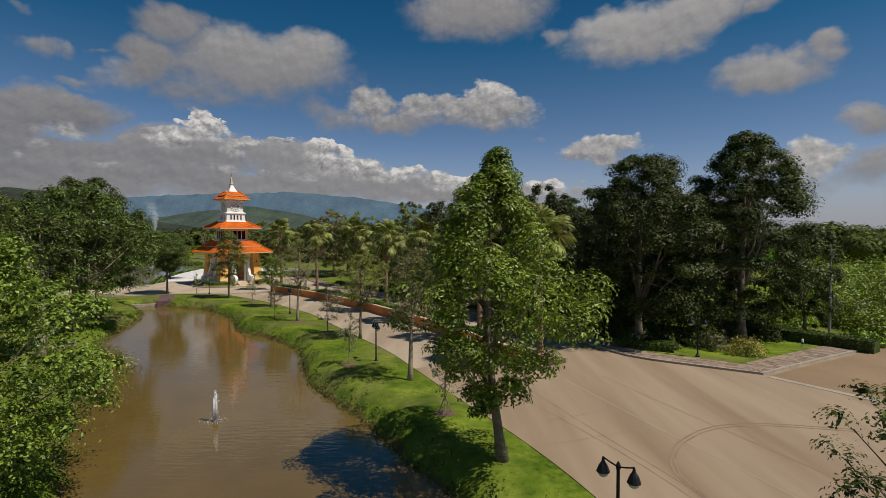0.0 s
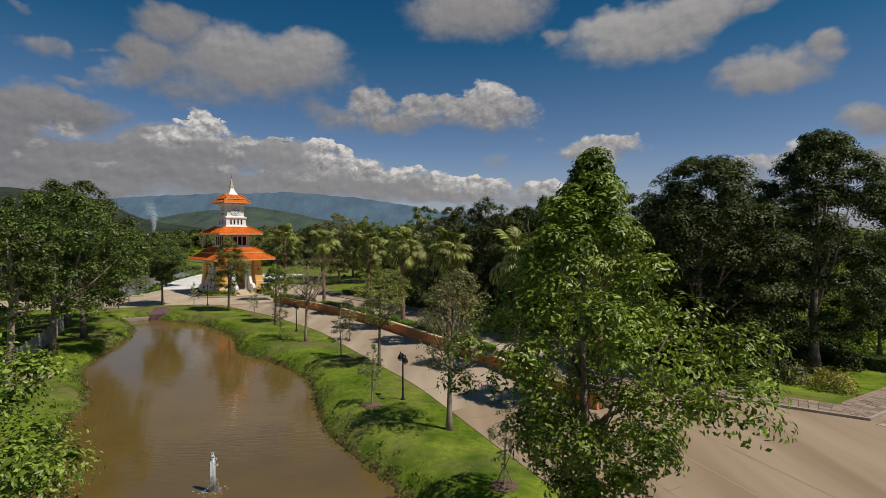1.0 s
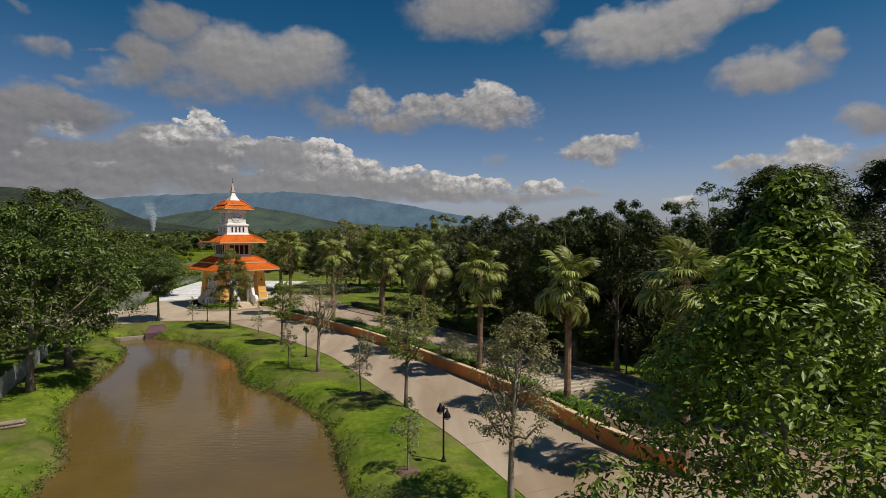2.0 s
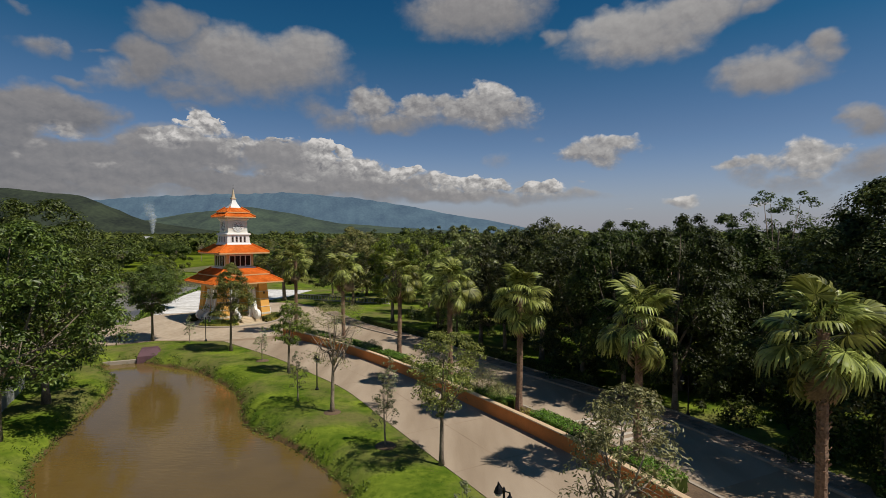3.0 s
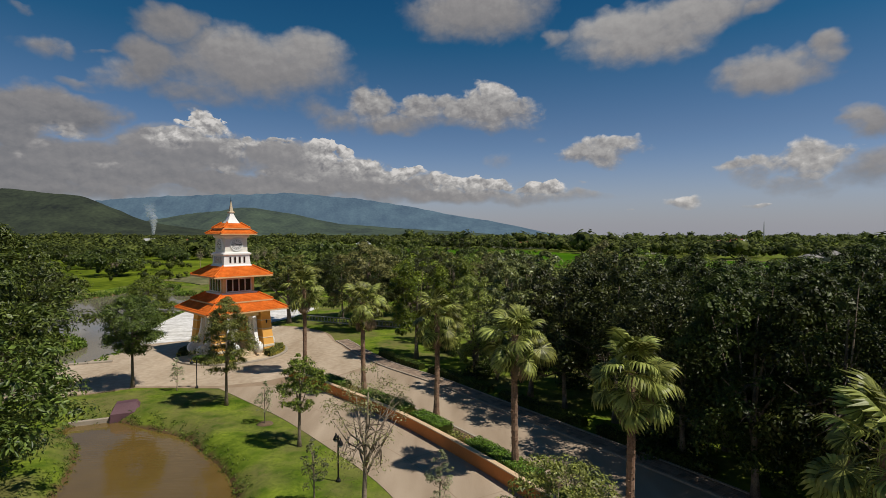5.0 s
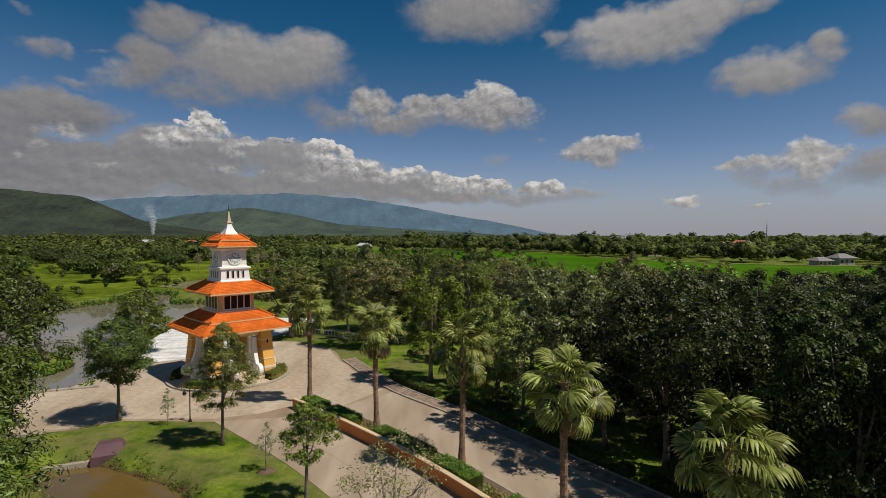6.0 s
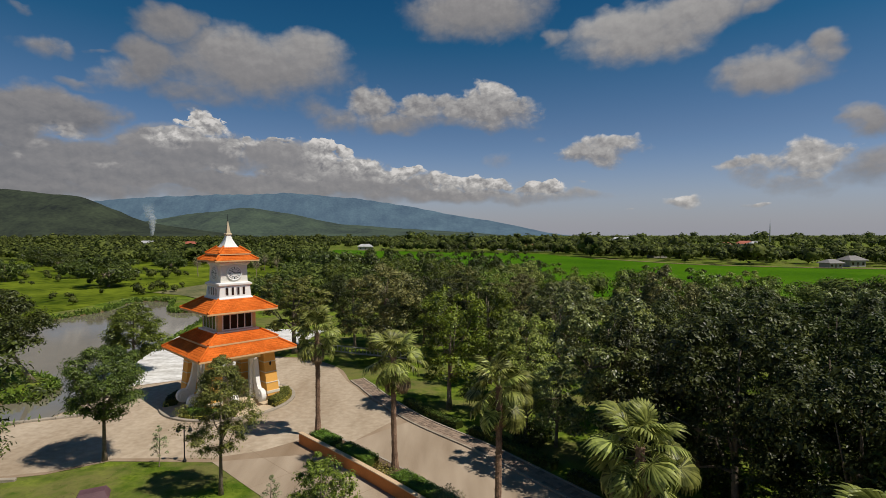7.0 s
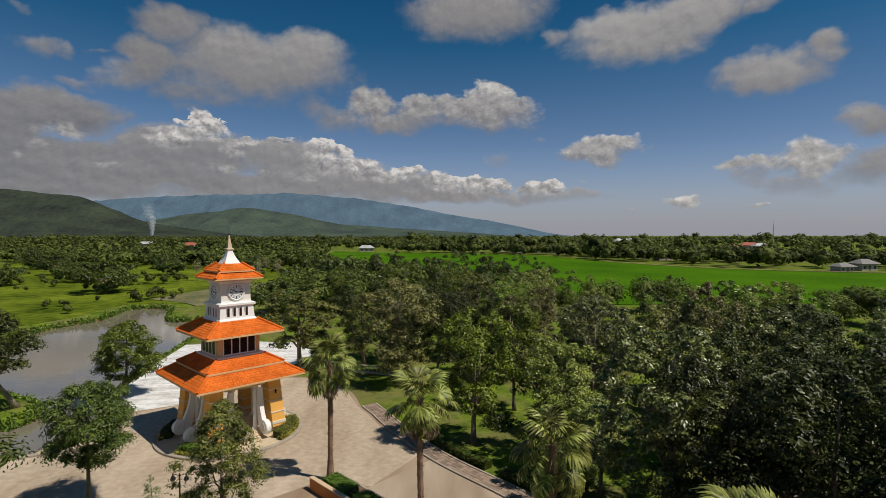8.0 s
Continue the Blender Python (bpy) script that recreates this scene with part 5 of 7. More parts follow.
def shrub_row(line, width, h0, h1, mat, seed, label, name="hedge", density=220, leaf_len=0.16, category="hedge", group=""):
    """A clipped hedge along a line: a solid core, coloured dark for the shaded inside, and a skin of small leaves."""
    rng = np.random.default_rng(seed)
    line = np.array(line, float)
    c = line.mean(0)
    root = thing(name, c[0], c[1], 0.0, 0, label, category, group)
    L, R = offset_line(line, -width / 2 + 0.07) - c, offset_line(line, width / 2 - 0.07) - c
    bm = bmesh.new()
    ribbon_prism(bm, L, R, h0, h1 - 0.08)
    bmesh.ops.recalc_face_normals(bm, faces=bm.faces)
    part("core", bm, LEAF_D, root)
    seg = np.linalg.norm(np.diff(line, axis=0), axis=1)
    n = int(seg.sum() * (width + 2 * (h1 - h0)) * density / (leaf_len / 0.16) ** 2)
    i = rng.choice(len(seg), n, p=seg / seg.sum())
    t = rng.uniform(0, 1, (n, 1))
    p0, p1 = line[i] - c, line[i + 1] - c
    d = unit(p1 - p0)
    side = np.stack([d[:, 1], -d[:, 0]], 1)
    per = width + 2 * (h1 - h0)
    q = rng.uniform(0, per, n)
    hh = h1 - h0
    off = np.where(q < hh, -width / 2, np.where(q < hh + width, q - hh - width / 2, width / 2))
    zz = np.where(q < hh, h0 + q, np.where(q < hh + width, h1, h0 + per - q))
    nx = np.where(q < hh, -1.0, np.where(q < hh + width, 0.0, 1.0))
    pos = np.concatenate([p0 + (p1 - p0) * t + side * off[:, None], zz[:, None]], 1) + rng.normal(0, 0.045, (n, 3))
    nrm = np.concatenate([side * nx[:, None], np.where(nx == 0, 1.0, 0.25)[:, None]], 1) + rng.normal(0, 0.5, (n, 3))
    ob = new("foliage", leaf_mesh("foliage", pos, unit(nrm), leaf_len, leaf_len * 0.55, mat, rng))
    ob.parent = root
    return root


def bush(x, y, r, h, mat, seed, label, leaves=700, z=0.0, leaf_len=0.16, category="shrub", group="", name="shrub"):
    rng = np.random.default_rng(seed)
    root = thing(name, x, y, z, 0, label, category, group)
    for k in range(4):
        a = k * 1.57 + rng.uniform(0, 0.5)
        bm = bmesh.new()
        tube(bm, [(0, 0, -0.05), (0.35 * r * math.cos(a), 0.35 * r * math.sin(a), 0.5 * h), (0.7 * r * math.cos(a), 0.7 * r * math.sin(a), 0.85 * h)], [0.03, 0.022, 0.008], 4)
        part("stem", bm, BARK, root)
    v = unit(rng.normal(size=(leaves, 3)))
    v[:, 2] = np.abs(v[:, 2])
    lump = 1 + 0.16 * np.sin(4 * np.arctan2(v[:, 1], v[:, 0]) + seed) + 0.1 * np.sin(9 * v[:, 2] + seed)
    pos = v * np.array([r, r, h]) * (lump * rng.uniform(0.62, 1.02, leaves))[:, None]
    nrm = unit(v + rng.normal(0, 0.5, v.shape) + np.array([0, 0, 0.3]))
    ob = new("foliage", leaf_mesh("foliage", pos, nrm, leaf_len, leaf_len * 0.5, mat, rng))
    ob.parent = root
    return root


# clipped beds between the tower stairs
cx, cy = ISLAND_C
for k, a in enumerate((0.7, 90.7, 180.7, 270.7)):
    arc = [(cx + 5.9 * math.cos(radians(a + b)), cy + 5.9 * math.sin(radians(a + b))) for b in np.linspace(-24, 24, 9)]
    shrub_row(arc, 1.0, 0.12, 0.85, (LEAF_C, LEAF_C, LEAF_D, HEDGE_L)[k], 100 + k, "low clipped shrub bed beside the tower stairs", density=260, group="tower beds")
    arc = [(cx + 6.4 * math.cos(radians(a + b)), cy + 6.4 * math.sin(radians(a + b))) for b in np.linspace(-26, 26, 9)]
    shrub_row(arc, 0.5, 0.12, 0.42, YELLOW_L, 110 + k, "low yellow-flowered edging plants", name="edging_plant", category="flower bed", group="tower edging")

# ---- median: orange retaining wall, bed, hedges ----
wl = WALL_LINE
bm = bmesh.new()
ribbon_prism(bm, wl, offset_line(wl, -0.28), -0.2, 0.92)
bmesh.ops.recalc_face_normals(bm, faces=bm.faces)
tagged(mesh_object("wall_median", bm, WALL_OR), "low orange rendered retaining wall along the drive", "wall", kind="structure")
bm = bmesh.new()
ribbon_prism(bm, offset_line(wl, 0.05), offset_line(wl, -0.33), 0.92, 1.0)
bmesh.ops.recalc_face_normals(bm, faces=bm.faces)
tagged(mesh_object("trim_coping", bm, COPING), "pale coping on the orange wall", "coping", kind="structure")
bm = bmesh.new()
ribbon_prism(bm, offset_line(wl, -0.28), offset_line(wl, -2.75), -0.2, 0.3)
bmesh.ops.recalc_face_normals(bm, faces=bm.faces)
tagged(mesh_object("ground_median", bm, SOIL), "dry soil bed of the median", "planting bed", kind="structure")
bm = bmesh.new()
ribbon_prism(bm, offset_line(wl, -2.75), offset_line(wl, -2.95), -0.2, 0.34)
bmesh.ops.recalc_face_normals(bm, faces=bm.faces)
tagged(mesh_object("kerb_median", bm, KERB), "pale kerb along the median bed", "kerb", kind="structure")

# clipped hedge blocks and loose shrubs on the median, with gaps
seg = offset_line(wl, -1.15)
blocks = [(1, 4), (5, 9), (12, 18), (19, 23), (26, 32), (34, 38), (40, 45), (47, 51)]
for k, (a, b) in enumerate(blocks):
    if b < len(seg):
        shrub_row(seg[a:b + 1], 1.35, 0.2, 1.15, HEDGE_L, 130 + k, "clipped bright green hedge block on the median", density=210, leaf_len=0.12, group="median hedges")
for k, a in enumerate((4.5, 10, 11.3, 18.6, 24, 25.2, 33, 39, 46)):
    i = int(a)
    if i + 1 < len(seg):
        p = seg[i] + (a - i) * (seg[i + 1] - seg[i])
        bush(p[0], p[1], 0.75, 0.8, YELLOW_L if k % 2 else LEAF_C, 150 + k, "loose pale variegated shrub on the median", 420, 0.25, 0.18, group="median shrubs")
# taller ragged shrubs that hide parts of the wall
for k, (bx, by, r, h) in enumerate([(-4.0, 59.2, 1.7, 2.3), (-3.0, 57.2, 1.3, 1.6), (-15.2, 74.2, 1.2, 1.6)]):
    bush(bx, by, r, h, LEAF_O, 170 + k, "ragged yellow-green shrub beside a median palm", 3000, 0.25, 0.12, group="ragged shrubs")


# ---- kerbs, walks and beds of the right side ----
re_line = np.array(RIGHT_EDGE)
k0 = int(np.argmin(np.hypot(re_line[:, 0] + 27.3, re_line[:, 1] - 106)))
k1 = int(np.argmin(np.hypot(re_line[:, 0] - 12.5, re_line[:, 1] - 43.5)))
run = re_line[k0:k1]
tip = np.vstack([re_line[k1 - 1:], [(24.5, 36.8), (30, 40), (37, 44.0)]])


def strip(name, line, o0, o1, z0, z1, mat, label, category):
    bm = bmesh.new()
    ribbon_prism(bm, offset_line(line, o0), offset_line(line, o1), z0, z1)
    bmesh.ops.recalc_face_normals(bm, faces=bm.faces)
    return tagged(mesh_object(name, bm, mat), label, category, kind="structure")


def paving(name, line, o0, o1, z, label):
    """A walk of small rectangular pavers with open joints, each slab a little out of level."""
    root = thing(name, 0, 0, 0, 0, label, "walk", kind="structure")
    rng = np.random.default_rng(5)
    dense = smooth_line([tuple(p) for p in line], 0.42)
    cols = 4
    verts, faces = [], []
    rails = [offset_line(dense, o0 + (o1 - o0) * c / cols) for c in range(cols + 1)]
    for i in range(len(dense) - 1):
        for c in range(cols):
            q = [rails[c][i], rails[c][i + 1], rails[c + 1][i + 1], rails[c + 1][i]]
            m = sum(q) / 4
            h = z + rng.normal(0, 0.006)
            b = len(verts)
            verts += [(*(m + (p - m) * 0.94), h) for p in q] + [(*(m + (p - m) * 0.97), z - 0.05) for p in q]
            faces += [(b, b + 1, b + 2, b + 3)] + [(b + j, b + 4 + j, b + 4 + (j + 1) % 4, b + (j + 1) % 4) for j in range(4)]
    me = raw_mesh("paver", verts, faces, PAVER_J)
    ob = new("paver", me)
    ob.parent = root
    tagged(ob, kind="stuff")


PAVER_J = material("walk_paver", (0.255, 0.185, 0.135), 0.9, spread=0.3, scale=0.7, fine=10.0, island=0.4)
strip("kerb_right", run, 0.0, -0.18, -0.2, 0.13, KERB, "pale kerb along the drive", "kerb")
strip("pavement_base", run, -0.18, -1.75, -0.2, 0.07, SOIL, "bedding sand under the walk", "paving")
paving("pavement_walk", run, -0.2, -1.7, 0.115, "dusty brick-paved walk with leaf litter")
strip("kerb_walk", run, -1.72, -1.9, -0.2, 0.16, KERB, "thin edging kerb behind the walk", "kerb")
strip("kerb_corner", tip, 0.0, -0.2, -0.2, 0.15, KERB, "pale rounded kerb of the corner bed", "kerb")
strip("pavement_corner_base", tip, -0.2, -2.3, -0.2, 0.08, SOIL, "bedding sand under the corner walk", "paving")
paving("pavement_corner", tip, -0.22, -2.25, 0.125, "pinkish block-paved corner walk")
hedge_line = offset_line(run, -2.6)
for k in range(0, len(hedge_line) - 6, 7):
    if hedge_line[k][1] < 99 and not 45 < hedge_line[k + 3][1] < 60:
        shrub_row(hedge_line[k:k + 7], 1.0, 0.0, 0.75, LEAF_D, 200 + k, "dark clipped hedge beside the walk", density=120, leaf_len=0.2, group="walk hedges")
# shrubs of the corner bed
shrub_row([(14.6, 44.0), (16.6, 42.9), (18.6, 42.0)], 1.4, 0.0, 0.7, HEDGE_L, 220, "low clipped bright green bed shrub", density=150, group="corner hedges")
bush(23.9, 41.0, 1.5, 1.4, YELLOW_L, 221, "rounded shrub with pale variegated leaves", 1100, 0.0, 0.2)
bush(22.2, 42.6, 1.1, 1.7, LEAF_R, 222, "reddish brown clipped shrub", 800, 0.0, 0.18)
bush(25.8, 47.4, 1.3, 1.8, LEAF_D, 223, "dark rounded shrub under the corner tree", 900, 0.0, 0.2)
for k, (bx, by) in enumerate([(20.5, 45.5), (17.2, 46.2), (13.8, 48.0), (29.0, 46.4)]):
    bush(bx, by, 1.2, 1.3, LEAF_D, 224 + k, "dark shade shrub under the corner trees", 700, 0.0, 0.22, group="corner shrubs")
# dark bushes added to carry the deep shade under the corner trees
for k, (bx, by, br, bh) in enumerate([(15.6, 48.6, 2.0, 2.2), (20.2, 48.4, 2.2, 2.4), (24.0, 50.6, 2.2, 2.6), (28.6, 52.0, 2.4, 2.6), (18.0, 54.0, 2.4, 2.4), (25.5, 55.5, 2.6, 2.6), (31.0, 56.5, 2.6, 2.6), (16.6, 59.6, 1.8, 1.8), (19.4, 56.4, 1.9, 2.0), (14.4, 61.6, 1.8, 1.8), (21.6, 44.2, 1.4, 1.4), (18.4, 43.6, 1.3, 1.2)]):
    bush(bx, by, br, bh, LEAF_D, 240 + k, "dense dark undergrowth added for the deep shade below the corner trees", 900, 0.0, 0.28, group="corner undergrowth")
for k, (bx, by, br, bh) in enumerate([(38.5, 47.0, 2.2, 2.6), (41.0, 52.0, 2.8, 3.4), (45.0, 49.0, 3.0, 3.4), (48.0, 56.0, 3.4, 4.4), (36.0, 54.5, 2.4, 3.0), (52.0, 52.0, 3.2, 4.0), (43.0, 59.0, 3.4, 4.6), (56.0, 60.0, 3.8, 5.0), (35.6, 44.2, 1.4, 1.2)]):
    bush(bx, by, br, bh, LEAF_A, 260 + k, "bright green overgrown bush beside the side road", 1500, 0.0, 0.34, group="roadside bushes")
for k, (bx, by, br, bh) in enumerate([(44.0, 63.0, 3.6, 4.6), (50.5, 66.0, 4.0, 5.2), (57.0, 69.0, 4.2, 5.6), (63.5, 73.0, 4.2, 5.4), (50.0, 74.0, 4.2, 6.2), (60.0, 80.0, 4.6, 6.4), (70.0, 82.0, 4.6, 6.0)]):
    bush(bx, by, br, bh, LEAF_A, 280 + k, "tall bright green thicket beside the side road", 2000, 0.0, 0.4, group="roadside bushes")
shrub_row([(27.6, 50.5), (30.0, 47.6), (32.4, 44.4), (34.5, 41.5)], 1.6, 0.0, 1.0, LEAF_D, 230, "long dark hedge behind the corner walk", density=110, leaf_len=0.22)

# joints and tyre marks of the concrete
JOINT = material("joint_filler", (0.255, 0.182, 0.118), 0.9, spread=0.3, scale=1.0, fine=12.0)
PALE = material("joint_pale", (0.38, 0.31, 0.23), 0.9, spread=0.25, scale=1.0, fine=12.0)
RUBBER = material("tyre_mark", (0.240, 0.165, 0.105), 0.9, spread=0.35, scale=0.8, fine=9.0)


def seam(line, w, z, mat, name="joint", label="dark filled joint in the concrete"):
    ln = np.array(line, float)
    bm = bmesh.new()
    a, b = offset_line(ln, -w / 2), offset_line(ln, w / 2)
    va, vb = [bm.verts.new((p[0], p[1], z)) for p in a], [bm.verts.new((p[0], p[1], z)) for p in b]
    for i in range(len(ln) - 1):
        bm.faces.new((va[i], vb[i], vb[i + 1], va[i + 1]))
    bmesh.ops.recalc_face_normals(bm, faces=bm.faces)
    ob = mesh_object(name, bm, mat)
    ob.parent = road
    return ob


left_mid = offset_line(GRASS_EDGE[8:], 3.3)
seam(left_mid[6:], 0.05, 0.006, JOINT)
for i in range(10, len(GRASS_EDGE) - 2, 4):
    a = GRASS_EDGE[i]
    n = offset_line(GRASS_EDGE[i - 1:i + 2], 6.4)[1]
    seam([a, (a + n) / 2, n], 0.05, 0.005, JOINT)
for off in (-3.0, -6.1, -8.9):
    ln = smooth_line([(7.9 + off * 0.0 - (off + 6.1) * 0.95, 34 - (off + 6.1) * 0.35), (10.2 - (off + 6.1) * 0.95, 26.4 - (off + 6.1) * 0.35), (12.9 - (off + 6.1) * 0.95, 18 - (off + 6.1) * 0.35), (16 - (off + 6.1) * 0.95, 6 - (off + 6.1) * 0.35)], 2)
    seam(ln, 0.045 if off != -3.0 else 0.05, 0.006, JOINT if off != -6.1 else PALE)
for (a, b) in (((5.2, 26.3), (9.6, 28.4)), ((7.4, 13.0), (30, 24.0))):
    seam(np.linspace(a, b, 6), 0.05, 0.005, JOINT)
for rr in (0, 0.3):
    arc = [(9.6 + rr * 0.4, 17.5), (9.2 + rr * 0.4, 20.4 - rr * 0.1), (10.0 + rr * 0.5, 22.7 - rr * 0.4), (11.4 + rr * 0.3, 24.3 - rr * 0.7), (13.3, 25.6 - rr), (16.0, 26.0 - rr), (20, 25.2 - rr)]
    seam(smooth_line(arc, 0.8), 0.10, 0.008, RUBBER, "tyre_mark", "faint curved tyre mark")
# side road of packed dirt and its concrete gutter
bm = bmesh.new()
slab(bm, [(21.6, 34.6), (24.6, 36.5), (30, 39.6), (75, 65.5), (88, 65.5), (88, -4), (31, 20.5), (25.2, 28.6)], -0.2, 0.006)
tagged(mesh_object("road_side", bm, DIRT_ROAD), "brown dirt-covered side road", "road", kind="structure")
bm = bmesh.new()
ribbon_prism(bm, np.array([(21.4, 34.5), (25.0, 28.4), (30.8, 20.2)]), np.array([(21.9, 34.6), (25.5, 28.6), (31.3, 20.5)]), -0.1, 0.02)
bmesh.ops.recalc_face_normals(bm, faces=bm.faces)
tagged(mesh_object("gutter", bm, KERB), "pale concrete gutter across the side road", "gutter", kind="structure")
# white crossing bars on the right carriageway
WHITE_P = material("road_paint", (0.52, 0.46, 0.38), 0.8, spread=0.25, scale=1.5, fine=10.0)
for k in range(6):
    a = np.array((1.9 + 0.43 * k, 54.3 - 0.68 * k))
    b = a + np.array((4.9, 2.1))
    seam(np.linspace(a, b, 4), 0.32, 0.009, WHITE_P, "crossing_bar")


# ---- lamp posts ----
def lamp_post(x, y, turn, pale=False):
    root = thing("street_lamp", x, y, 0.0, turn, "black twin-lantern street lamp beside the drive", "street lamp", "drive lamps")
    bm = bmesh.new()
    loft(bm, [round_ring(r, z, 8) for r, z in ((0.16, -0.1), (0.16, 0.12), (0.09, 0.2), (0.055, 0.35), (0.05, 2.75), (0.07, 2.8), (0.07, 2.9), (0.02, 3.0))])
    part("pole", bm, BLACK_M, root)
    bm = bmesh.new()
    tube(bm, [(-0.5, 0, 2.98), (-0.25, 0, 2.9), (0, 0, 2.84), (0.25, 0, 2.9), (0.5, 0, 2.98)], [0.025] * 5, 6)
    part("arm", bm, BLACK_M, root)
    for sx in (-0.48, 0.48):
        bm = bmesh.new()
        loft(bm, [round_ring(r, z, 10, sx) for r, z in ((0.03, 2.98), (0.05, 2.86), (0.13, 2.74), (0.19, 2.58), (0.2, 2.55), (0.02, 2.56))])
        shade = part("shade", bm, BLACK_M, root)
        bm = bmesh.new()
        loft(bm, [round_ring(r, z, 10, sx) for r, z in ((0.15, 2.56), (0.14, 2.46), (0.06, 2.40))])
        part("globe", bm, LAMP_G, shade)
    return root


first_lamp = lamp_post(5.0, 14.8, -48)
for lx, ly, lt in ((-4.95, 38.6, 112), (-18.1, 61.9, 118), (-36.7, 82.3, 2), (10.5, 55.5, 122), (19.6, 40.2, -25)):
    again(first_lamp, lx, ly, 1.0, lt)
post = thing("utility_pole", 36.8, 49.8, 0, 0, "tall slim grey utility pole", "pole")
bm = bmesh.new()
loft(bm, [round_ring(0.13, -0.2, 8), round_ring(0.11, 4, 8), round_ring(0.08, 8.4, 8)])
part("shaft", bm, GREY_M, post)
bm = bmesh.new()
box(bm, -0.35, -0.05, 7.9, 0.35, 0.05, 8.0, 0.01)
part("crossarm", bm, GREY_M, post)

# stakes round the first sapling
for a in (20, 140, 260):
    st = thing("stake", 0.1, 27.3, 0, a, "bamboo stake leaning on a sapling", "stake", "sapling stakes")
    bm = bmesh.new()
    tube(bm, [(0.5, 0, -0.15), (0.05, 0, 0.85)], [0.03, 0.025], 5)
    part("rod", bm, BARK_PALE, st)
for k, (mx, my) in enumerate([(0.1, 27.3), (-6.7, 37.4), (-11.0, 50.0), (-26.2, 72.0), (-15.6, 56.1)]):
    bm = bmesh.new()
    loft(bm, [round_ring(0.75, -0.05, 16, mx, my), round_ring(0.6, 0.10, 16, mx, my), round_ring(0.1, 0.15, 16, mx, my)])
    tagged(mesh_object("mulch_ring", bm, SOIL, True), "bare brown soil ring round a sapling", "soil", "soil rings")

# ---- fountain ----
WET = material("white_water", (0.75, 0.76, 0.78), 0.25, spread=0.1, scale=3.0, fine=20.0, through_light=0.4)
ft = thing("fountain", -12.65, 28.9, WATER_Z, 0, "small white water jet in the pond", "fountain")
rng = np.random.default_rng(9)
for k in range(9):
    bm = bmesh.new()
    a, r = rng.uniform(0, 6.28), rng.uniform(0.01, 0.06)
    top = rng.uniform(0.9, 1.75) if k else 1.85
    pts = [(0.03 * math.cos(a), 0.03 * math.sin(a), -0.02), (0.4 * r * math.cos(a), 0.4 * r * math.sin(a), top * 0.6), (0.8 * r * math.cos(a), 0.8 * r * math.sin(a), top * 0.95), (1.3 * r * math.cos(a), 1.3 * r * math.sin(a), top * 0.9), (2.2 * r * math.cos(a), 2.2 * r * math.sin(a), 0.0)]
    tube(bm, pts, [0.05, 0.06, 0.07, 0.05, 0.04], 5)
    part("jet", bm, WET, ft, smooth=True)
n = 160
pos = np.stack([rng.normal(0, 0.10, n), rng.normal(0, 0.10, n), rng.uniform(0.05, 1.7, n)], 1)
pos[:60] = np.stack([rng.normal(0, 0.28, 60), rng.normal(0, 0.28, 60), rng.uniform(0.0, 0.12, 60)], 1)
ob = new("spray", leaf_mesh("spray", pos, unit(rng.normal(size=(n, 3))), 0.09, 0.05, WET, rng))
ob.parent = ft
tagged(ob, kind="stuff")

# ---- culvert at the pond's end ----
cul = thing("culvert_headwall", -41.0, 75.6, 0, 24, "maroon painted culvert block at the pond's end", "headwall")
bm = bmesh.new()
loft(bm, [[(-0.3, -0.9, -1.5), (2.5, -0.9, -1.5), (2.3, 1.2, -1.5), (-0.3, 1.2, -1.5)], [(-0.2, -0.8, -0.2), (2.2, -0.75, -0.2), (2.1, 1.1, -0.1), (-0.2, 1.1, -0.1)], [(0.1, 0.2, 0.42), (1.7, 0.25, 0.46), (1.7, 1.0, 0.5), (0.1, 1.0, 0.45)]])
part("block", bm, MAROON, cul)
bm = bmesh.new()
box(bm, -3.8, -0.5, -1.6, -0.3, -0.15, -0.55, 0.03)
part("weir", bm, KERB, cul, "pale concrete weir sill")
bm = bmesh.new()
box(bm, -3.8, -0.15, -1.6, -0.3, 1.3, -0.68, 0.03)
part("apron", bm, SOIL, cul, "dark wet apron")
par = thing("bridge_parapet", -50.5, 78.4, 0, 12, "broken pale concrete parapet at the drive", "parapet")
for k in range(3):
    bm = bmesh.new()
    box(bm, -2.2 + 1.7 * k, -0.2, -0.4, -0.7 + 1.7 * k, 0.15, 0.35 + 0.1 * (k % 2), 0.04, Matrix.Rotation(radians(3 * k - 3), 4, "Y"))
    part("slab", bm, KERB, par)
par2 = thing("lake_edge_kerb", -57.0, 91.3, 0, 22, "pale concrete edge along the lake side of the drive", "kerb")
for k in range(4):
    bm = bmesh.new()
    box(bm, -5.2 + 2.6 * k, -0.25, -0.5, -2.65 + 2.6 * k, 0.2, 0.22, 0.04)
    part("block", bm, KERB, par2)

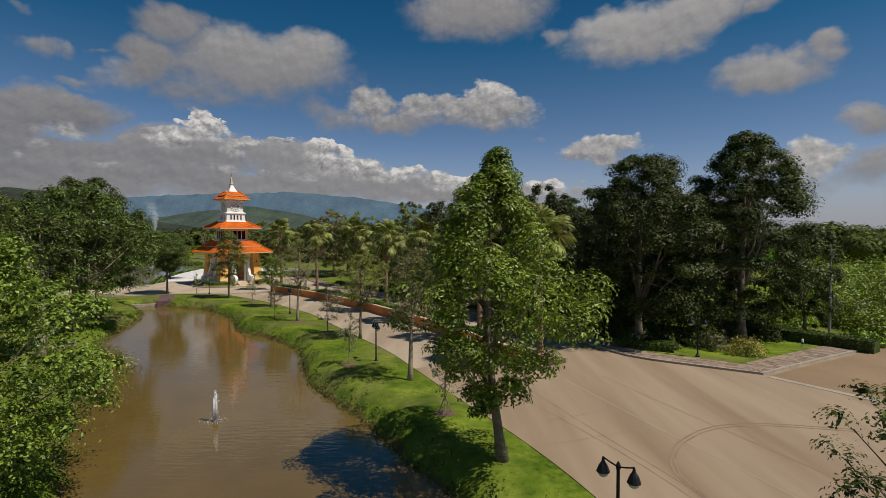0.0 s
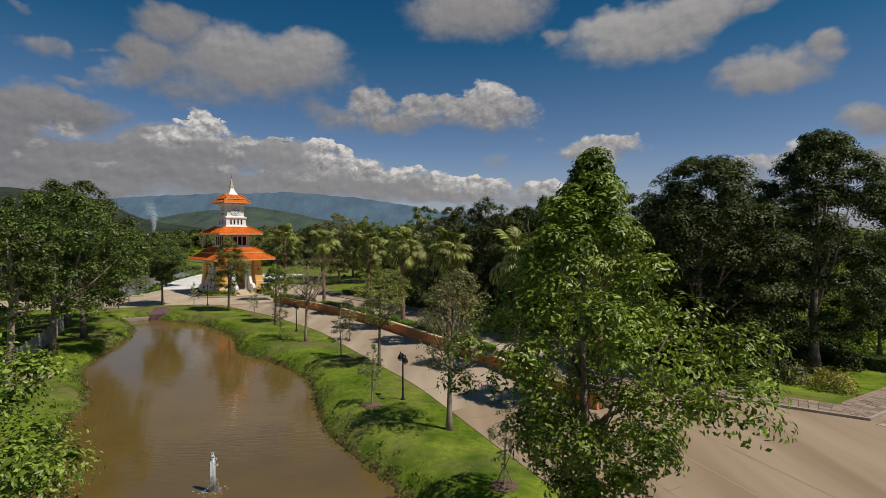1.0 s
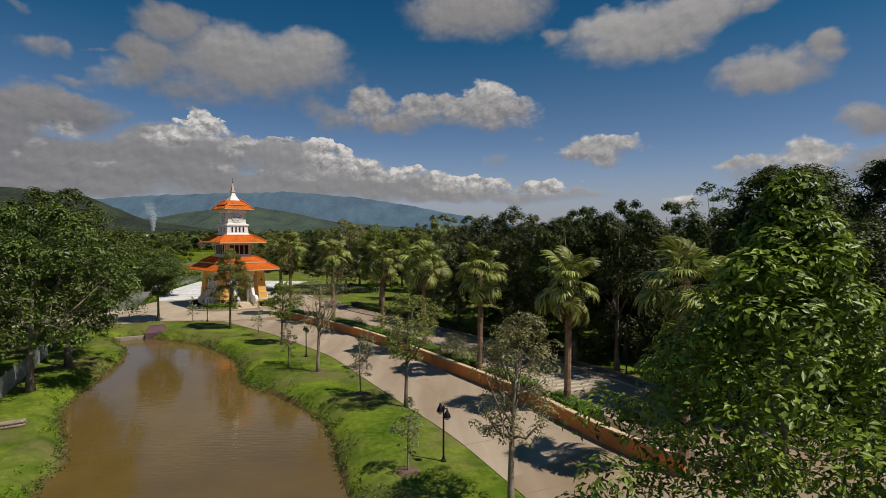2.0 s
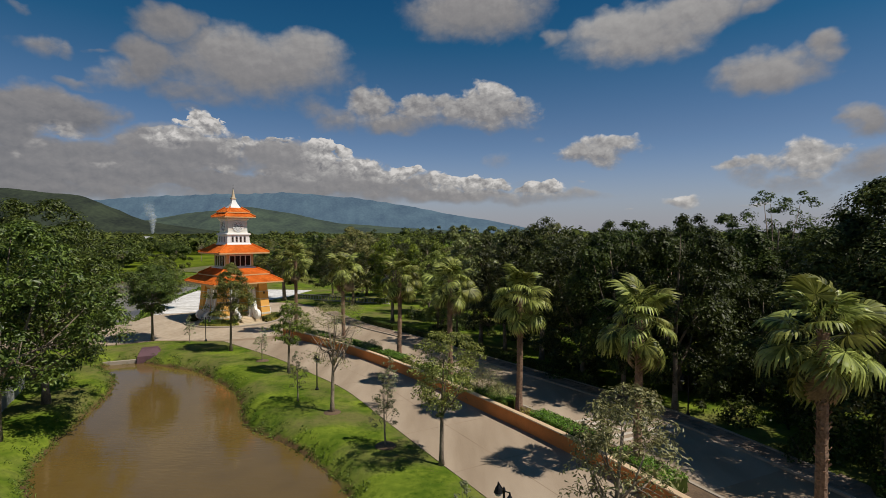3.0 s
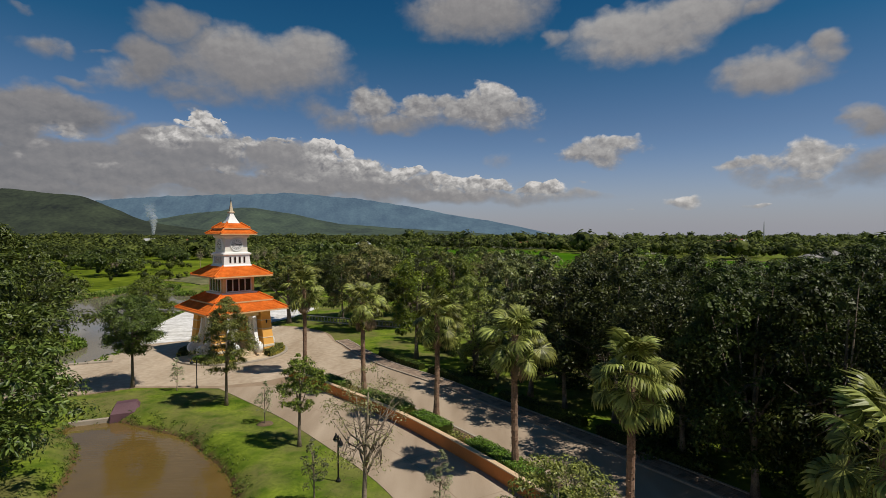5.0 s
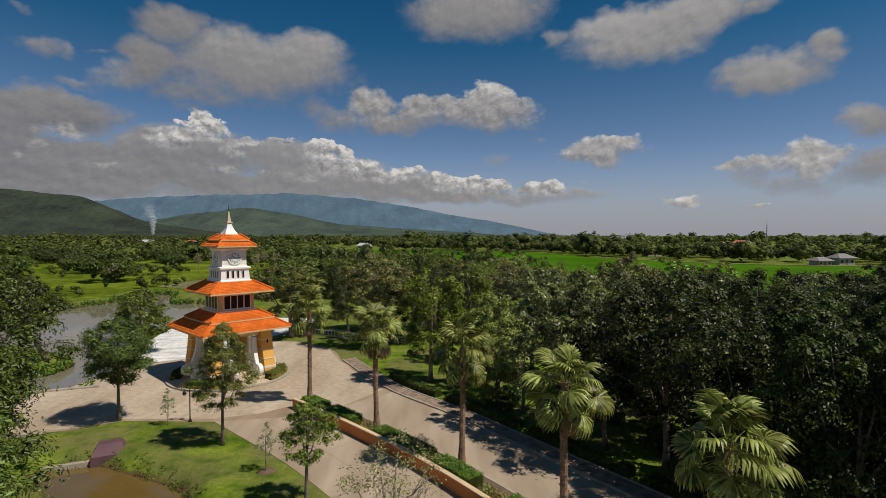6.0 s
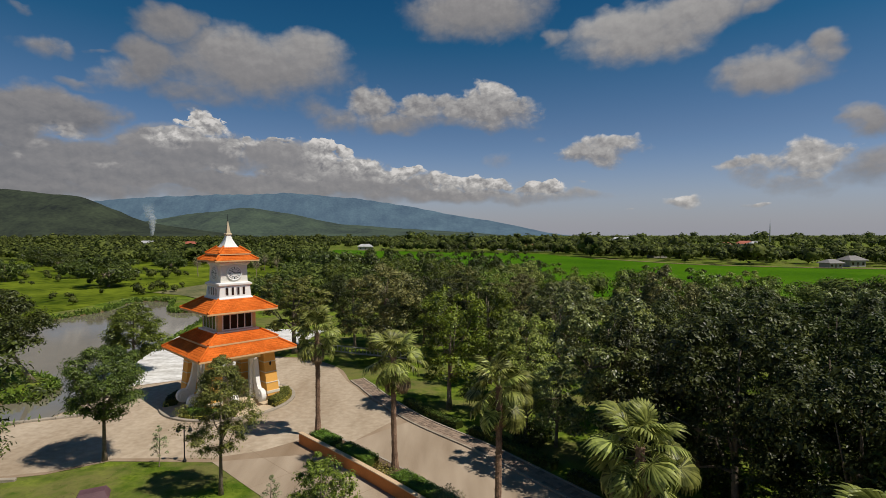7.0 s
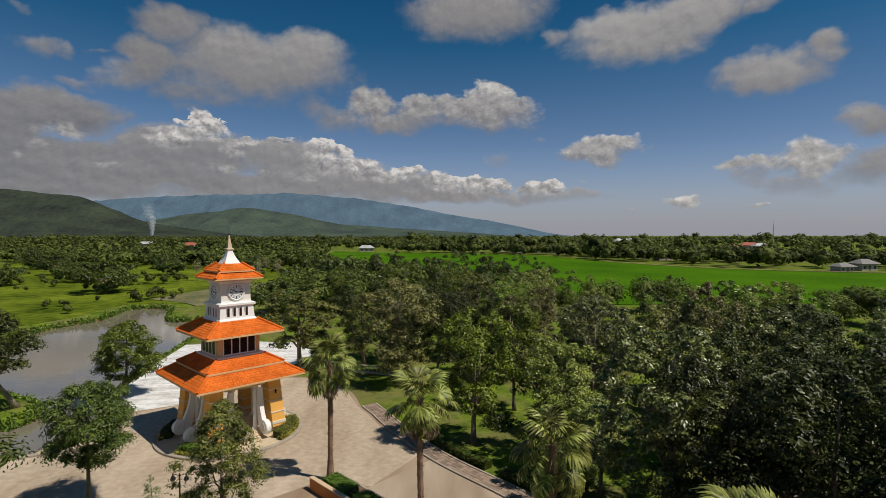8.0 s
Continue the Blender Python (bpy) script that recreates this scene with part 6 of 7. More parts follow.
# ---- corrugated fence on the far bank ----
FENCE = material("fence_sheet", (0.42, 0.43, 0.42), 0.6, metal=0.3, spread=0.3, scale=0.8, fine=6.0)
fl = smooth_line([(-33.8, 42.5), (-36.4, 48.5), (-39.8, 55.5), (-43.4, 62.5)], 1.9)
fence = thing("sheet_fence", 0, 0, 0, 0, "weathered grey corrugated metal fence on the bank", "fence")
for a, b in zip(fl, fl[1:]):
    bm = bmesh.new()
    n = 14
    d = (b - a) / n
    nn = np.array((d[1], -d[0])) / np.linalg.norm(d)
    rows = [[bm.verts.new((*(a + d * i + nn * (0.035 if i % 2 else -0.035)), z)) for i in range(n + 1)] for z in (-0.2, 1.55)]
    for i in range(n):
        bm.faces.new((rows[0][i], rows[0][i + 1], rows[1][i + 1], rows[1][i]))
    r = bmesh.ops.solidify(bm, geom=bm.faces[:], thickness=0.02)
    part("sheet", bm, FENCE, fence)
    bm = bmesh.new()
    box(bm, a[0] - 0.05, a[1] - 0.05, -0.3, a[0] + 0.05, a[1] + 0.05, 1.7)
    part("post", bm, GREY_M, fence)
logs = thing("log_pile", -31.4, 43.0, 0.05, 30, "short pile of cut logs on the bank", "logs")
for k in range(5):
    bm = bmesh.new()
    tube(bm, [(-1.1 + 0.2 * k, 0.24 * (k % 3), 0.12 + 0.2 * (k // 3)), (1.0, 0.24 * (k % 3) + 0.1, 0.12 + 0.2 * (k // 3))], [0.12, 0.11], 8)
    part("log", bm, BARK_PALE, logs)

# ---- balustrade behind the tower ----
bal = thing("balustrade", 0, 0, 0, 0, "weathered whitish concrete balustrade at the end of the drive", "balustrade")
bl = np.linspace((-37.0, 124.5), (-17.5, 116.0), 33)
dirn = (bl[1] - bl[0]) / np.linalg.norm(bl[1] - bl[0])
ang = math.degrees(math.atan2(dirn[1], dirn[0]))
mid_b = (bl[0] + bl[-1]) / 2
half_b = np.linalg.norm(bl[-1] - bl[0]) / 2 + 0.2
for z0, z1, w in ((-0.1, 0.18, 0.16), (0.92, 1.05, 0.14)):
    bm = bmesh.new()
    box(bm, -half_b, -w, z0, half_b, w, z1, 0.02, Matrix.Translation((*mid_b, 0)) @ Matrix.Rotation(radians(ang), 4, "Z"))
    part("rail", bm, WHITE_OLD, bal)
bm = bmesh.new()
loft(bm, [round_ring(r, z, 8) for r, z in ((0.08, 0.17), (0.05, 0.24), (0.11, 0.42), (0.06, 0.68), (0.05, 0.8), (0.09, 0.93))])
first_bal = part("baluster", bm, WHITE_OLD, bal)
first_bal.matrix_basis = pose(*bl[0], 0)
for p in bl[1:]:
    ob = new("baluster", first_bal.data)
    ob.parent = bal
    ob.matrix_basis = pose(*p, 0)

# short white marker post beside the corner walk
mk = thing("marker_post", 30.0, 43.6, 0.0, 20, "short white marker post beside the corner walk", "post")
bm = bmesh.new()
loft(bm, [round_ring(0.09, -0.1, 10), round_ring(0.09, 0.62, 10), round_ring(0.075, 0.68, 10), round_ring(0.03, 0.71, 10)])
part("shaft", bm, WHITE, mk, smooth=True)
bm = bmesh.new()
loft(bm, [round_ring(0.095, 0.30, 10), round_ring(0.095, 0.42, 10)])
part("band", bm, BLACK_M, mk, "dark painted band")


# ---- shade planting under the wood ----
rng = np.random.default_rng(301)
# dark shrubs added so that the shaded wood floor stays dark
shade_bush = bush(3.5, 66.0, 1.5, 1.6, LEAF_D, 300, "dark understorey shrub added for the deep shade in the wood", 500, 0.0, 0.3, group="understorey shrubs")
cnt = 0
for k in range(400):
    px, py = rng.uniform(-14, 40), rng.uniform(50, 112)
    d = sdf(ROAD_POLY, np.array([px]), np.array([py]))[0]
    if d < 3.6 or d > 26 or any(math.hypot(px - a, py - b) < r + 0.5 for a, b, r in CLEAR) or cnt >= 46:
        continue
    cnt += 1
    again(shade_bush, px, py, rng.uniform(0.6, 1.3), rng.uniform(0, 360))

# weeds along the waterline and tufts on the lawn
def tufts(name, pts, label, mat, seed, h=0.3, per=9):
    rng = np.random.default_rng(seed)
    c = np.repeat(pts, per, 0)
    off = rng.normal(0, 0.14, c.shape)
    off[:, 2] = np.abs(rng.normal(0.35 * h, 0.3 * h, len(c)))
    nrm = unit(rng.normal(size=c.shape) * np.array([1, 1, 0.5]) + np.array([0, 0, 0.35]))
    ob = new(name, leaf_mesh(name, c + off, nrm, h * 0.9, h * 0.3, mat, rng))
    return tagged(ob, label, "weeds", kind="stuff")


def shore_points(poly, n, seed, inside=0.15, outside=1.3):
    rng = np.random.default_rng(seed)
    closed = np.vstack([poly, poly[:1]])
    seg = np.linalg.norm(np.diff(closed, axis=0), axis=1)
    i = rng.choice(len(seg), n, p=seg / seg.sum())
    p = closed[i] + (closed[i + 1] - closed[i]) * rng.uniform(0, 1, (n, 1)) + rng.normal(0, 0.5, (n, 2))
    d = sdf(poly, p[:, 0], p[:, 1])
    p = p[(d > -inside) & (d < outside)]
    return np.stack([p[:, 0], p[:, 1], ground_height(p[:, 0], p[:, 1])], 1)


WEED_L = leaf_material("weed_leaf", (0.08, 0.165, 0.012), (0.15, 0.23, 0.03), 0.6)
DRY_L = leaf_material("dry_grass", (0.16, 0.13, 0.05), (0.24, 0.19, 0.08), 0.8)
tufts("bank_weeds", shore_points(POND, 2600, 1), "leafy green weeds along the pond bank", WEED_L, 2, 0.22, 8)
tufts("lake_weeds", shore_points(POND_2, 3200, 3), "tall weeds along the lake shore", WEED_L, 4, 0.8, 7)
lp = np.stack([rng.uniform(-46, 6, 9000), rng.uniform(16, 84, 9000)], 1)
dd = np.minimum(sdf(ROAD_POLY, lp[:, 0], lp[:, 1]), sdf(POND, lp[:, 0], lp[:, 1]))
lp = lp[(dd > 0.5)]
lp = np.stack([lp[:, 0], lp[:, 1], ground_height(lp[:, 0], lp[:, 1])], 1)
sel = np.sin(lp[:, 0] * 0.35 + 1) * np.sin(lp[:, 1] * 0.21) > 0.25
tufts("lawn_tufts", lp[~sel], "uneven tufts of green lawn grass", WEED_L, 5, 0.08, 6)
tufts("dry_tufts", lp[sel], "patches of dry straw-coloured grass", DRY_L, 6, 0.08, 6)

# ---- fields and far country ----
FIELD = [(-140, 640), (-67, 594), (29, 550), (73, 524), (96, 427), (133, 352), (186, 317), (260, 300), (230, 190), (120, 182), (20, 195), (-60, 260), (-100, 380)]
bm = bmesh.new()
slab(bm, FIELD, -0.2, 0.22)
tagged(mesh_object("ground_rice_field", bm, RICE), "vivid green flat rice field", "rice field", kind="structure")
dyke = smooth_line([(96, 431), (133, 356), (186, 321), (262, 304)], 12)
strip("path_dyke", dyke, -1.5, 1.5, -0.2, 0.4, DIRT_ROAD, "brown field road beyond the rice", "field road")
MEADOW = material("meadow", (0.030, 0.080, 0.003), 0.95, spread=0.6, scale=0.045, fine=0.35, bump=0.6, tint=(0.120, 0.150, 0.012), spec=0.03)
PATH_D = material("dry_track", (0.060, 0.095, 0.012), 0.95, spread=0.4, scale=0.10, fine=0.8, bump=0.4, tint=(0.17, 0.145, 0.065))
for nm, poly, mat, z, lab in (("ground_meadow", [(-330, 470), (-190, 430), (-70, 400), (-64, 250), (-66, 196), (-90, 196), (-108, 194), (-107, 172), (-112, 140), (-150, 150), (-260, 240)], MEADOW, 0.16, "sunlit green meadow beyond the lake"),
                              ("ground_track", [(-107, 205), (-92, 196), (-86, 190), (-80, 198), (-88, 222), (-80, 246), (-64, 262), (-66, 270), (-90, 258), (-102, 236)], PATH_D, 0.24, "dry bare earth track through the meadow")):
    bm = bmesh.new()
    slab(bm, poly, -0.2, z)
    tagged(mesh_object(nm, bm, mat), lab, "meadow", kind="structure")
# single trees on the meadow
meadow_tree = tree(-133, 224, 10.5, 1.6, 9.5, "umbrella", LEAF_G, BARK, 6500, 60, 0.95, 64, "wide flat-crowned dark meadow tree", group="meadow trees", trunk_r=0.4, limbs=6, clump_r=0.24)
for mx, my, ms, mt in ((-168, 262, .8, 1.0), (-190, 215, .8, 1.0), (-205, 300, .85, 1.1), (-150, 300, .75, 1.1), (-118, 330, .75, 1.1), (-62, 226, .95, 1.15), (-50, 203, .9, 1.2), (-74, 290, .85, 1.2), (-150, 182, .6, 1.1), (-230, 270, .9, 1.1), (-245, 340, .9, 1.1), (-175, 345, .8, 1.1), (-130, 372, .8, 1.1), (-210, 385, .8, 1.1), (-95, 345, .8, 1.1), (-186, 244, .7, 1.2), (-122, 146, .5, 1.3)):
    again(meadow_tree, mx, my, ms, mx * 7 % 360, mt, label="broad dark tree on the meadow")
for mx, my in ((-113, 262), (-99, 254), (-93, 258), (-122, 268), (-88, 270), (-104, 300)):
    again(lawn_kinds[2], mx, my, 1.1, mx * 11 % 360, label="slim young meadow tree with a pale stem")
for mx, my, ms, mt in ((-47, 196, .95, 1.3), (-36, 204, 1.0, 1.3), (-24, 214, .9, 1.3), (-1, 206, .9, 1.15), (-12, 192, .7, 1.4), (10, 198, .6, 1.5), (-58, 176, .6, 1.3)):
    again(meadow_tree, mx, my, ms, mx * 7 % 360, mt, label="broad dark flat-crowned tree at the field edge")
for mx, my, ms in ((-20, 168, 0.95), (-10, 160, 1.0), (0, 166, 1.0), (-16, 178, 1.05), (6, 176, 1.0), (-28, 182, 1.05), (-44, 182, 0.9), (14, 168, 0.9), (-4, 150, 0.9)):
    again(back_kinds[int(ms * 20) % 3], mx, my, ms, mx * 13 % 360)
for mx, my, ms in ((-15, 206, 1.2), (-7, 213, 1.25), (4, 211, 1.1), (12, 207, 1.0), (-31, 210, 1.15)):
    again(back_kinds[1], mx, my, ms, mx * 17 % 360, 1.08, label="tall dark tree at the edge of the rice field")


def far_wood(name, pts, sizes, seed, label, quads=26, fine=1.0):
    """A far belt of trees: each a few overlapping lumpy crowns with a fringe of leaf sprays."""
    rng = np.random.default_rng(seed)
    bm = bmesh.new()
    bmesh.ops.create_icosphere(bm, subdivisions=1, radius=1.0)
    ball = np.array([v.co[:] for v in bm.verts])
    tris = np.array([[v.index for v in f.verts] for f in bm.faces])
    bm.free()
    # lobes: one or two big, some small, for each tree
    lobes = 3
    n = len(pts)
    wide = rng.uniform(0.34, 0.60, n)
    ang = rng.uniform(0, 6.283, (n, lobes))
    off = rng.uniform(0.25, 0.75, (n, lobes)) * wide[:, None]
    off[:, 0] *= 0.2
    cx_ = pts[:, None, 0] + sizes[:, None] * off * np.cos(ang)
    cy_ = pts[:, None, 1] + sizes[:, None] * off * np.sin(ang)
    rad = sizes[:, None] * wide[:, None] * np.concatenate([np.full((n, 1), 0.95), rng.uniform(0.45, 0.75, (n, lobes - 1))], 1)
    cz_ = sizes[:, None] * np.concatenate([np.full((n, 1), 0.62), rng.uniform(0.35, 0.72, (n, lobes - 1))], 1)
    cz_ = np.minimum(cz_, sizes[:, None] - rad * 0.6)
    cen = np.stack([cx_, cy_, cz_], -1).reshape(-1, 3)
    rad = rad.ravel()
    m, k = len(cen), len(ball)
    bumps = (0.74 if fine > 0.5 else 0.55) + rng.normal(0, 0.10, (m, k))
    v = cen[:, None] + ball[None] * (rad[:, None] * bumps)[..., None] * np.array([1, 1, 0.78])
    v[..., 2] = np.maximum(v[..., 2], 0.05)
    f = (tris[None] + (np.arange(m) * k)[:, None, None]).reshape(-1, 3)
    # fringe
    i = np.repeat(np.arange(m), quads)
    d = unit(rng.normal(size=(len(i), 3)) + np.array([0, 0, 0.5]))
    pos = cen[i] + d * (rad[i] * rng.uniform(0.72, 1.10, len(i)))[:, None] * np.array([1, 1, 0.8])
    nrm = unit(d + np.array([0, 0, 0.25]) + rng.normal(0, 0.22, d.shape))
    t = unit(np.cross(nrm, rng.normal(size=nrm.shape)))
    s2 = np.cross(nrm, t)
    h = (rad[i] * rng.uniform(0.22, 0.42, len(i)) * fine)[:, None]
    q = np.stack([pos - t * h, pos + s2 * h * 0.7, pos + t * h, pos - s2 * h * 0.7], 1)
    me = bpy.data.meshes.new(name)
    nv, nq = m * k, len(i)
    me.vertices.add(nv + 4 * nq)
    me.vertices.foreach_set("co", np.concatenate([v.reshape(-1, 3), q.reshape(-1, 3)]).ravel())
    loops = np.concatenate([f.ravel(), (nv + np.arange(nq)[:, None] * 4 + np.arange(4)).ravel()])
    me.loops.add(len(loops))
    me.loops.foreach_set("vertex_index", loops)
    me.polygons.add(len(f) + nq)
    me.polygons.foreach_set("loop_start", np.concatenate([np.arange(len(f)) * 3, 3 * len(f) + np.arange(nq) * 4]))
    me.materials.append(FAR_L)
    me.update(calc_edges=True)
    me.polygons.foreach_set("use_smooth", np.arange(len(f) + nq) < len(f))
    return tagged(new(name, me), label, "woodland", kind="stuff")


def scatter(n, seed, box_, keep):
    rng = np.random.default_rng(seed)
    x = rng.uniform(box_[0], box_[1], n)
    y = np.sqrt(rng.uniform(box_[2] ** 2, box_[3] ** 2, n))
    k = keep(x, y)
    return np.stack([x[k], y[k], 0 * x[k]], 1)


MEAD = [(-330, 400), (-190, 345), (-70, 330), (-64, 250), (-66, 196), (-108, 194), (-112, 140), (-150, 150), (-260, 240)]
FIELD_W = FIELD
west = scatter(3000, 11, (-1000, -10, 150, 1500), lambda x, y: (sdf(MEAD, x, y) > 5) & (sdf(FIELD_W, x, y) > 4) & (sdf(POND_2, x, y) > 9) & (x > -0.95 * y - 60) & (x < -70 + 0.0 * y + np.where(y > 520, 400, 0)) & ((y > 300) | (x < -120)))
east = scatter(1700, 12, (-140, 1300, 330, 1500), lambda x, y: (sdf(FIELD_W, x, y) > np.where(x > 90, 15, 5)) & (x < 0.95 * y + 40) & (y > 475 - 0.9 * np.clip(x, 0, 170)))
edge_w = scatter(900, 13, (-20, 330, 150, 330), lambda x, y: (sdf(FIELD_W, x, y) > 3) & (sdf(FIELD_W, x, y) < 32) & (y < 215 + 0.1 * x) & (y > 150))
inner = scatter(900, 14, (-110, 60, 172, 420), lambda x, y: (sdf(FIELD_W, x, y) > 2) & (sdf(MEAD, x, y) > 2) & (x > -66) & (x < -24) & (y < 330))
back_w = scatter(1900, 17, (-70, 420, 300, 620), lambda x, y: (sdf(FIELD_W, x, y) > np.where(x > 105, 12, 4)) & (sdf(FIELD_W, x, y) < 110) & (y > 330 + 0.0 * x) & (np.hypot(x - 206, y - 329) > 15) & (np.hypot(x - 82, y - 589) > 22))
side_w = scatter(420, 18, (70, 330, 105, 300), lambda x, y: (x > 0.64 * y) & (x < 1.15 * y) & (sdf(FIELD_W, x, y) > 4))
west_near = scatter(1500, 23, (-460, -66, 300, 540), lambda x, y: (sdf(MEAD, x, y) > 4) & (sdf(FIELD_W, x, y) > 4) & (x > -0.9 * y - 20))
rngf = np.random.default_rng(15)
mb = scatter(900, 21, (-260, -66, 150, 420), lambda x, y: (sdf(POND_2, x, y) > 3) & (x > -0.8 * y - 20) & (np.sin(x * 0.05) * np.sin(y * 0.043) > 0.1))
far_wood("meadow_bushes", mb, rngf.uniform(1.2, 4.2, len(mb)), 22, "scattered low bushes on the meadow", 44, 0.6)
for nm, pts, lo, hi, lab in (("far_wood_west", west, 6, 12, "distant dense green tropical woodland"), ("near_wood_west", west_near, 5, 10, "dense scrub and trees beyond the meadow"), ("far_wood_east", east, 7, 14, "distant belt of trees beyond the rice field"), ("field_back_wood", back_w, 6, 12, "dense dark trees along the far side of the rice field"), ("side_wood", side_w, 6, 12, "belt of trees beyond the side road"), ("field_edge_wood", edge_w, 5, 9, "low trees along the field edge"), ("mid_wood", inner, 7, 12, "green trees between the wood and the fields")):
    far_wood(nm, pts, (lo + (hi - lo) * rngf.beta(1.6, 2.2, len(pts)) * np.where(rngf.uniform(0, 1, len(pts)) < 0.07, 2.3, 1.0)) + pts[:, 1] * 0.002, 16, lab, 420 if nm == "side_wood" else 300 if nm in ("mid_wood", "field_edge_wood") else 34, 0.3 if nm in ("side_wood", "mid_wood", "field_edge_wood") else 0.75)


# far houses
ROOFS = [material("far_roof_red", (0.36, 0.10, 0.06), 0.8, scale=0.2, fine=2.0), material("far_roof_blue", (0.12, 0.2, 0.42), 0.7, scale=0.2, fine=2.0), material("far_roof_grey", (0.22, 0.205, 0.20), 0.8, scale=0.2, fine=2.0), material("far_roof_white", (0.42, 0.42, 0.42), 0.7, scale=0.2, fine=2.0)]
FAR_WALL = material("far_wall", (0.36, 0.34, 0.31), 0.85, scale=0.2, fine=2.0)


def far_house(x, y, w, d, h, roof, turn, label):
    root = thing("house", x, y, 0.0, turn, label, "house", "far houses")
    bm = bmesh.new()
    box(bm, -w / 2, -d / 2, -0.3, w / 2, d / 2, h)
    part("wall", bm, FAR_WALL, root)
    bm = bmesh.new()
    o = 1.0
    loft(bm, [square_ring(w / 2 + o, h - 0.1, d / 2 + o), square_ring(w / 2 + o, h + 0.15, d / 2 + o), square_ring(w / 2 - d * 0.35, h + d * 0.34, 0.2)])
    part("roof", bm, roof, root)
    for k in range(3):
        xx = -w / 2 + w * (k + 0.5) / 3
        bm = bmesh.new()
        box(bm, xx - 0.7, -d / 2 - 0.05, h * 0.3, xx + 0.7, -d / 2 + 0.1, h * 0.72)
        part("window", bm, GLASS_D, root)
    bm = bmesh.new()
    box(bm, -0.6, -d / 2 - 0.06, 0, 0.6, -d / 2 + 0.1, min(2.2, h * 0.28 + 1.0))
    part("door", bm, BARK, root)


for hx, hy, hw, hd, hh, rk, tn, lab in ((-104, 640, 16, 9, 4, 3, 10, "white-roofed house among far trees"), (-50, 900, 20, 12, 6, 0, 0, "red-roofed house among far trees"), (52, 640, 16, 9, 5, 2, 20, "grey-roofed house beyond the field"),
                                        (74, 588, 15, 9, 5, 0, -10, "red-roofed house at the field edge"), (90, 590, 18, 8, 3.5, 1, 5, "blue-roofed shed at the field edge"), (150, 445, 12, 8, 4, 0, 15, "red-roofed house behind the field road"),
                                        (262, 560, 18, 10, 6, 3, 5, "pale building among far trees"), (318, 600, 14, 10, 7, 3, -5, "pale building among far trees"), (292, 540, 12, 8, 5, 2, 8, "grey-roofed house among far trees"), (176, 470, 10, 8, 4, 2, -8, "grey-roofed house behind the field road"), (228, 500, 11, 8, 5, 0, 12, "red-roofed house among far trees"), (60, 604, 12, 8, 4.5, 3, 4, "pale-roofed house at the field edge"), (285, 600, 16, 10, 6, 0, 10, "red-roofed house among far trees"), (330, 640, 18, 10, 7, 0, -15, "red-roofed house among far trees"),
                                        (214, 334, 10, 7.5, 3.8, 2, 10, "grey hip-roofed house at the field edge"), (197, 327, 9, 6, 2.6, 2, 15, "low grey-roofed outbuilding at the field edge"), (240, 790, 30, 14, 9, 3, 0, "pale building among far trees"), (-260, 560, 18, 10, 5, 3, 0, "white-roofed house among far trees"), (-420, 760, 20, 10, 6, 3, 10, "white-roofed house among far trees"), (-330, 690, 20, 10, 6, 0, 10, "red-roofed house among far trees")):
    far_house(hx, hy, hw, hd, hh, ROOFS[rk], tn, lab)
mast = thing("radio_mast", 520, 900, 0, 0, "thin far radio mast", "mast")
bm = bmesh.new()
loft(bm, [square_ring(0.7, -1), square_ring(0.5, 30), square_ring(0.25, 36)])
part("lattice", bm, GREY_M, mast)
bm = bmesh.new()
loft(bm, [round_ring(0.15, 35.5, 6), round_ring(0.08, 42, 6)])
part("antenna", bm, GREY_M, mast)


# ---- hills and mountains ----
def ridge(name, profile, dist, depth, mat, seed, label):
    """A range whose crest follows the profile; spurs and gullies run down its slopes."""
    pts = np.array(profile, float)
    xs = np.arange(pts[0, 0], pts[-1, 0], 16.0)
    crest = np.interp(xs, pts[:, 0], pts[:, 1])
    kern = np.hanning(13) / np.hanning(13).sum()
    crest = np.convolve(np.pad(crest, 6, mode="edge"), kern, "valid")
    rows = 30
    verts = []
    for j in range(rows):
        k = j / (rows - 1)
        prof = (1 - abs(2 * k - 1)) ** 0.85
        for i, x in enumerate(xs):
            n = noise.fractal(Vector((x * 0.004 + seed, k * depth * 0.004, seed)), 1.0, 2.0, 5)
            spur = noise.ridged_multi_fractal(Vector((x * 0.0042 + 3 * seed, k * depth * 0.0016, seed)), 0.9, 2.1, 5, 1.0, 2.0) - 1.0
            tree_top = 2.2 * noise.noise(Vector((x * 0.11, k * depth * 0.11, seed)))
            slope = 1 - prof * 0.94
            verts.append((x, dist + depth * (k - 0.5), max(-5.0, crest[i] * prof * (1 + (0.30 * n + 0.34 * spur) * slope) - 2 + tree_top)))
    m = len(xs)
    faces = [(j * m + i, j * m + i + 1, (j + 1) * m + i + 1, (j + 1) * m + i) for j in range(rows - 1) for i in range(m - 1)]
    tagged(new(name, raw_mesh(name, verts, faces, mat, True)), label, "mountain", kind="structure")


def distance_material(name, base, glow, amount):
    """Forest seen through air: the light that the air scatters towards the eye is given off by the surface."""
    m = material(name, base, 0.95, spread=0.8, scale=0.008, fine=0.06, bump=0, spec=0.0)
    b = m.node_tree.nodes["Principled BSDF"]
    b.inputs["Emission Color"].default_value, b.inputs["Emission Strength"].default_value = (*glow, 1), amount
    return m


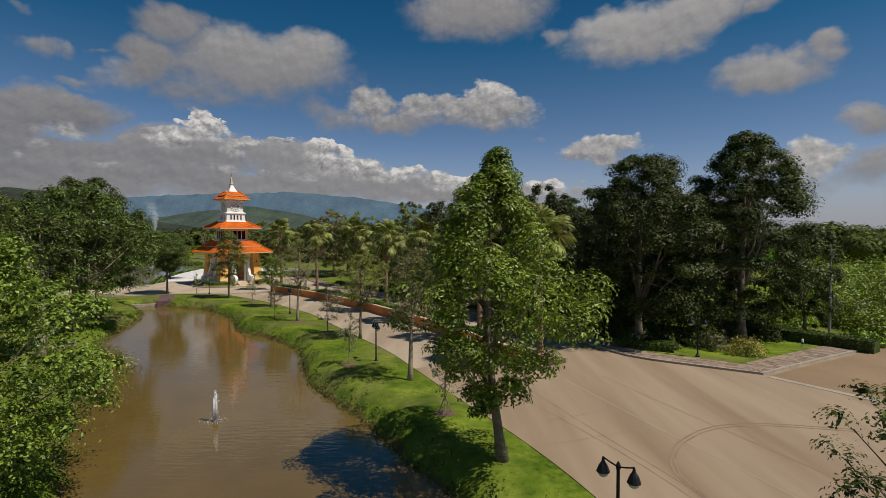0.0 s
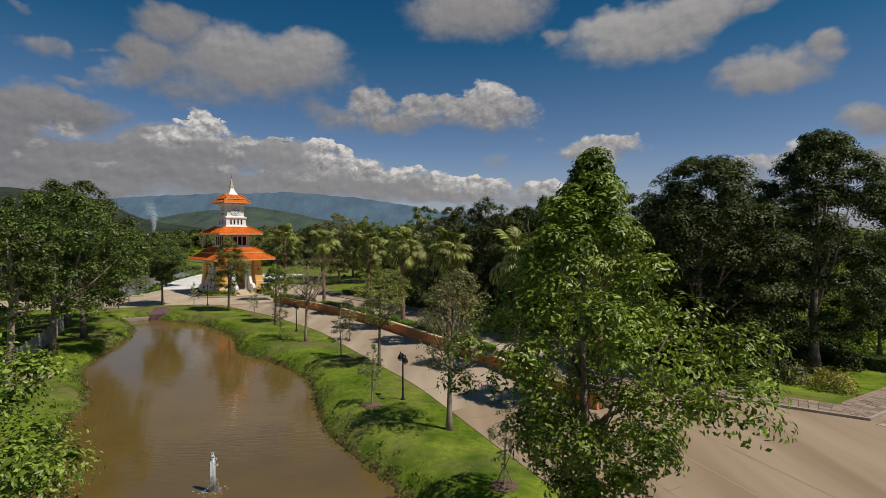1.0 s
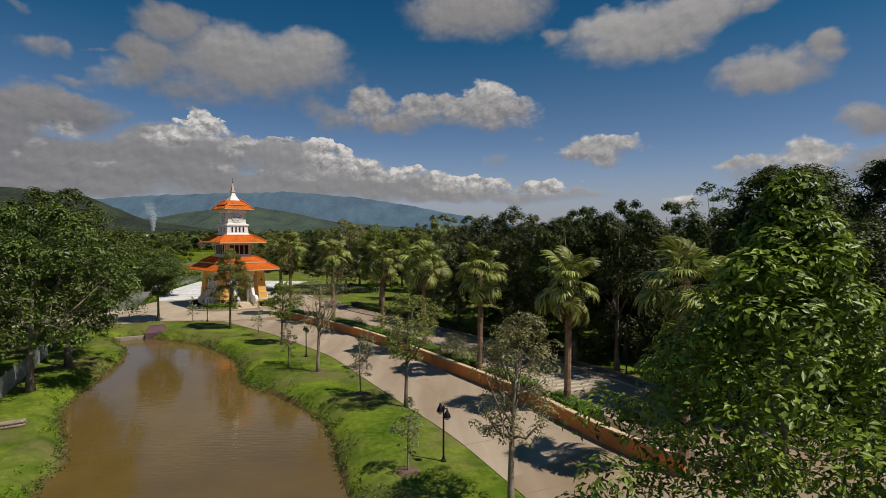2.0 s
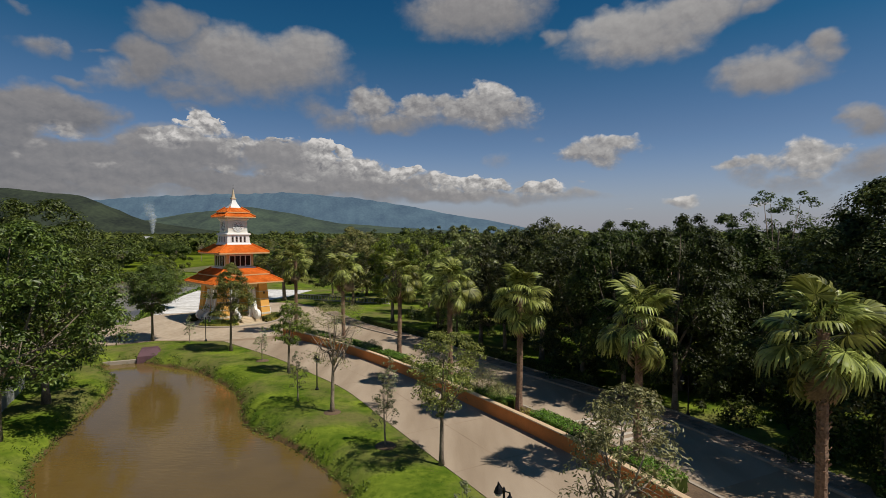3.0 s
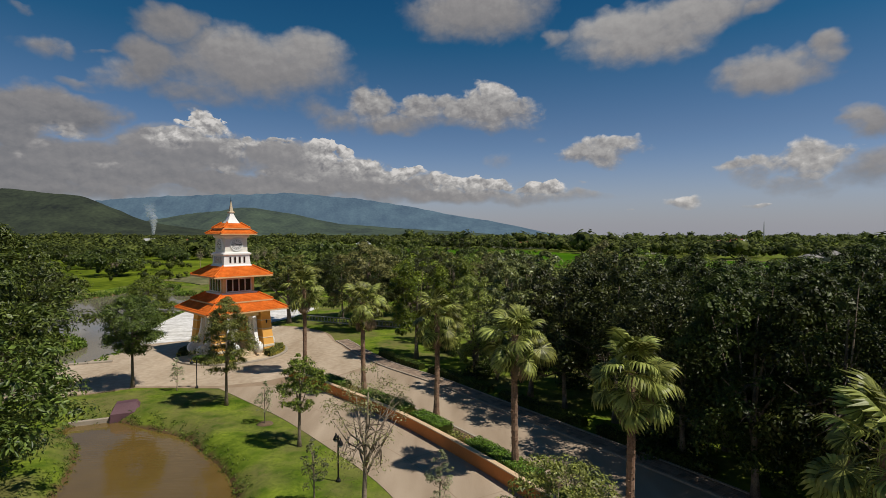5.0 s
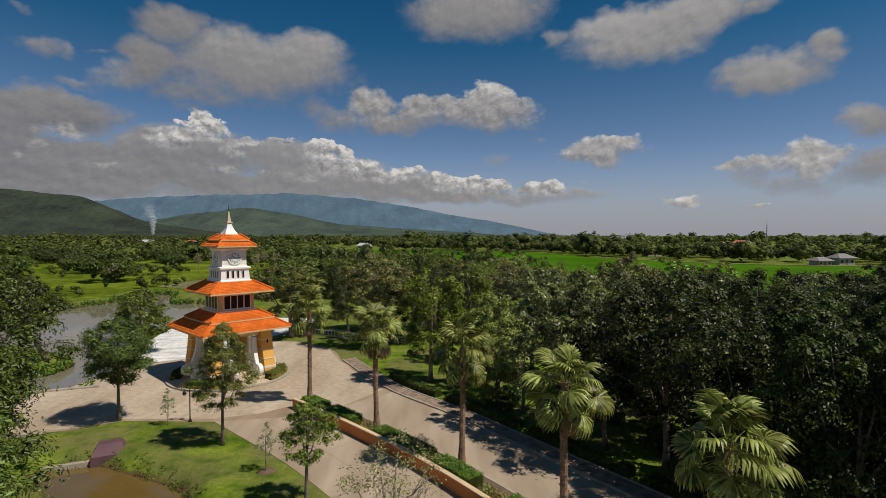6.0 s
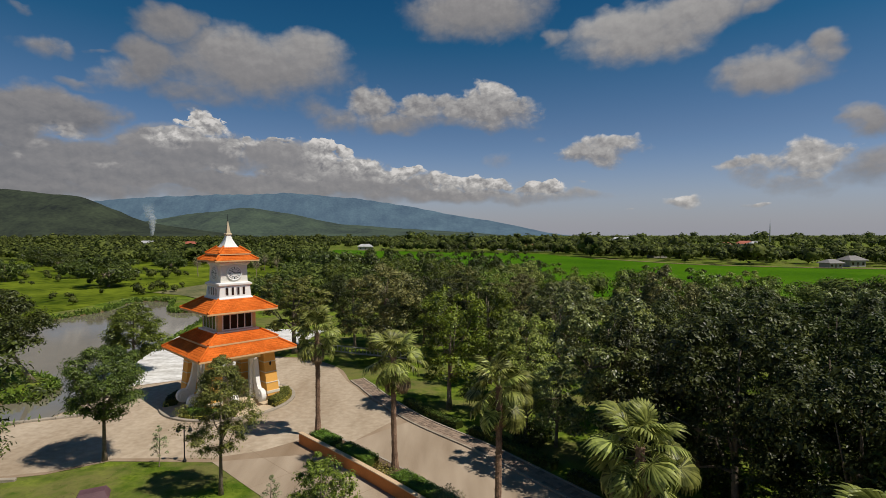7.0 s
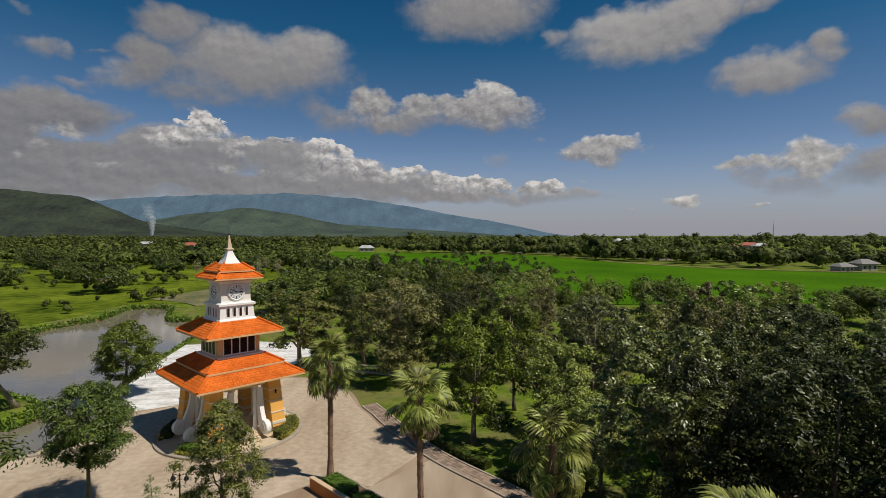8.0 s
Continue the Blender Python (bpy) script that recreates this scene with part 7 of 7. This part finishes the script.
# haze is emission; the near hill's cloud shadow is in its dark base colour
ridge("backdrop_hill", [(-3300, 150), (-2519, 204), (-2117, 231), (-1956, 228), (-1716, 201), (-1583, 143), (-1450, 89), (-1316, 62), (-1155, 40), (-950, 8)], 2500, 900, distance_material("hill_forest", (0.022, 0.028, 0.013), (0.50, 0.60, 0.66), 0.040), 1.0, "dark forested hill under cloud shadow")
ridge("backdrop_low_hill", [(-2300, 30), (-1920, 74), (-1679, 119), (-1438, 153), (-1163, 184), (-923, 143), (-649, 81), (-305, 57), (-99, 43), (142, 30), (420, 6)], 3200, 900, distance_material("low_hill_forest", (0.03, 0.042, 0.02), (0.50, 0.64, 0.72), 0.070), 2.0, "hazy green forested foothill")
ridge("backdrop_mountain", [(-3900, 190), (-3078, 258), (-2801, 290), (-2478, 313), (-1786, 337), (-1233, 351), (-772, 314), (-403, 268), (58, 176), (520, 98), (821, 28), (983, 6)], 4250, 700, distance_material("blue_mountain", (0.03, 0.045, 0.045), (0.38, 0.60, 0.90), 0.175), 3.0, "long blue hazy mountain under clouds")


# ---- a thin smoke plume far off ----
SMOKE = bpy.data.materials.new("smoke")
SMOKE.use_nodes = True
nt = SMOKE.node_tree
nt.nodes.clear()
s_out = nt.nodes.new("ShaderNodeOutputMaterial")
s_mix = nt.nodes.new("ShaderNodeMixShader")
s_dif = nt.nodes.new("ShaderNodeBsdfDiffuse")
s_dif.inputs["Color"].default_value = (0.62, 0.66, 0.72, 1)
s_tra = nt.nodes.new("ShaderNodeBsdfTransparent")
s_tc = nt.nodes.new("ShaderNodeTexCoord")
s_nz = nt.nodes.new("ShaderNodeTexNoise")
s_nz.inputs["Scale"].default_value, s_nz.inputs["Detail"].default_value = 0.05, 5
s_sep = nt.nodes.new("ShaderNodeSeparateXYZ")
s_fade = nt.nodes.new("ShaderNodeMapRange")
s_fade.inputs["From Min"].default_value, s_fade.inputs["From Max"].default_value = 25, 105
s_fade.inputs["To Min"].default_value, s_fade.inputs["To Max"].default_value = 0.75, 0.0
s_mul = nt.nodes.new("ShaderNodeMath")
s_mul.operation = "MULTIPLY"
nt.links.new(s_tc.outputs["Object"], s_nz.inputs["Vector"])
nt.links.new(s_tc.outputs["Object"], s_sep.inputs[0])
nt.links.new(s_sep.outputs[2], s_fade.inputs["Value"])
nt.links.new(s_fade.outputs["Result"], s_mul.inputs[0])
nt.links.new(s_nz.outputs["Fac"], s_mul.inputs[1])
nt.links.new(s_mul.outputs[0], s_mix.inputs[0])
nt.links.new(s_tra.outputs[0], s_mix.inputs[1])
nt.links.new(s_dif.outputs[0], s_mix.inputs[2])
nt.links.new(s_mix.outputs[0], s_out.inputs["Surface"])
plume = thing("smoke_plume", -822, 1500, 0, 0, "thin pale smoke plume rising from far fields", "smoke")
rng = np.random.default_rng(40)
for k in range(9):
    z = 22 + 9.5 * k
    r = 5 + 1.5 * k
    bm = bmesh.new()
    bmesh.ops.create_icosphere(bm, subdivisions=2, radius=1.0)
    for vv in bm.verts:
        d = 1 + 0.3 * noise.noise(vv.co * 1.7 + Vector((k * 3.1, 0, 0)))
        vv.co = Vector((vv.co.x * r * d - 3.2 * k * 0.4 * (k > 4) + rng.uniform(-0.2, 0.2), vv.co.y * r * d, z + vv.co.z * 9 * d))
    part("puff", bm, SMOKE, plume, smooth=True)
